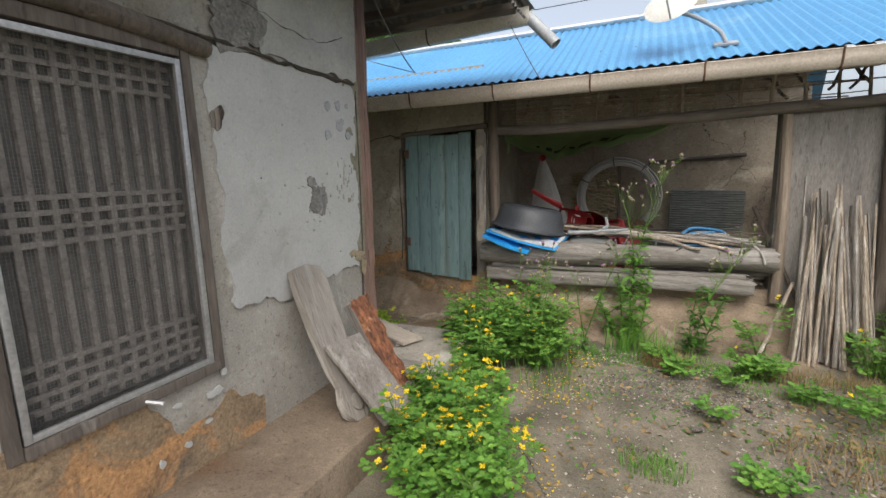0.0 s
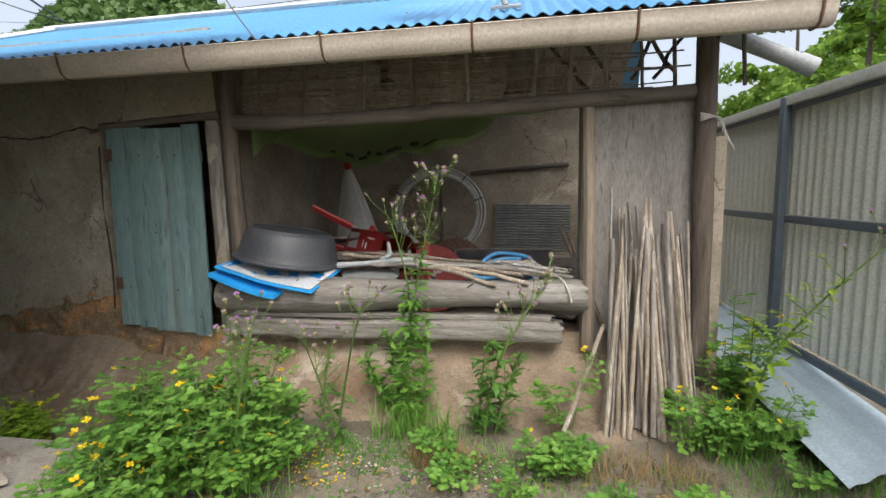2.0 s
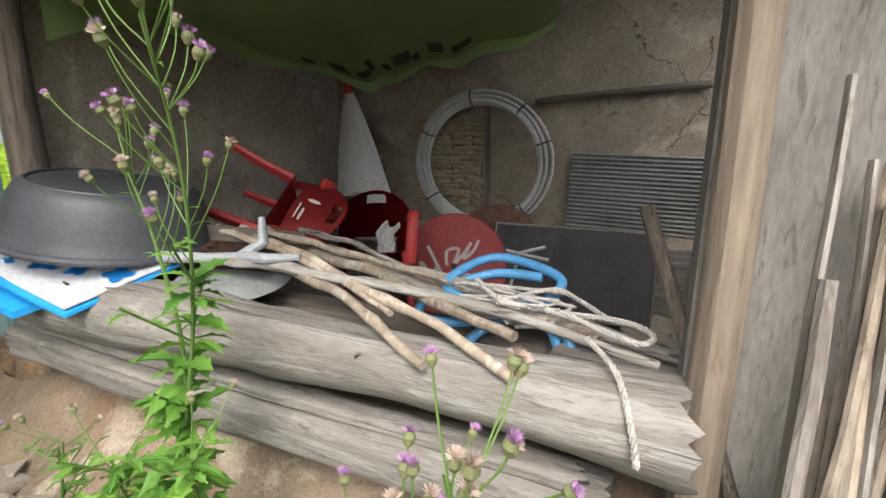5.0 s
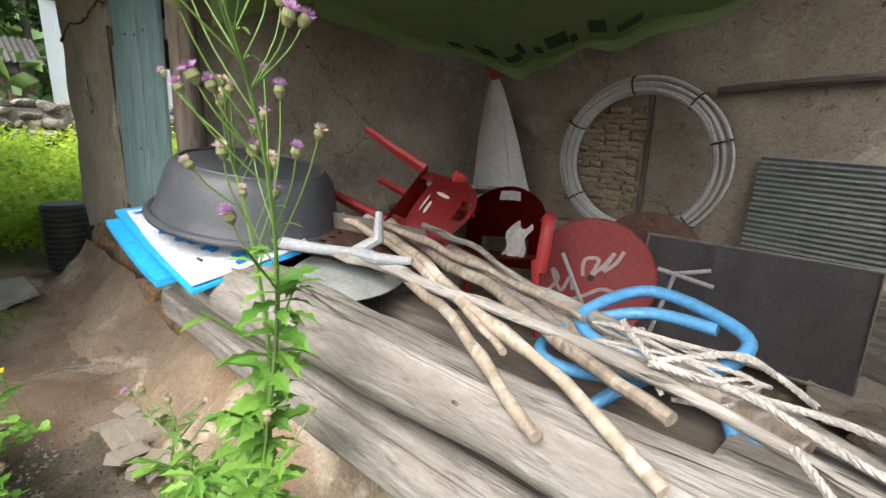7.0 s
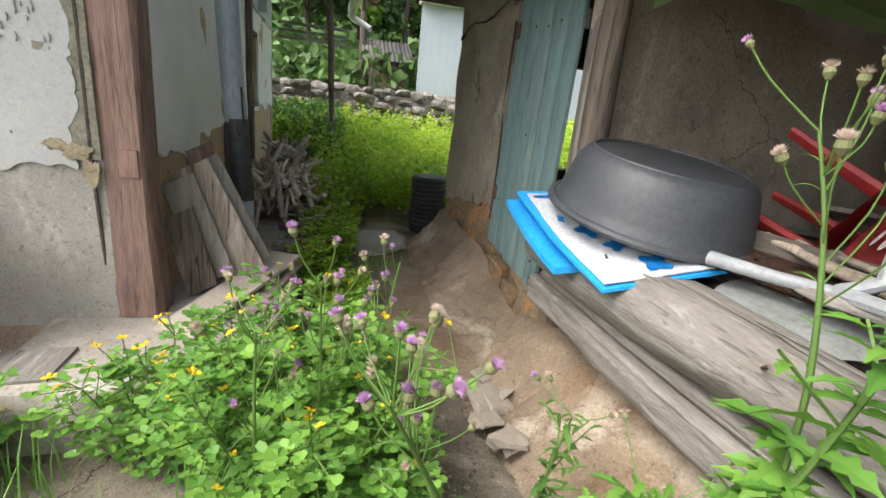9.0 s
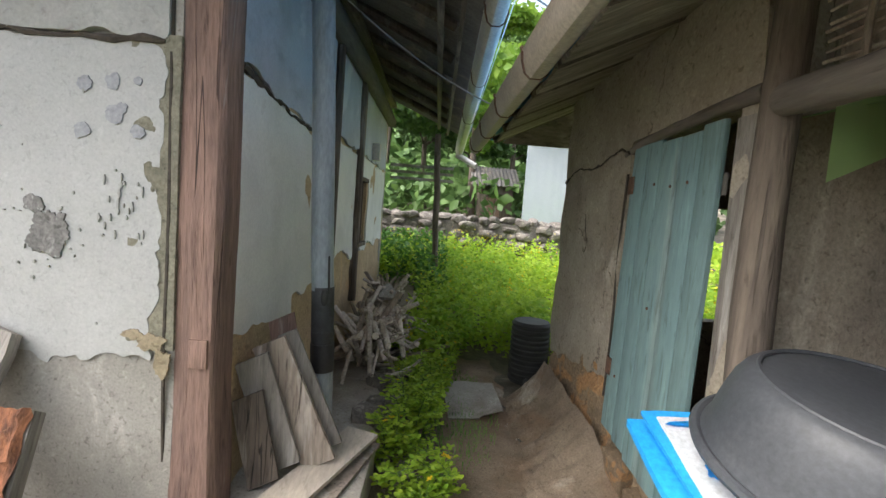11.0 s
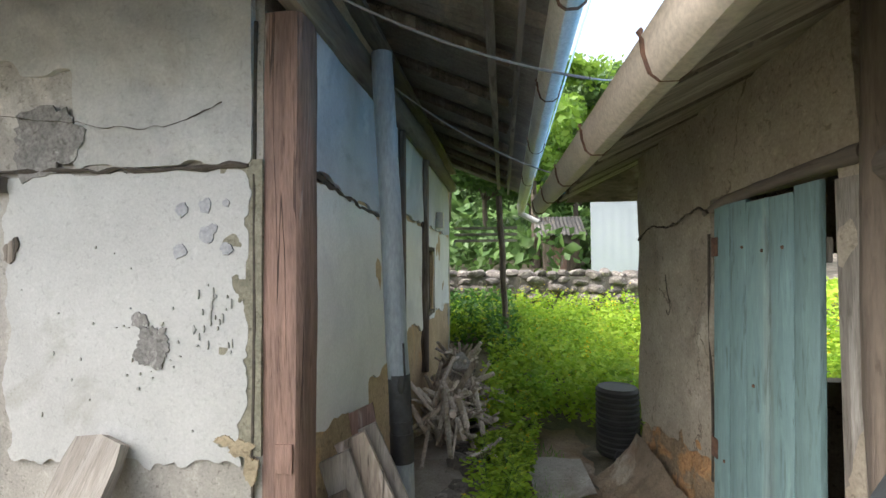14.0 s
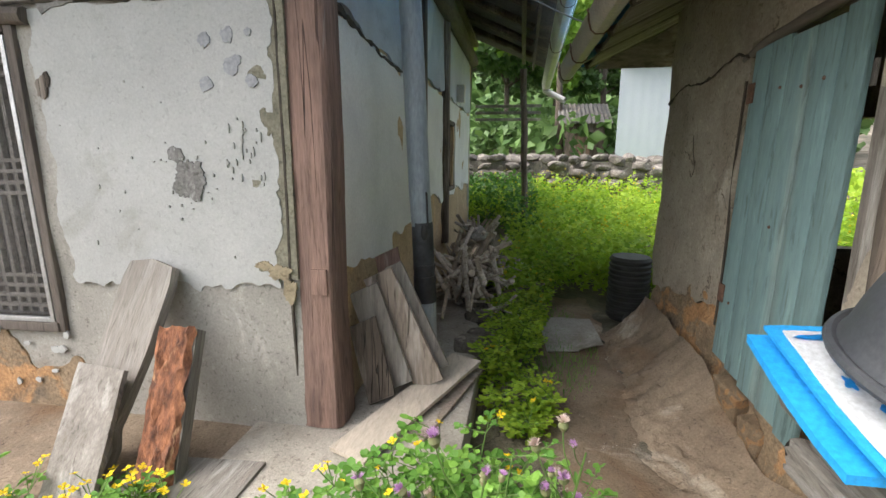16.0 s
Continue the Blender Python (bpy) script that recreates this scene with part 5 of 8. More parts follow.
def build_coil():
    t = thing("pipe_coil", (-0.26, 7.44, 1.265), "hanging coil of grey polyethylene pipe tied with black bands", "pipe coil", rot=(3, 0, 0))
    for k in range(11):
        r = 0.488 + 0.027 * (k % 4) + rnd(-0.006, 0.006)
        off = -0.03 * (k // 4) + rnd(-0.006, 0.006)
        e = rnd(-0.012, 0.012)
        pts = [((r + e * math.cos(2 * a)) * math.cos(a) * 1.04, off + 0.006 * math.sin(3 * a + k), (r + e) * math.sin(a)) for a in [2 * math.pi * q / 60 for q in range(61)]]
        part("pipe_turn", tubed(pts, 0.0125, 8), M_COIL, t)
    for a in (18, 52, 98, 152, 215, 262, 315):
        c, s = math.cos(radians(a)), math.sin(radians(a))
        pts = [((0.533 + 0.062 * math.cos(w)) * c * 1.04, -0.03 + 0.062 * math.sin(w), (0.533 + 0.062 * math.cos(w)) * s) for w in [2 * math.pi * q / 16 for q in range(17)]]
        part("band", tubed(pts, 0.007, 5), M_BLACK, t, "black plastic band")


build_coil()


def build_ribbed_sheet():
    t = thing("ribbed_sheet", (0.46, 7.52, 0.76), "dark grey ribbed plastic sheet leaning on the back wall", "sheet", rot=(-3, 1.5, 0))
    part("sheet", corrugated((0, 0, 0), (0, 0, 1), (-1, 0, 0), 0.6, -0.95, 0.034, 0.020, 0.003, None, 8), M_SLATE, t)
    part("bottom_bar", tubed([(0.0, 0.0, -0.02), (0.48, -0.01, -0.03), (0.95, 0.0, -0.02)], 0.018, 8, knobby=0.2), M_WOOD_DARKX, t, "thin wooden bar")


build_ribbed_sheet()


def build_cushion():
    t = thing("folding_panel", (0, 0, 0), "charcoal cloth folding bed panel with grey trim, leaning", "folding bed")
    t.matrix_basis = axes((0.58, 7.02, 0.50), (0.0, 0.33, 1.0), (0.03, 1.0, -0.3))
    body = bmesh.new()
    nu, nv = 30, 16
    g = [[body.verts.new(((-0.58 + 1.16 * i / nu), -0.02 + 0.022 * fbm(i * 0.22, j * 0.12, 2.0) - 0.012 * math.exp(-((i - 10) / 1.2) ** 2) + 0.015 * math.exp(-((i - 9) / 1.0) ** 2), -0.32 + 0.64 * j / nv)) for j in range(nv + 1)] for i in range(nu + 1)]
    for i in range(nu):
        for j in range(nv):
            body.faces.new((g[i][j], g[i + 1][j], g[i + 1][j + 1], g[i][j + 1]))
    bmesh.ops.solidify(body, geom=body.faces[:], thickness=0.03)
    part("cloth", body, M_CUSHION, t)
    part("trim", tubed([(-0.585, -0.02, -0.325), (0.585, -0.02, -0.325), (0.585, -0.02, 0.325), (-0.585, -0.02, 0.325), (-0.585, -0.02, -0.325)], 0.011, 6), M_PIPING, t, "grey edge trim")


build_cushion()
solo("wall_ledge", panel((-0.9, 7.44, 0.62), (1, 0, 0), (0, 0, 1), 2.6, 0.11, 0.2, 0.05, 0.03, None, 3.0, 5.0), M_MUD_IN, "rough clay ledge along the back wall", "ledge", kind="structure")
timber("wall_pole", [(0.15, 7.57, 1.76), (0.7, 7.56, 1.80), (1.4, 7.56, 1.84)], (0.025, 0.03), M_WOOD_DARKX, "thin crooked pole set in the back wall", "pole", 8, 0.3)
timber("wall_stud", [(-0.26, 7.57, 0.7), (-0.25, 7.56, 1.2), (-0.27, 7.57, 1.75)], (0.025, 0.022), M_WOOD_DARK, "dark stud in the back wall", "pole", 8, 0.3)


def build_cob():
    t = thing("cob_patch", (-0.98, 7.585, 0.86), "patch of bare cob where the plaster fell off", "wall patch", kind="structure")
    meshes = []
    for k in range(5):
        bm = boxed((-0.05, -0.02, -0.017), (0.05, 0.03, 0.017), 0.008, wobble=0.012)
        me = bpy.data.meshes.new("cob_lump")
        bm.to_mesh(me)
        bm.free()
        me.materials.append(M_COB)
        meshes.append(me)
    for r in range(19):
        for c in range(7):
            ob = new("cob_lump", random.choice(meshes))
            ob.parent = t
            ob.location = (0.05 + 0.098 * c + rnd(-0.03, 0.03), rnd(-0.012, 0.008), 0.02 + 0.042 * r + rnd(-0.006, 0.006))
            ob.rotation_euler = (rnd(-0.2, 0.2), rnd(-0.2, 0.2), rnd(-0.2, 0.2))


build_cob()


def build_parasol():
    t = thing("folded_parasol", (-1.42, 7.22, 0.1), "folded parasol in grey plastic standing in the corner", "parasol", rot=(4, 2, 0))
    bm = bmesh.new()
    rings = []
    for k in range(15):
        s = k / 14
        r0 = 0.03 + 0.27 * s ** 0.85
        rings.append([bm.verts.new((r0 * (1 + 0.28 * math.sin(6 * a + 2 * s)) * math.cos(a) + 0.16 * s, 0.6 * r0 * math.sin(a), 1.76 - 1.25 * s)) for a in [2 * math.pi * q / 36 for q in range(36)]])
    for a, b in zip(rings, rings[1:]):
        for k in range(36):
            bm.faces.new((a[k], a[(k + 1) % 36], b[(k + 1) % 36], b[k]))
    bm.faces.new(rings[0][::-1])
    part("canopy", bm, M_CONE, t)
    part("pole", tubed([(0, 0, 0), (0, 0, 1.85)], 0.018, 10), M_PVC_LIGHT, t, "pale grey pole")
    part("tip", lathe(bmesh.new(), [(0.03, 1.74), (0.05, 1.78), (0.045, 1.82), (0.01, 1.84)], 14), M_RED, t, "red plastic tip")


build_parasol()


def build_tarp():
    def f(s, r):
        # front edge tied under the beam, rear hem hanging lower with gathered folds
        front = Vector((-1.50 + 2.45 * s, 4.93 + 0.05 * math.sin(s * 9), 2.07))
        ease = min(1.0, s * 2.4)
        ease = ease * ease * (3 - 2 * ease)
        hem_z = 1.955 + 0.20 * max(0.0, 0.32 - s) / 0.32 + 0.30 * (max(0.0, s - 0.38) / 0.62) ** 1.5
        hem = Vector((-1.52 + 0.14 * s + 1.75 * s * s, 5.55 + 1.6 * ease, hem_z))
        p = front.lerp(hem, min(1.0, r * 1.12))
        p.z += 0.12 * math.sin(math.pi * min(1.0, r * 1.12)) * (0.4 + 0.6 * s)
        p.z -= 0.9 * max(0.0, r - 0.893) * (0.75 + 0.3 * math.sin(s * 17))
        p.y += 0.05 * math.sin(s * 34 + 2 * math.sin(s * 9)) * max(0.0, r - 0.45)
        p.z -= 0.022 * math.sin(s * 34 + 1.0) * r + 0.06 * math.exp(-((s - 0.42) / 0.025) ** 2) * max(0.0, r - 0.7)
        return p
    t = thing("tarpaulin", (0, 0, 0), "green tarpaulin sagging under the barn beam", "tarpaulin")
    part("sheet", cloth(f, 120, 40, 0.003), M_TARP, t)
    for k in range(9):
        s0 = 0.26 + 0.062 * k

        def g(s, r, s0=s0, k=k):
            p = f(s0 + (0.022 + 0.018 * (k % 3)) * s, 0.80 - 0.05 * (k % 2) + (0.05 + 0.03 * (k % 2)) * r)
            return (p[0], p[1] - 0.004, p[2] - 0.009)
        part("printed_bar", cloth(g, 6, 6, 0.001), M_TARP_INK, t, "dark printed bar")
    flap = cloth(lambda s, r: (-1.29 - 0.11 * s + 0.015 * math.sin(s * 9), 4.87 + 0.62 * s, 2.11 - (0.26 * (1 - s) + 0.02) * r + 0.01 * math.sin(s * 6)), 20, 8, 0.003)
    part("flap", flap, M_TARP, t)


build_tarp()


def rope_mesh(pts, r):
    """A laid rope: three strands wound round the line of points."""
    line = loop_curve(pts, per=14)
    bm = bmesh.new()
    run, lengths = 0.0, [0.0]
    for p, q in zip(line, line[1:]):
        run += (q - p).length
        lengths.append(run)
    for k in range(3):
        strand = []
        for i, p in enumerate(line):
            d = (line[min(i + 1, len(line) - 1)] - line[max(i - 1, 0)]).normalized()
            u = d.cross(Vector((0.1, 0.2, 1))).normalized()
            a = lengths[i] / (r * 6.5) * 2 * math.pi + k * 2.094
            strand.append(p + (u * math.cos(a) + d.cross(u) * math.sin(a)) * r * 0.55)
        tube(bm, strand, r * 0.62, 5)
    return bm


def build_pole_clutter():
    base = [((-0.36, 4.86, 0.985), (0.50, 4.88, 0.965), (1.15, 4.80, 0.90), 0.022), ((-0.72, 5.28, 1.0), (0.05, 4.95, 0.98), (0.84, 4.63, 0.90), 0.024),
            ((-0.62, 5.35, 0.98), (0.15, 5.05, 0.96), (0.80, 4.78, 0.92), 0.028), ((-0.5, 5.30, 0.96), (0.2, 5.1, 0.95), (0.66, 4.85, 0.90), 0.018),
            ((-0.75, 5.18, 1.02), (-0.1, 4.98, 0.99), (0.45, 4.75, 0.94), 0.017), ((0.0, 5.25, 0.92), (0.5, 5.02, 0.92), (1.0, 4.92, 0.88), 0.035),
            ((0.2, 5.2, 0.94), (0.7, 5.02, 0.93), (1.22, 4.95, 0.86), 0.03), ((-0.3, 5.42, 0.92), (0.3, 5.2, 0.9), (0.9, 5.1, 0.86), 0.03),
            ((-0.55, 5.22, 1.03), (0.0, 5.1, 1.0), (0.52, 4.98, 0.97), 0.015),
            ((-0.46, 5.42, 1.0), (0.1, 5.22, 0.97), (0.62, 5.0, 0.93), 0.014), ((-0.25, 4.98, 0.96), (0.25, 4.78, 0.95), (0.62, 4.60, 0.88), 0.020)]
    for k, (a, b, c, r) in enumerate(base):
        pts = loop_curve([a, b, c], per=8)
        pts = [p + Vector((0, 0.035 * fbm(p.x * 3.1, k * 3.7, 1.0), 0.018 * fbm(p.x * 3.1, k * 3.7, 7.0))) for p in pts]
        solo("wooden_pole", tubed(pts, [r * (0.92 - 0.3 * i / (len(pts) - 1)) * (1.22 if i % 7 == 3 + k % 3 else 1.0) for i in range(len(pts))], 11, True, 0.42, seed=k), M_BARK if k % 3 else M_WOOD_GREYX, "crooked debarked pole lying across the sill log", "pole", "poles on the sill")
    solo("wooden_block", boxed((0.86, 4.80, 0.62), (1.30, 5.02, 0.84), 0.02, wobble=0.02), M_WOOD_GREYX, "hewn pale timber block behind the log end", "timber")
    solo("wooden_block", boxed((-0.3, 5.0, 0.60), (1.2, 5.16, 0.80), 0.03, wobble=0.02), M_WOOD_DARKX, "old beam behind the sill log", "timber")
    solo("wooden_block", boxed((-1.5, 5.0, 0.55), (-0.3, 5.5, 0.86), 0.03, wobble=0.02), M_WOOD_DARKX, "dark wooden crate under the tub", "timber")
    for k in range(3):
        solo("stored_plank", boxed((0.1 + 0.1 * k, 7.15 + 0.06 * k, 0.06), (1.5, 7.2 + 0.06 * k, 0.62 + 0.03 * k), 0.006, wobble=0.012), M_WOOD_GREYX, "old plank stored at the back wall", "plank", "planks at the back wall")
    solo("leaning_pole", tubed(bend((1.085, 5.02, 1.25), (1.56, 4.50, 0.04), 8, 0, 0.006), [0.019, 0.02, 0.018, 0.02, 0.018, 0.019, 0.018, 0.019, 0.018], 9, True, 0.3), M_WOOD_DARK, "dark knotty pole leaning out over the sill", "pole")
    solo("leaning_stick", tubed(bend((1.33, 4.58, 0.62), (0.985, 4.02, 0.02), 6, 0, 0.006), 0.014, 7, True, 0.2), M_BARK, "thin pale stick leaning on the pole bundle", "stick")
    # hose
    t = thing("garden_hose", (0, 0, -0.06), "coiled light blue rubber hose on the poles", "hose")
    pts = [(0.80, 5.16, 1.02), (0.62, 5.16, 1.01), (0.46, 5.02, 1.015), (0.47, 4.92, 1.02), (0.62, 4.93, 1.02), (0.82, 5.02, 1.035), (0.86, 5.14, 1.04), (0.62, 5.22, 1.03), (0.50, 5.06, 1.04), (0.62, 4.98, 1.045), (0.80, 5.02, 1.03), (0.92, 5.0, 0.96), (0.93, 4.93, 0.90), (0.84, 4.88, 0.90), (0.68, 4.86, 0.93), (0.62, 4.92, 0.95), (0.78, 5.06, 0.99), (0.90, 4.98, 0.93), (0.93, 4.84, 0.82)]
    pts = [(x - 0.01, y - 0.02, z - 0.035 + (y - 5.03) * 0.45) for x, y, z in pts]
    part("hose_loop", tubed(loop_curve(pts, per=8), 0.0165, 10), M_HOSE, t)
    # rope heap
    t = thing("rope_heap", (0, 0, 0), "tangle of dirty white twisted rope", "rope")
    r2 = random.Random(5)
    for k in range(4):
        pts = [(0.55 + 0.36 * r2.random(), 4.86 + 0.20 * r2.random(), 0.90 + 0.09 * r2.random()) for _ in range(8)]
        part("rope_strand", rope_mesh(pts, 0.0048), M_ROPE, t)
    part("rope_strand", rope_mesh([(0.62, 4.98, 1.0), (0.74, 4.86, 0.985), (0.89, 4.91, 0.955), (1.0, 4.945, 0.945), (1.09, 4.955, 0.935), (1.135, 4.90, 0.93), (1.10, 4.84, 0.93), (1.0, 4.875, 0.94), (0.88, 4.90, 0.96), (0.73, 4.84, 0.985)], 0.0075), M_ROPE, t)
    part("rope_strand", rope_mesh([(0.73, 4.86, 0.98), (0.85, 5.0, 0.99), (0.92, 5.06, 0.95), (1.0, 5.08, 0.90)], 0.0075), M_ROPE, t)
    part("rope_strand", rope_mesh([(0.98, 4.82, 0.93), (1.06, 4.70, 0.91), (1.10, 4.60, 0.85), (1.12, 4.575, 0.77)], 0.0075), M_ROPE, t)
    # plastic tool, tray and lid
    t = thing("plastic_fork_tool", (0, 0, 0), "pale blue-grey plastic pipe with a forked end", "tool")
    part("pipe", tubed([(-0.60, 4.78, 0.985), (-0.42, 4.83, 0.99), (-0.22, 4.90, 1.0)], [0.024, 0.020, 0.018], 12), M_PVC_LIGHT, t)
    part("prong", tubed([(-0.28, 4.88, 1.0), (-0.22, 4.93, 1.05), (-0.24, 4.95, 1.14)], [0.024, 0.022, 0.013], 9), M_PVC_LIGHT, t)
    part("prong", tubed([(-0.28, 4.88, 1.0), (-0.14, 4.86, 1.01), (-0.02, 4.90, 1.02)], [0.024, 0.02, 0.012], 9), M_PVC_LIGHT, t)
    t = thing("perforated_tray", (-0.52, 5.02, 0.955), "rusty perforated metal tray with a raised edge", "tray", rot=(4, 3, 18))
    bm = bmesh.new()
    n = 16
    vs = [[bm.verts.new((-0.26 + 0.52 * i / n, -0.17 + 0.34 * j / n, 0)) for j in range(n + 1)] for i in range(n + 1)]
    for i in range(n):
        for j in range(n):
            if not (i % 3 == 1 and j % 3 == 1):
                bm.faces.new((vs[i][j], vs[i + 1][j], vs[i + 1][j + 1], vs[i][j + 1]))
    bmesh.ops.solidify(bm, geom=bm.faces[:], thickness=0.004)
    part("plate", bm, M_RUST, t)
    part("edge", boxed((-0.27, 0.165, -0.005), (0.27, 0.178, 0.07), 0.003), M_WOOD_DARKX, t)
    solo("metal_dish", lathe(bmesh.new(), [(0.21, 0.0), (0.225, 0.008), (0.215, 0.016), (0.1, 0.03), (0.02, 0.033)], 40, pose(-0.38, 4.92, 0.885, 8, 4, 0)), M_SLATE, "dull round metal dish lying on the log", "dish")
    solo("feed_sack", cloth(lambda s, r: (-0.50 + 0.14 * s + 0.02 * math.sin(r * 7), 6.10 + 0.1 * r + 0.02 * math.sin(s * 11), 0.74 + 0.17 * r + 0.02 * math.sin(s * 9)), 14, 12, 0.02), M_CONE, "crumpled pale plastic sack between the chairs", "sack")


build_pole_clutter()


def build_stick_bundle():
    r2 = random.Random(11)
    spec = []
    for k in range(34):
        foot_x = 1.28 + 0.60 * r2.random()
        top_x = 1.40 + 0.68 * (foot_x - 1.28) + 0.14 * (r2.random() - 0.5)
        top_z = 1.0 + 0.46 * r2.random() - 0.25 * (r2.random() < 0.3)
        spec.append((foot_x, 4.24 + 0.20 * r2.random(), top_x, 4.58 + 0.13 * r2.random(), top_z, 0.010 + 0.012 * r2.random() ** 1.5))
    for k in range(9):
        x = 1.38 + 0.055 * k
        spec.append((x + r2.uniform(-0.1, 0.12), 4.40 + 0.08 * r2.random(), x, 4.70, 1.48 - 0.035 * k + r2.uniform(-0.06, 0.05), 0.021))
    for fx, fy, tx, ty, tz, r in spec:
        a, b = Vector((fx, fy, 0.0)), Vector((tx, ty, tz))
        pts = [a.lerp(b, i / 7) + Vector((0.010 * fbm(i * 0.6, fx * 9), 0.008 * fbm(i * 0.6, fy * 9 + 4), 0)) for i in range(8)]
        flat = 0.5 if r > 0.0205 else 1.0
        solo("bundle_stick", tubed(pts, [r * (1 - 0.25 * i / 7) for i in range(8)], 7, True, 0.18, flat, fx * 10), M_BARK if r < 0.016 else M_WOOD_GREY, "dry grey stick standing in a bundle against the panel", "stick", "sticks against the cement panel")


build_stick_bundle()
t = thing("string_knot", (0, 0, 0), "pale string tied round the barn corner post", "string")
for k in range(5):
    part("loop", tubed(loop_curve([(1.90, 4.66, 1.93 + 0.012 * k), (1.98, 4.64, 1.95), (2.04, 4.68, 1.93 - 0.01 * k), (2.03 + 0.02 * k, 4.66, 1.86 - 0.03 * k)], per=5), 0.004, 5), M_ROPE, t)

# ---- roof fittings ----


def build_dish():
    t = thing("satellite_dish", (0.70, 4.46, 2.645), "cream satellite dish on a bent arm on the blue roof", "dish")
    part("foot_plate", boxed((-0.09, -0.05, -0.02), (0.09, 0.05, 0.0), 0.004, pose(0, 0, 0.0, 24, 0, 0)), M_PVC_LIGHT, t)
    part("arm", tubed(loop_curve([(0, 0, 0.0), (-0.06, -0.01, 0.10), (-0.22, -0.07, 0.20), (-0.34, -0.10, 0.25)], per=5), 0.018, 10), M_PVC_LIGHT, t)
    m = axes((-0.42, -0.16, 0.28), (-0.25, -0.75, 0.6), (0, 0.6, 0.8))
    part("reflector", lathe(bmesh.new(), [(0.205, 0.05), (0.21, 0.047), (0.15, 0.02), (0.08, 0.004), (0.01, -0.002), (0.012, -0.01), (0.08, -0.005), (0.15, 0.012), (0.20, 0.04)], 36, m), M_DISH, t)
    part("feed_arm", tubed([m @ Vector((0, -0.2, 0.04)), m @ Vector((0, -0.12, 0.28))], 0.008, 6), M_PVC_LIGHT, t)
    part("receiver", tubed([m @ Vector((0, -0.12, 0.25)), m @ Vector((0, -0.06, 0.31))], 0.022, 10), M_PVC_LIGHT, t)


build_dish()
t = thing("drain_pipe", (0, 0, 0), "light grey plastic pipe stub at the barn gutter end", "pipe")
part("pipe", tubed([(2.02, 4.70, 2.46), (2.50, 4.66, 2.22)], 0.05, 16, False), M_PVC_LIGHT, t)
part("socket", tubed([(2.42, 4.665, 2.26), (2.52, 4.658, 2.21)], 0.056, 16, False), M_PVC_LIGHT, t)
part("hanger", tubed([(2.10, 4.6, 2.42), (2.12, 4.6, 2.12)], 0.012, 6), M_WOOD_DARK, t, "dark stick hanger")
t = thing("gutter_outlet", (0, 0, 0), "pale plastic outlet pipe at the house gutter end", "pipe")
part("pipe", tubed([(-0.84, 3.95, 2.93), (-0.60, 3.93, 2.67)], 0.05, 16, False), M_PVC_LIGHT, t)

# ---- house things ----


def build_window():
    t = thing("window_1", (HX, 0.93, 0.70), "old lattice window behind dusty grey insect mesh", "window", kind="structure")
    w, h = 0.76, 1.40
    fr = part("window_frame", boxed((-0.06, -w / 2 - 0.045, -0.05), (0.02, -w / 2, h + 0.05), 0.006, wobble=0.004), M_FRAME, t, "weathered dark timber frame")
    part("window_frame", boxed((-0.06, w / 2, -0.05), (0.02, w / 2 + 0.05, h + 0.05), 0.006, wobble=0.004), M_FRAME, t, "weathered dark timber frame")
    part("window_frame", boxed((-0.06, -w / 2, h), (0.025, w / 2, h + 0.06), 0.006, wobble=0.004), M_FRAME, t, "weathered dark timber frame")
    part("window_sill", boxed((-0.06, -w / 2, -0.05), (0.035, w / 2 + 0.02, 0.0), 0.006, wobble=0.004), M_FRAME, t, "weathered dark timber sill")
    part("paper", boxed((-0.10, -w / 2, 0), (-0.094, w / 2, h)), M_PAPER, t, "dusty torn window paper")
    for k in range(11):
        y = -w / 2 + 0.05 + 0.066 * k
        part("lattice_bar", boxed((-0.088, y - 0.011, 0.02), (-0.062, y + 0.011, h - 0.02), 0.002), M_LATTICE, t)
    for z in [0.06 + 0.055 * k for k in range(4)] + [0.66 + 0.055 * k for k in range(4)] + [1.24 + 0.055 * k for k in range(3)]:
        part("lattice_bar", boxed((-0.086, -w / 2 + 0.01, z - 0.01), (-0.058, w / 2 - 0.01, z + 0.01), 0.002), M_LATTICE, t)
    net = bmesh.new()
    for k in range(64):
        y = -w / 2 + 0.02 + (w - 0.04) * k / 63
        box(net, (0.000, y - 0.0005, 0.01), (0.0012, y + 0.0005, h - 0.01))
    for k in range(110):
        z = 0.01 + (h - 0.02) * k / 109
        box(net, (0.000, -w / 2 + 0.02, z - 0.0005), (0.0012, w / 2 - 0.02, z + 0.0005))
    part("insect_mesh", net, M_MESH, t, "fine grey insect mesh", smooth=False)
    for y0, y1 in ((-w / 2 + 0.005, -w / 2 + 0.03), (w / 2 - 0.03, w / 2 - 0.005)):
        part("screen_edge", boxed((0.002, y0, 0.0), (0.022, y1, h - 0.01), 0.003), M_ALU, t, "dull aluminium screen edge")
    part("screen_edge", boxed((0.002, -w / 2 + 0.03, 0.0), (0.022, w / 2 - 0.03, 0.025), 0.003), M_ALU, t, "dull aluminium screen edge")
    part("screen_edge", boxed((0.002, -w / 2 + 0.03, h - 0.035), (0.022, w / 2 - 0.03, h - 0.01), 0.003), M_ALU, t, "dull aluminium screen edge")
    part("stay", tubed([(0.02, 0.02, -0.03), (0.075, 0.07, -0.055)], 0.010, 6), M_ALU, t, "small aluminium stay")
    t.rotation_euler = (radians(1.2), 0, 0)


build_window()
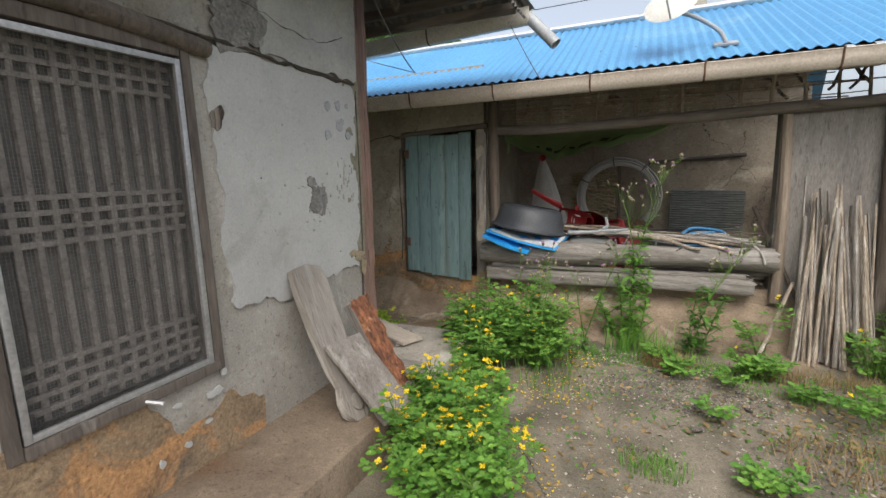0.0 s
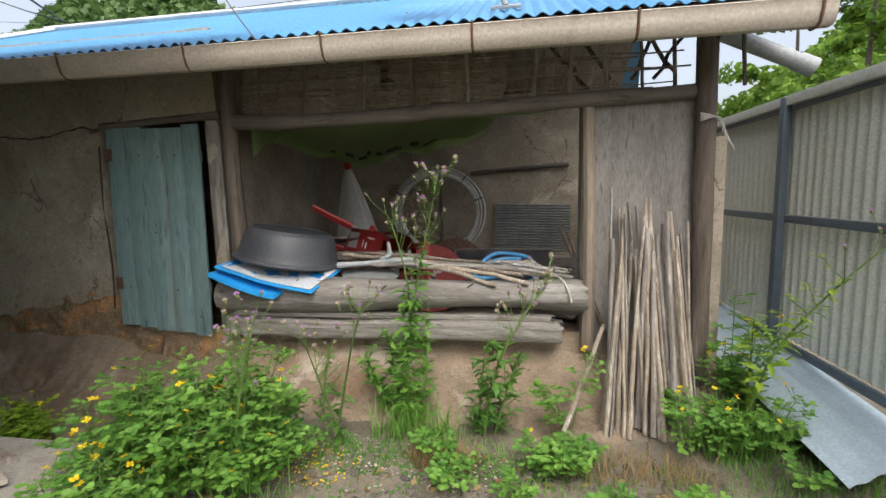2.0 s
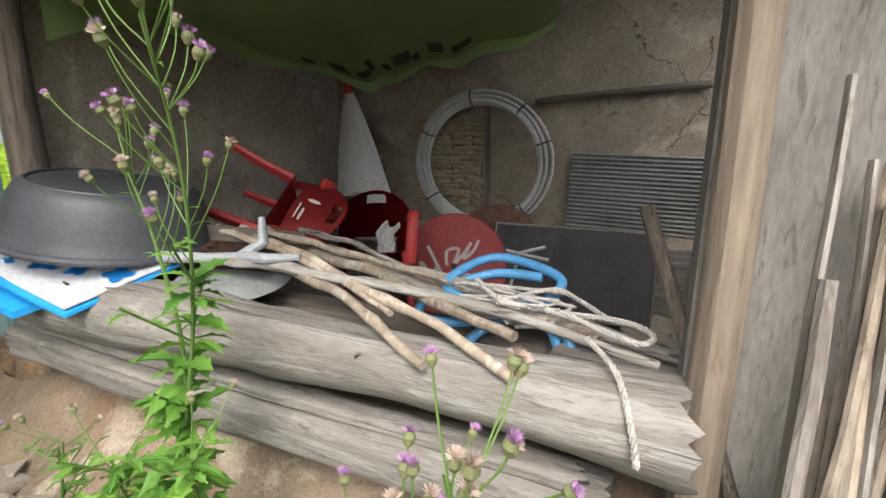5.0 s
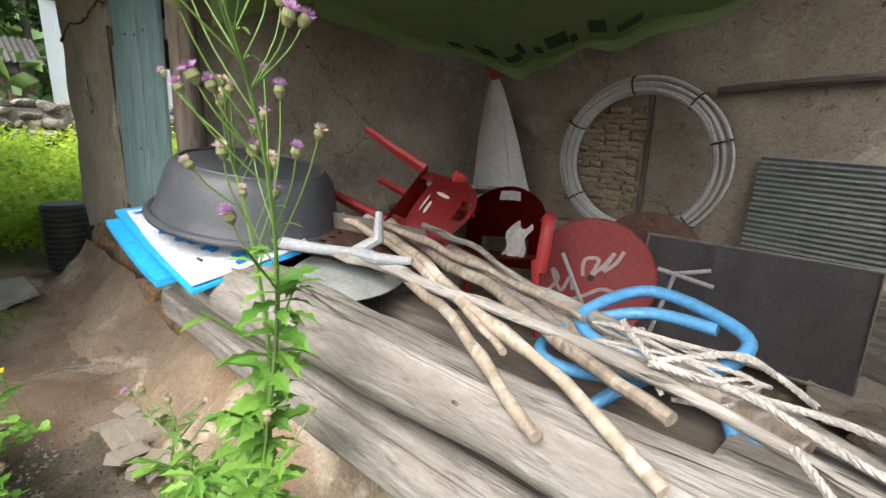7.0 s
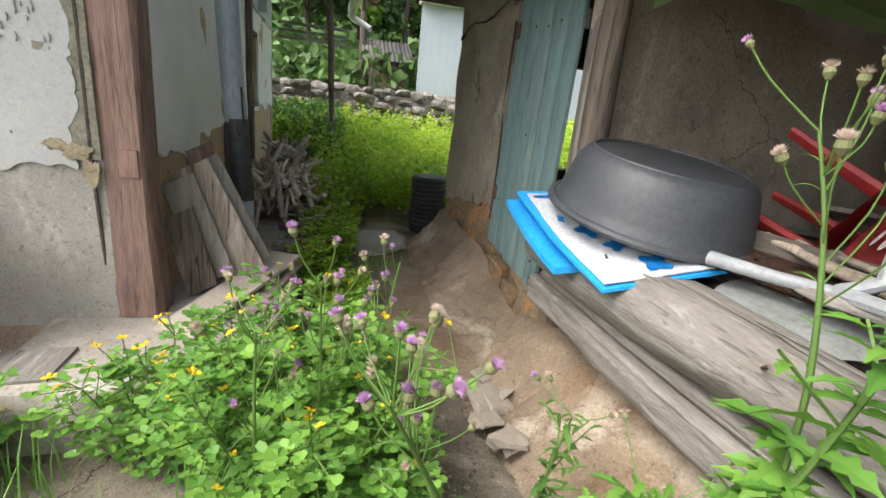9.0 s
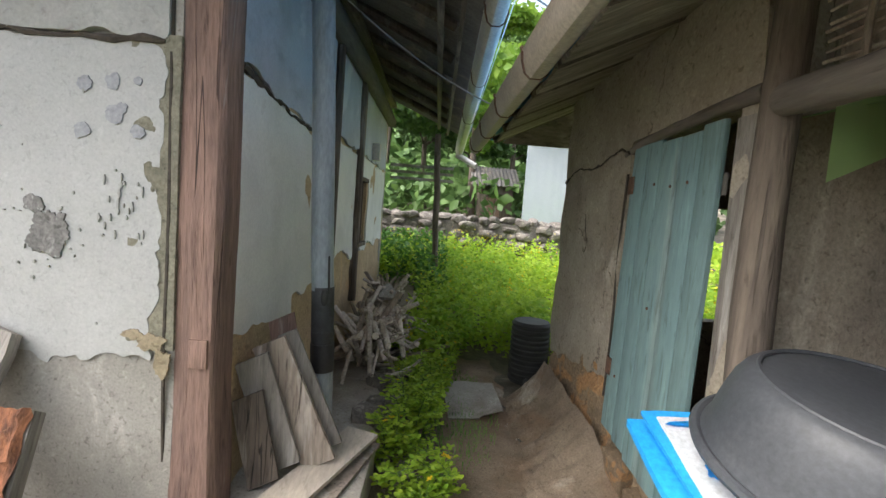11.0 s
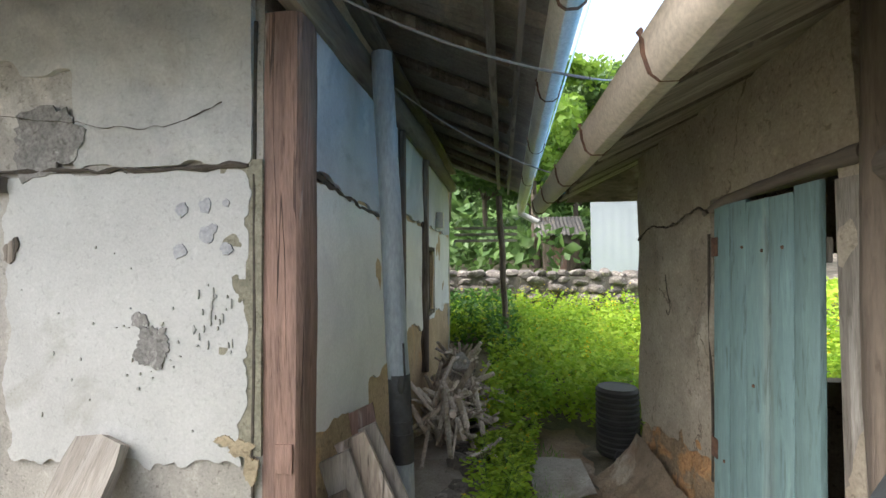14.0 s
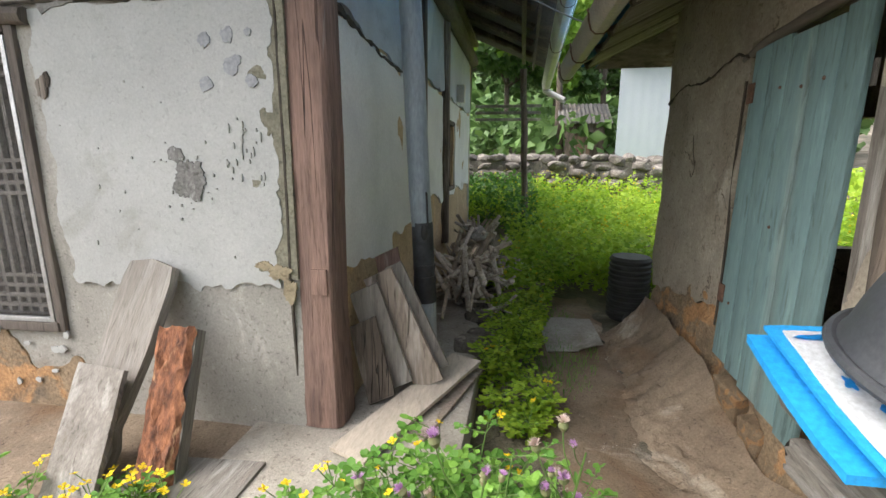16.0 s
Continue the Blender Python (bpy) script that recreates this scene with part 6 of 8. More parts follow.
solo("window_lintel", tubed([(HX + 0.02, 0.2, 2.19), (HX + 0.03, 0.9, 2.205), (HX + 0.02, 1.42, 2.17)], [0.05, 0.045, 0.04], 9, True, 0.15), M_FRAME, "crooked dark timber lintel over the window", "beam")
t = thing("window_2", (-5.42, HY, 1.2), "small dark barred window facing the alley", "window", kind="structure")
for k in range(5):
    part("bar", boxed((-0.27 + 0.13 * k, -0.05, 0.0), (-0.25 + 0.13 * k, -0.03, 0.75), 0.002), M_WOOD_DARK, t)
part("window_frame", boxed((-0.36, -0.06, 0.74), (0.36, 0.02, 0.79), 0.004), M_WOOD_DARK, t)
part("window_frame", boxed((-0.36, -0.06, -0.04), (0.36, 0.02, 0.01), 0.004), M_WOOD_DARK, t)
# added black sheet stands in for the unlit room behind the bars
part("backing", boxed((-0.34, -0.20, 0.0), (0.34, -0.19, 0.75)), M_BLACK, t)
for x in (-3.75, -4.95):
    solo("wall_stud", tubed([(x, HY + 0.02, 0.6), (x + 0.02, HY + 0.03, 1.6), (x, HY + 0.03, 3.1)], [0.055, 0.05, 0.05], 9, True, 0.12), M_WOOD_DARK, "dark timber stud in the alley wall", "post")


def blob(y, z, ry, rz, seed, mat, name, label, n=26, tail=0.0):
    """A thin mortar patch on the east wall."""
    bm = bmesh.new()
    x = HX + 0.0165
    c = bm.verts.new((x + 0.004, y, z))
    ring, low = [], []
    for k in range(n):
        a = 2 * math.pi * k / n
        q = 1 + 0.38 * fbm(math.cos(a) * 1.3 + seed, math.sin(a) * 1.3, seed) + (0.22 * noise.noise(Vector((math.cos(a) * 6, math.sin(a) * 6, seed))) if n > 30 else 0.0)
        dy, dz = math.cos(a) * ry * q, math.sin(a) * rz * q
        ring.append(bm.verts.new((x + 0.0025, y + dy, z + dz - tail * max(0, -math.sin(a)))))
        low.append(bm.verts.new((x - 0.006, y + dy, z + dz - tail * max(0, -math.sin(a)))))
    for k in range(n):
        bm.faces.new((c, ring[k], ring[(k + 1) % n]))
        bm.faces.new((ring[k], low[k], low[(k + 1) % n], ring[(k + 1) % n]))
    return solo(name, bm, mat, label, "wall patch", kind="structure")


for k, (y, z, r) in enumerate(((2.296, 2.04, 0.028), (2.405, 2.055, 0.030), (2.50, 2.065, 0.016), (2.285, 1.86, 0.030), (2.41, 1.93, 0.036), (2.505, 1.87, 0.026), (2.44, 1.955, 0.022))):
    blob(y, z, r, r, 3.0 * k + 1.0, M_DAB, "mortar_dab", "round dab of grey mortar on the white wall")
blob(2.165, 1.45, 0.082, 0.092, 21.0, M_CEMENT_DARK, "mortar_patch", "bare grey patch where whitewash fell off", 90)
blob(2.10, 1.56, 0.04, 0.035, 33.0, M_CEMENT_DARK, "mortar_patch", "small bare grey patch on the white wall", 26)
r3 = random.Random(3)
for k in range(70):
    if k < 30:
        y, z, w, h = r3.gauss(2.44, 0.045), r3.gauss(1.60, 0.07), r3.uniform(0.002, 0.005), r3.uniform(0.006, 0.02)
    elif k < 55:
        a, q = r3.uniform(0, 6.283), 0.09 + 0.06 * abs(r3.gauss(0, 1))
        y, z, w, h = 2.165 + math.cos(a) * q, 1.45 + math.sin(a) * q, r3.uniform(0.002, 0.008), r3.uniform(0.002, 0.009)
    else:
        y, z, w, h = r3.uniform(1.5, 2.5), r3.uniform(1.0, 2.1), r3.uniform(0.002, 0.005), r3.uniform(0.003, 0.012)
    blob(y, z, w, h, k * 1.7, M_SCUFF, "scuff_mark", "small grey scuff on the white wall", 8)
blob(1.44, 1.86, 0.03, 0.05, 8.0, M_WOOD_DARK, "broken_plaster", "dark hole broken in the plaster by the window", 18)
blob(1.47, 1.90, 0.02, 0.03, 5.0, M_WOOD_DARK, "broken_plaster", "dark hole broken in the plaster by the window", 16)
blob(1.62, 2.36, 0.20, 0.16, 12.0, M_CEMENT_DARK, "mortar_patch", "grey cement repair above the window", 40)
for k, (y, z, a, c) in enumerate(((2.57, 1.03, 0.06, 0.035), (2.62, 0.95, 0.035, 0.06), (2.50, 1.06, 0.04, 0.02))):
    blob(y, z, a, c, 40 + k, M_COB, "bare_clay_patch", "broken clay edge beside the corner post", 34)
for k in range(9):
    blob(r3.uniform(0.3, 1.5), r3.uniform(0.35, 0.66), r3.uniform(0.01, 0.03), r3.uniform(0.01, 0.022), 60 + k, M_WHITE, "plaster_crumb", "crumb of white plaster left on the clay", 10)


def slab_on(name, top, foot, width, thick, material, label, category, side, group="", taper=0.0, n=8):
    """A board from foot to top whose face looks along the cross of its length and its side."""
    top, foot, side = Vector(top), Vector(foot), Vector(side).normalized()
    d = (top - foot)
    nrm = side.cross(d).normalized()
    bm = bmesh.new()
    rings = []
    for k in range(n + 1):
        s = k / n
        p = foot + d * s
        w = width * (1 - taper * s) / 2
        j = 0.004 * fbm(s * 4, width * 30)
        rings.append([bm.verts.new(p + side * (sx * w + j) + nrm * (sz * thick / 2)) for sx, sz in ((-1, -1), (1, -1), (1, 1), (-1, 1))])
    for a, b in zip(rings, rings[1:]):
        for q in range(4):
            bm.faces.new((a[q], a[(q + 1) % 4], b[(q + 1) % 4], b[q]))
    bm.faces.new(rings[0][::-1]), bm.faces.new(rings[-1])
    bmesh.ops.bevel(bm, geom=[e for e in bm.edges if e.calc_face_angle(0) > 1.0], offset=min(0.004, thick / 4), segments=1, affect="EDGES")
    return solo(name, bm, material, label, category, group)


def build_leaning_boards():
    # shaped plank with a round foot
    t = thing("shaped_plank", (0, 0, 0), "long grey hewn plank with rounded foot leaning on wall", "plank")
    bm = bmesh.new()
    out = [(-0.10, 0.30), (-0.125, 0.55), (-0.13, 0.85), (-0.115, 0.93), (0.0, 0.955), (0.115, 0.93), (0.13, 0.85), (0.125, 0.55), (0.10, 0.30), (0.085, 0.20), (0.115, 0.12), (0.105, 0.04), (0.05, 0.0), (-0.04, 0.0), (-0.09, 0.05), (-0.10, 0.13), (-0.07, 0.21)]
    for yy in (0.0, 0.05):
        f = bm.faces.new([bm.verts.new((x, yy, z)) for x, z in out])
    bm.verts.ensure_lookup_table()
    n = len(out)
    for k in range(n):
        bm.faces.new((bm.verts[k], bm.verts[(k + 1) % n], bm.verts[n + (k + 1) % n], bm.verts[n + k]))
    bmesh.ops.bevel(bm, geom=[e for e in bm.edges if e.calc_face_angle(0) > 1.2], offset=0.006, segments=2, affect="EDGES")
    part("board", bm, M_WOOD_GREY, t)
    part("round_boss", lathe(bmesh.new(), [(0.05, 0.0), (0.05, 0.012), (0.035, 0.018), (0.012, 0.016)], 20, pose(0.01, -0.001, 0.10, 90, 0, 0)), M_WOOD_GREY, t)
    t.matrix_basis = axes((-1.28, 1.86, 0.225), (-0.44, 0.10, 0.90), (-0.95, 0.02, -0.45))
    # rotten slab: rough red broken face
    bm = bmesh.new()
    nu, nv = 9, 22
    g = [[bm.verts.new((-0.09 + 0.18 * i / nu + 0.012 * fbm(j * 0.5, i), -0.02 - 0.035 * abs(fbm(i * 0.7, j * 0.35, 2.0)) - 0.02 * (0 < i < nu), 0.64 * j / nv + 0.02 * fbm(i * 0.8, 3.0))) for j in range(nv + 1)] for i in range(nu + 1)]
    for i in range(nu):
        for j in range(nv):
            bm.faces.new((g[i][j], g[i + 1][j], g[i + 1][j + 1], g[i][j + 1]))
    t = thing("rotten_slab", (0, 0, 0), "slab of crumbling rust-red rotten wood leaning on the wall", "slab")
    part("rotten_face", bm, M_WOOD_ROT, t, "crumbly rust-red rotten wood")
    part("back", boxed((-0.09, -0.022, 0.0), (0.09, 0.04, 0.63), 0.006, wobble=0.006), M_WOOD_GREY, t)
    t.matrix_basis = axes((-1.26, 2.25, 0.24), (-0.42, -0.06, 0.88), (-0.92, 0.05, -0.42))
    slab_on("short_board", (-1.42, 1.90, 0.66), (-1.10, 1.98, 0.22), 0.27, 0.022, M_WOOD_GREY, "pale grey short board leaning on the long plank", "board", (0.15, 1, 0))
    slab_on("flat_board", (-1.32, 2.62, 0.262), (-1.28, 2.10, 0.262), 0.24, 0.025, M_WOOD_GREYX, "pale board lying on the cement ledge", "board", (1, 0, 0))
    g = "boards by the corner post"
    lean = (0, 0.894, 0.447)
    slab_on("leaning_board", (-2.06, 2.86, 0.88), (-2.08, 3.035, 0.335), 0.17, 0.022, M_WOOD_GREY, "grey weathered board leaning by the post", "board", lean, g)
    slab_on("leaning_board", (-2.11, 2.92, 0.95), (-2.13, 3.195, 0.335), 0.17, 0.022, M_BOARD, "brown-grey split board leaning by the post", "board", lean, g)
    slab_on("leaning_board", (-2.18, 2.985, 0.985), (-2.2, 3.245, 0.4), 0.10, 0.02, M_WOOD_GREY, "grey board with a broken edge leaning by the post", "board", lean, g)
    slab_on("leaning_board", (-2.02, 2.86, 0.71), (-2, 2.965, 0.29), 0.16, 0.015, M_WOOD_DARK, "dark thin board leaning by the post", "board", lean, g)
    slab_on("leaning_board", (-2.34, 2.90, 1.02), (-2.36, 3.02, 0.40), 0.15, 0.015, M_WOOD_RED, "reddish board standing against the clay wall", "board", lean, g)
    slab_on("step_board", (-2.47, 3.36, 0.345), (-1.52, 2.95, 0.285), 0.20, 0.02, M_BOARD_PALE, "pale flat board lying on the step", "board", (0.4, 0.92, 0), g)
    slab_on("step_board", (-2.50, 3.36, 0.275), (-1.72, 3.14, 0.262), 0.22, 0.016, M_BOARD, "second flat board under the pale one", "board", (0.3, 0.95, 0), g)
    slab_on("step_board", (-1.98, 3.10, 0.285), (-1.62, 2.90, 0.275), 0.06, 0.04, M_WOOD_GREYX, "short squared offcut on the step", "board", (0.4, 0.9, 0), g)


build_leaning_boards()


def build_stove_pipe():
    t = thing("stove_pipe", (0, 0, 0), "grey-blue plastic flue pipe with black tape and a burnt hole", "pipe")
    p = [(-2.46, 3.115, 0.30), (-2.46, 3.105, 0.70), (-2.46, 3.095, 0.96), (-2.47, 3.07, 1.35), (-2.48, 3.03, 2.2), (-2.49, 2.98, 3.02)]
    part("lower_pipe", tubed(p[:2], 0.064, 24), M_PVC, t)
    part("tape", tubed([p[1], (-2.46, 3.102, 0.80), (-2.46, 3.10, 0.86)], 0.067, 24), M_TAPE, t, "black tape wrap")
    part("tape", tubed([(-2.46, 3.099, 0.90), (-2.46, 3.098, 0.93)], 0.066, 24), M_TAPE, t, "black tape wrap")
    part("sooty_pipe", tubed([(-2.46, 3.101, 0.84), p[2], (-2.465, 3.085, 1.18)], 0.063, 24), M_SOOT, t, "soot-blackened pipe")
    part("upper_pipe", tubed([(-2.464, 3.085, 1.16), p[3], p[4], p[5]], 0.062, 24), M_PVC, t)
    bm = bmesh.new()
    bmesh.ops.create_uvsphere(bm, u_segments=12, v_segments=8, radius=1.0, matrix=Matrix.LocRotScale((-2.405, 3.11, 1.13), None, (0.012, 0.022, 0.05)))
    part("burnt_hole", bm, M_BLACK, t, "burnt hole")
    part("seam", tubed([(-2.415, 3.13, 1.15), (-2.42, 3.12, 1.36)], 0.006, 6), M_TAPE, t)


build_stove_pipe()


def build_woodpile():
    r4 = random.Random(8)
    bm = bmesh.new()
    for k in range(6):
        box(bm, (-3.15 - 0.5 * k, 2.82, -0.2), (-2.63 - 0.5 * k, 3.40 + 0.08 * r4.random(), 0.20 + 0.03 * r4.random()), 0.035, wobble=0.025)
    solo("house_ledge", bm, M_STEP, "rough pale cement ledge along the alley wall", "ledge", kind="structure")
    base = thing("stone_ledge", (0, 0, 0), "rough stones along the foot of the alley wall", "ledge", kind="structure")
    for k in range(26):
        ob = new("stone", STONES[k % len(STONES)])
        ob.parent = base
        ob.matrix_basis = Matrix.LocRotScale((-2.75 - 0.16 * k + r4.uniform(-0.05, 0.05), 3.36 + 0.14 * r4.random(), 0.04 + 0.13 * r4.random()), Euler((r4.random(), r4.random(), r4.random() * 6)), (0.30 + 0.14 * r4.random(), 0.26 + 0.1 * r4.random(), 0.22 + 0.1 * r4.random()))
    for k in range(170):
        s = r4.random()
        x = -3.55 - 1.8 * s
        h = (0.34 + 0.22 * s) * r4.random() ** 0.8
        y = 2.95 + 0.66 * (1 - h / 0.75) * r4.random()
        a = r4.uniform(-0.6, 0.6) + (math.pi / 2 if r4.random() < 0.35 else 0)
        ln = r4.uniform(0.16, 0.36)
        d = Vector((math.cos(a) * 0.7, math.sin(a) * 0.55, r4.uniform(-0.5, 0.9))).normalized() * ln
        c = Vector((x, y + 0.04, 0.24 + h))
        pts = [c - d, c + Vector((r4.uniform(-0.03, 0.03), 0, r4.uniform(-0.02, 0.04))), c + d]
        pts = [Vector((q.x, max(q.y, 2.86), max(q.z, 0.22))) for q in pts]
        rr = r4.uniform(0.011, 0.034)
        solo("firewood", tubed(pts, [rr, rr, rr * 0.8], 7, True, 0.25, r4.choice((0.5, 1.0, 1.0)), k), r4.choice((M_BARK, M_SPLIT, M_SPLIT, M_SPLIT)), "dry split stick of firewood in the heap", "firewood", "firewood heap by the alley wall")
    slab_on("pile_board", (-4.55, 3.28, 0.72), (-5.2, 3.10, 0.76), 0.22, 0.03, M_WOOD_GREYX, "flat board on top of the firewood", "board", (0, 1, 0))


STONES = [stone_mesh(k) for k in range(9)]
build_woodpile()
solo("eave_prop", tubed(bend((-6.9, 3.72, 0.35), (-6.55, 3.62, 2.75), 6, 0, 0.015), 0.045, 8, True, 0.15), M_WOOD_DARK, "slanting wooden prop under the far eave", "prop")
t = thing("slatted_rack", (0, 0, 0), "small slatted rack under the far eave", "rack")
for k in range(3):
    part("slat", boxed((-7.3, 2.9, 2.12 + 0.10 * k), (-7.24, 3.9, 2.16 + 0.10 * k), 0.003), M_WOOD_GREY, t)
t = thing("gutter_spout", (0, 0, 0), "short white pipe at the far gutter end", "pipe")
part("pipe", tubed([(-7.55, 3.95, 2.60), (-7.35, 4.25, 2.42)], 0.045, 12, False), M_GUTTER_W, t)
solo("meter_box", boxed((-5.98, 2.80, 2.25), (-5.86, 2.90, 2.46), 0.008), M_GUTTER_W, "small white box on the alley wall", "box")
solo("blue_film", cloth(lambda s, r: (-6.4 + 5.55 * s, 4.045 + 0.012 * r, 2.755 + 0.213 * s - 0.0 + 0.07 * (r - 0.5)), 20, 3, 0.002), M_GUTTER_B, "blue protective film on the gutter lip", "film")


def build_drum():
    t = thing("black_drum", (-4.46, 4.73, 0.0), "ribbed black plastic drum by the barn corner", "drum")
    prof = [(0.18, 0.0)]
    for k in range(12):
        z = 0.02 + 0.05 * k
        prof += [(0.185, z), (0.197, z + 0.012), (0.197, z + 0.028), (0.185, z + 0.04)]
    prof += [(0.175, 0.625), (0.05, 0.628)]
    part("body", lathe(bmesh.new(), prof, 32), M_BLACK, t)
    part("tap", tubed([(0.2, -0.05, 0.08), (0.33, -0.1, 0.07)], 0.018, 8), M_BLACK, t)


build_drum()
solo("alley_sheet", panel((-4.12, 3.86, 0.06), (1, 0.06, -0.03), (0, 1, 0.08), 0.72, 0.46, 0.014, 0.03, 0.012, lambda a, b: a + 0.5 * b < 0.82 + 0.05 * fbm(a * 5, b * 5) and a - 0.3 * b > -0.06), M_CEMENT, "flat broken cement sheet lying in the alley", "sheet")
t = thing("alley_cable", (0, 0, 0), "grey cables slung between the two eaves", "cable")
part("cable", tubed(bend((-1.78, 2.86, 3.02), (-2.0, 4.06, 2.62), 16, 0.06), 0.006, 6), M_CABLE, t)
part("cable", tubed(bend((-2.0, 4.06, 2.62), (-6.0, 5.5, 4.4), 8, 0.1), 0.005, 5), M_CABLE, t)
part("cable", tubed(bend((-2.6, 2.92, 2.95), (-3.2, 4.10, 2.40), 16, 0.08), 0.005, 6), M_CABLE, t)
t = thing("yard_wire", (0, 0, 0), "thin wire running down from the house eave", "wire")
part("wire", tubed(bend((-1.0, 3.9, 2.9), (-0.72, 4.2, 2.35), 6, 0.02), 0.004, 5), M_CABLE, t)


def build_far_pole():
    t = thing("utility_pole", (1.05, 12.2, 0.0), "concrete utility pole with steel crossarm beyond the barn", "utility pole")
    part("shaft", tubed([(0, 0, 0), (0, 0, 8.2)], [0.18, 0.12], 14), M_CEMENT, t)
    for z in (5.75, 6.3):
        part("crossarm", boxed((-0.1, -0.05, z), (0.75, 0.05, z + 0.07), 0.004), M_STEEL_BLUE, t)
    for x in (0.2, 0.42, 0.66):
        part("insulator", lathe(bmesh.new(), [(0.03, 5.82), (0.05, 5.86), (0.03, 5.9), (0.05, 5.94), (0.02, 5.97)], 10, pose(x, 0, 0)), M_WHITEBLD, t)
    w = thing("power_line", (0, 0, 0), "sagging black power lines above the barn", "power line")
    for k in range(2):
        part("wire", tubed(bend((1.0, 12.2, 5.9 + 0.4 * k), (-38, 30, 13.5 + k), 16, 0.6), 0.012, 5), M_BLACK, w)
        part("wire", tubed(bend((1.7, 12.2, 5.9), (24, 26, 9.0 + k), 12, 0.4), 0.012, 5), M_BLACK, w)


build_far_pole()
t = thing("steel_sheet", (0, 0, 0), "pale blue profiled steel sheets lying along the fence", "sheet")
part("sheet", corrugated((2.30, 3.75, 0.10), (0.62, 0.35, 0.02), (0.0, 2.4, 0.16), 0.72, 2.5, 0.18, 0.016, 0.004, None, 8), M_SHEET_BLUE, t)
part("sheet", corrugated((2.36, 3.85, 0.06), (0.62, 0.30, 0.0), (0.02, 2.4, 0.13), 0.68, 2.4, 0.18, 0.016, 0.004, None, 8), M_SHEET_BLUE, t)

# ---- stone wall at the alley end ----


def build_stone_wall():
    t = thing("wall_dry_stone", (0, 0, 0), "low dry-stone wall of dark field stones", "wall", kind="structure")
    r5 = random.Random(2)
    rows = 6
    for r in range(rows):
        y = 2.2 + 0.15 * (r % 2)
        while y < 7.6:
            w = r5.uniform(0.20, 0.42)
            ob = new("stone", r5.choice(STONES))
            ob.parent = t
            z = 0.80 + 0.148 * r + r5.uniform(-0.02, 0.03)
            ob.matrix_basis = Matrix.LocRotScale((-9.25 - 0.03 * r + r5.uniform(-0.06, 0.06), y + w / 2, z), Euler((r5.uniform(-0.3, 0.3), r5.uniform(-0.3, 0.3), r5.uniform(-0.5, 0.5))), (0.34 + 0.1 * r5.random(), w * 1.12, 0.19 + 0.07 * r5.random()))
            y += w * 0.92
    part("core", boxed((-9.5, 2.2, 0.3), (-9.25, 7.6, 1.5)), M_STONE, t)


build_stone_wall()

# ---- leaves ----


def leaf_cloud(name, pts, size, material, spread=0.6, up=0.6, long=1.5, seed=0):
    """Many small folded leaves at the given places, as one mesh."""
    rng = np.random.default_rng(seed)
    pts = np.asarray(pts, dtype=float)
    n = len(pts)
    sz = size * rng.uniform(0.6, 1.35, (n, 1))
    nrm = rng.normal(0, spread, (n, 3)) + np.array([0, 0, up])
    nrm /= np.linalg.norm(nrm, axis=1, keepdims=True)
    d = rng.normal(0, 1, (n, 3))
    d -= nrm * (d * nrm).sum(1, keepdims=True)
    d /= np.linalg.norm(d, axis=1, keepdims=True)
    s = np.cross(nrm, d)
    v = np.stack([pts - d * sz * long / 2, pts + s * sz / 2 + nrm * sz * 0.16, pts + d * sz * long / 2, pts - s * sz / 2 + nrm * sz * 0.16], axis=1).reshape(-1, 3)
    i = np.arange(n)[:, None] * 4
    f = np.concatenate([i + np.array([[0, 1, 2]]), i + np.array([[0, 2, 3]])], axis=0)
    me = bpy.data.meshes.new(name)
    me.vertices.add(len(v))
    me.vertices.foreach_set("co", v.ravel())
    me.loops.add(len(f) * 3)
    me.loops.foreach_set("vertex_index", f.ravel().astype(np.int32))
    me.polygons.add(len(f))
    me.polygons.foreach_set("loop_start", np.arange(0, len(f) * 3, 3, dtype=np.int32))
    me.polygons.foreach_set("loop_total", np.full(len(f), 3, dtype=np.int32))
    me.update(calc_edges=True)
    me.materials.append(material)
    return new(name, me)


def blades(name, roots, height, width, material, lean=0.35, seed=0):
    """Grass blades: three-sided slips bent outward, as one mesh."""
    rng = np.random.default_rng(seed)
    roots = np.asarray(roots, dtype=float)
    n = len(roots)
    h = height * rng.uniform(0.45, 1.2, (n, 1))
    a = rng.uniform(0, 2 * np.pi, n)
    out = np.stack([np.cos(a), np.sin(a), np.zeros(n)], 1)
    side = np.stack([-np.sin(a), np.cos(a), np.zeros(n)], 1) * width / 2
    ln = lean * rng.uniform(0.2, 1.4, (n, 1))
    mid = roots + np.array([0, 0, 1]) * h * 0.55 + out * h * ln * 0.3
    tip = roots + np.array([0, 0, 1]) * h * 0.95 + out * h * ln
    v = np.stack([roots - side, roots + side, mid + side * 0.8, mid - side * 0.8, tip], axis=1).reshape(-1, 3)
    i = np.arange(n)[:, None] * 5
    f = np.concatenate([i + np.array([[0, 1, 2]]), i + np.array([[0, 2, 3]]), i + np.array([[3, 2, 4]])], axis=0)
    me = bpy.data.meshes.new(name)
    me.from_pydata(v.tolist(), [], f.tolist())
    me.materials.append(material)
    return new(name, me)


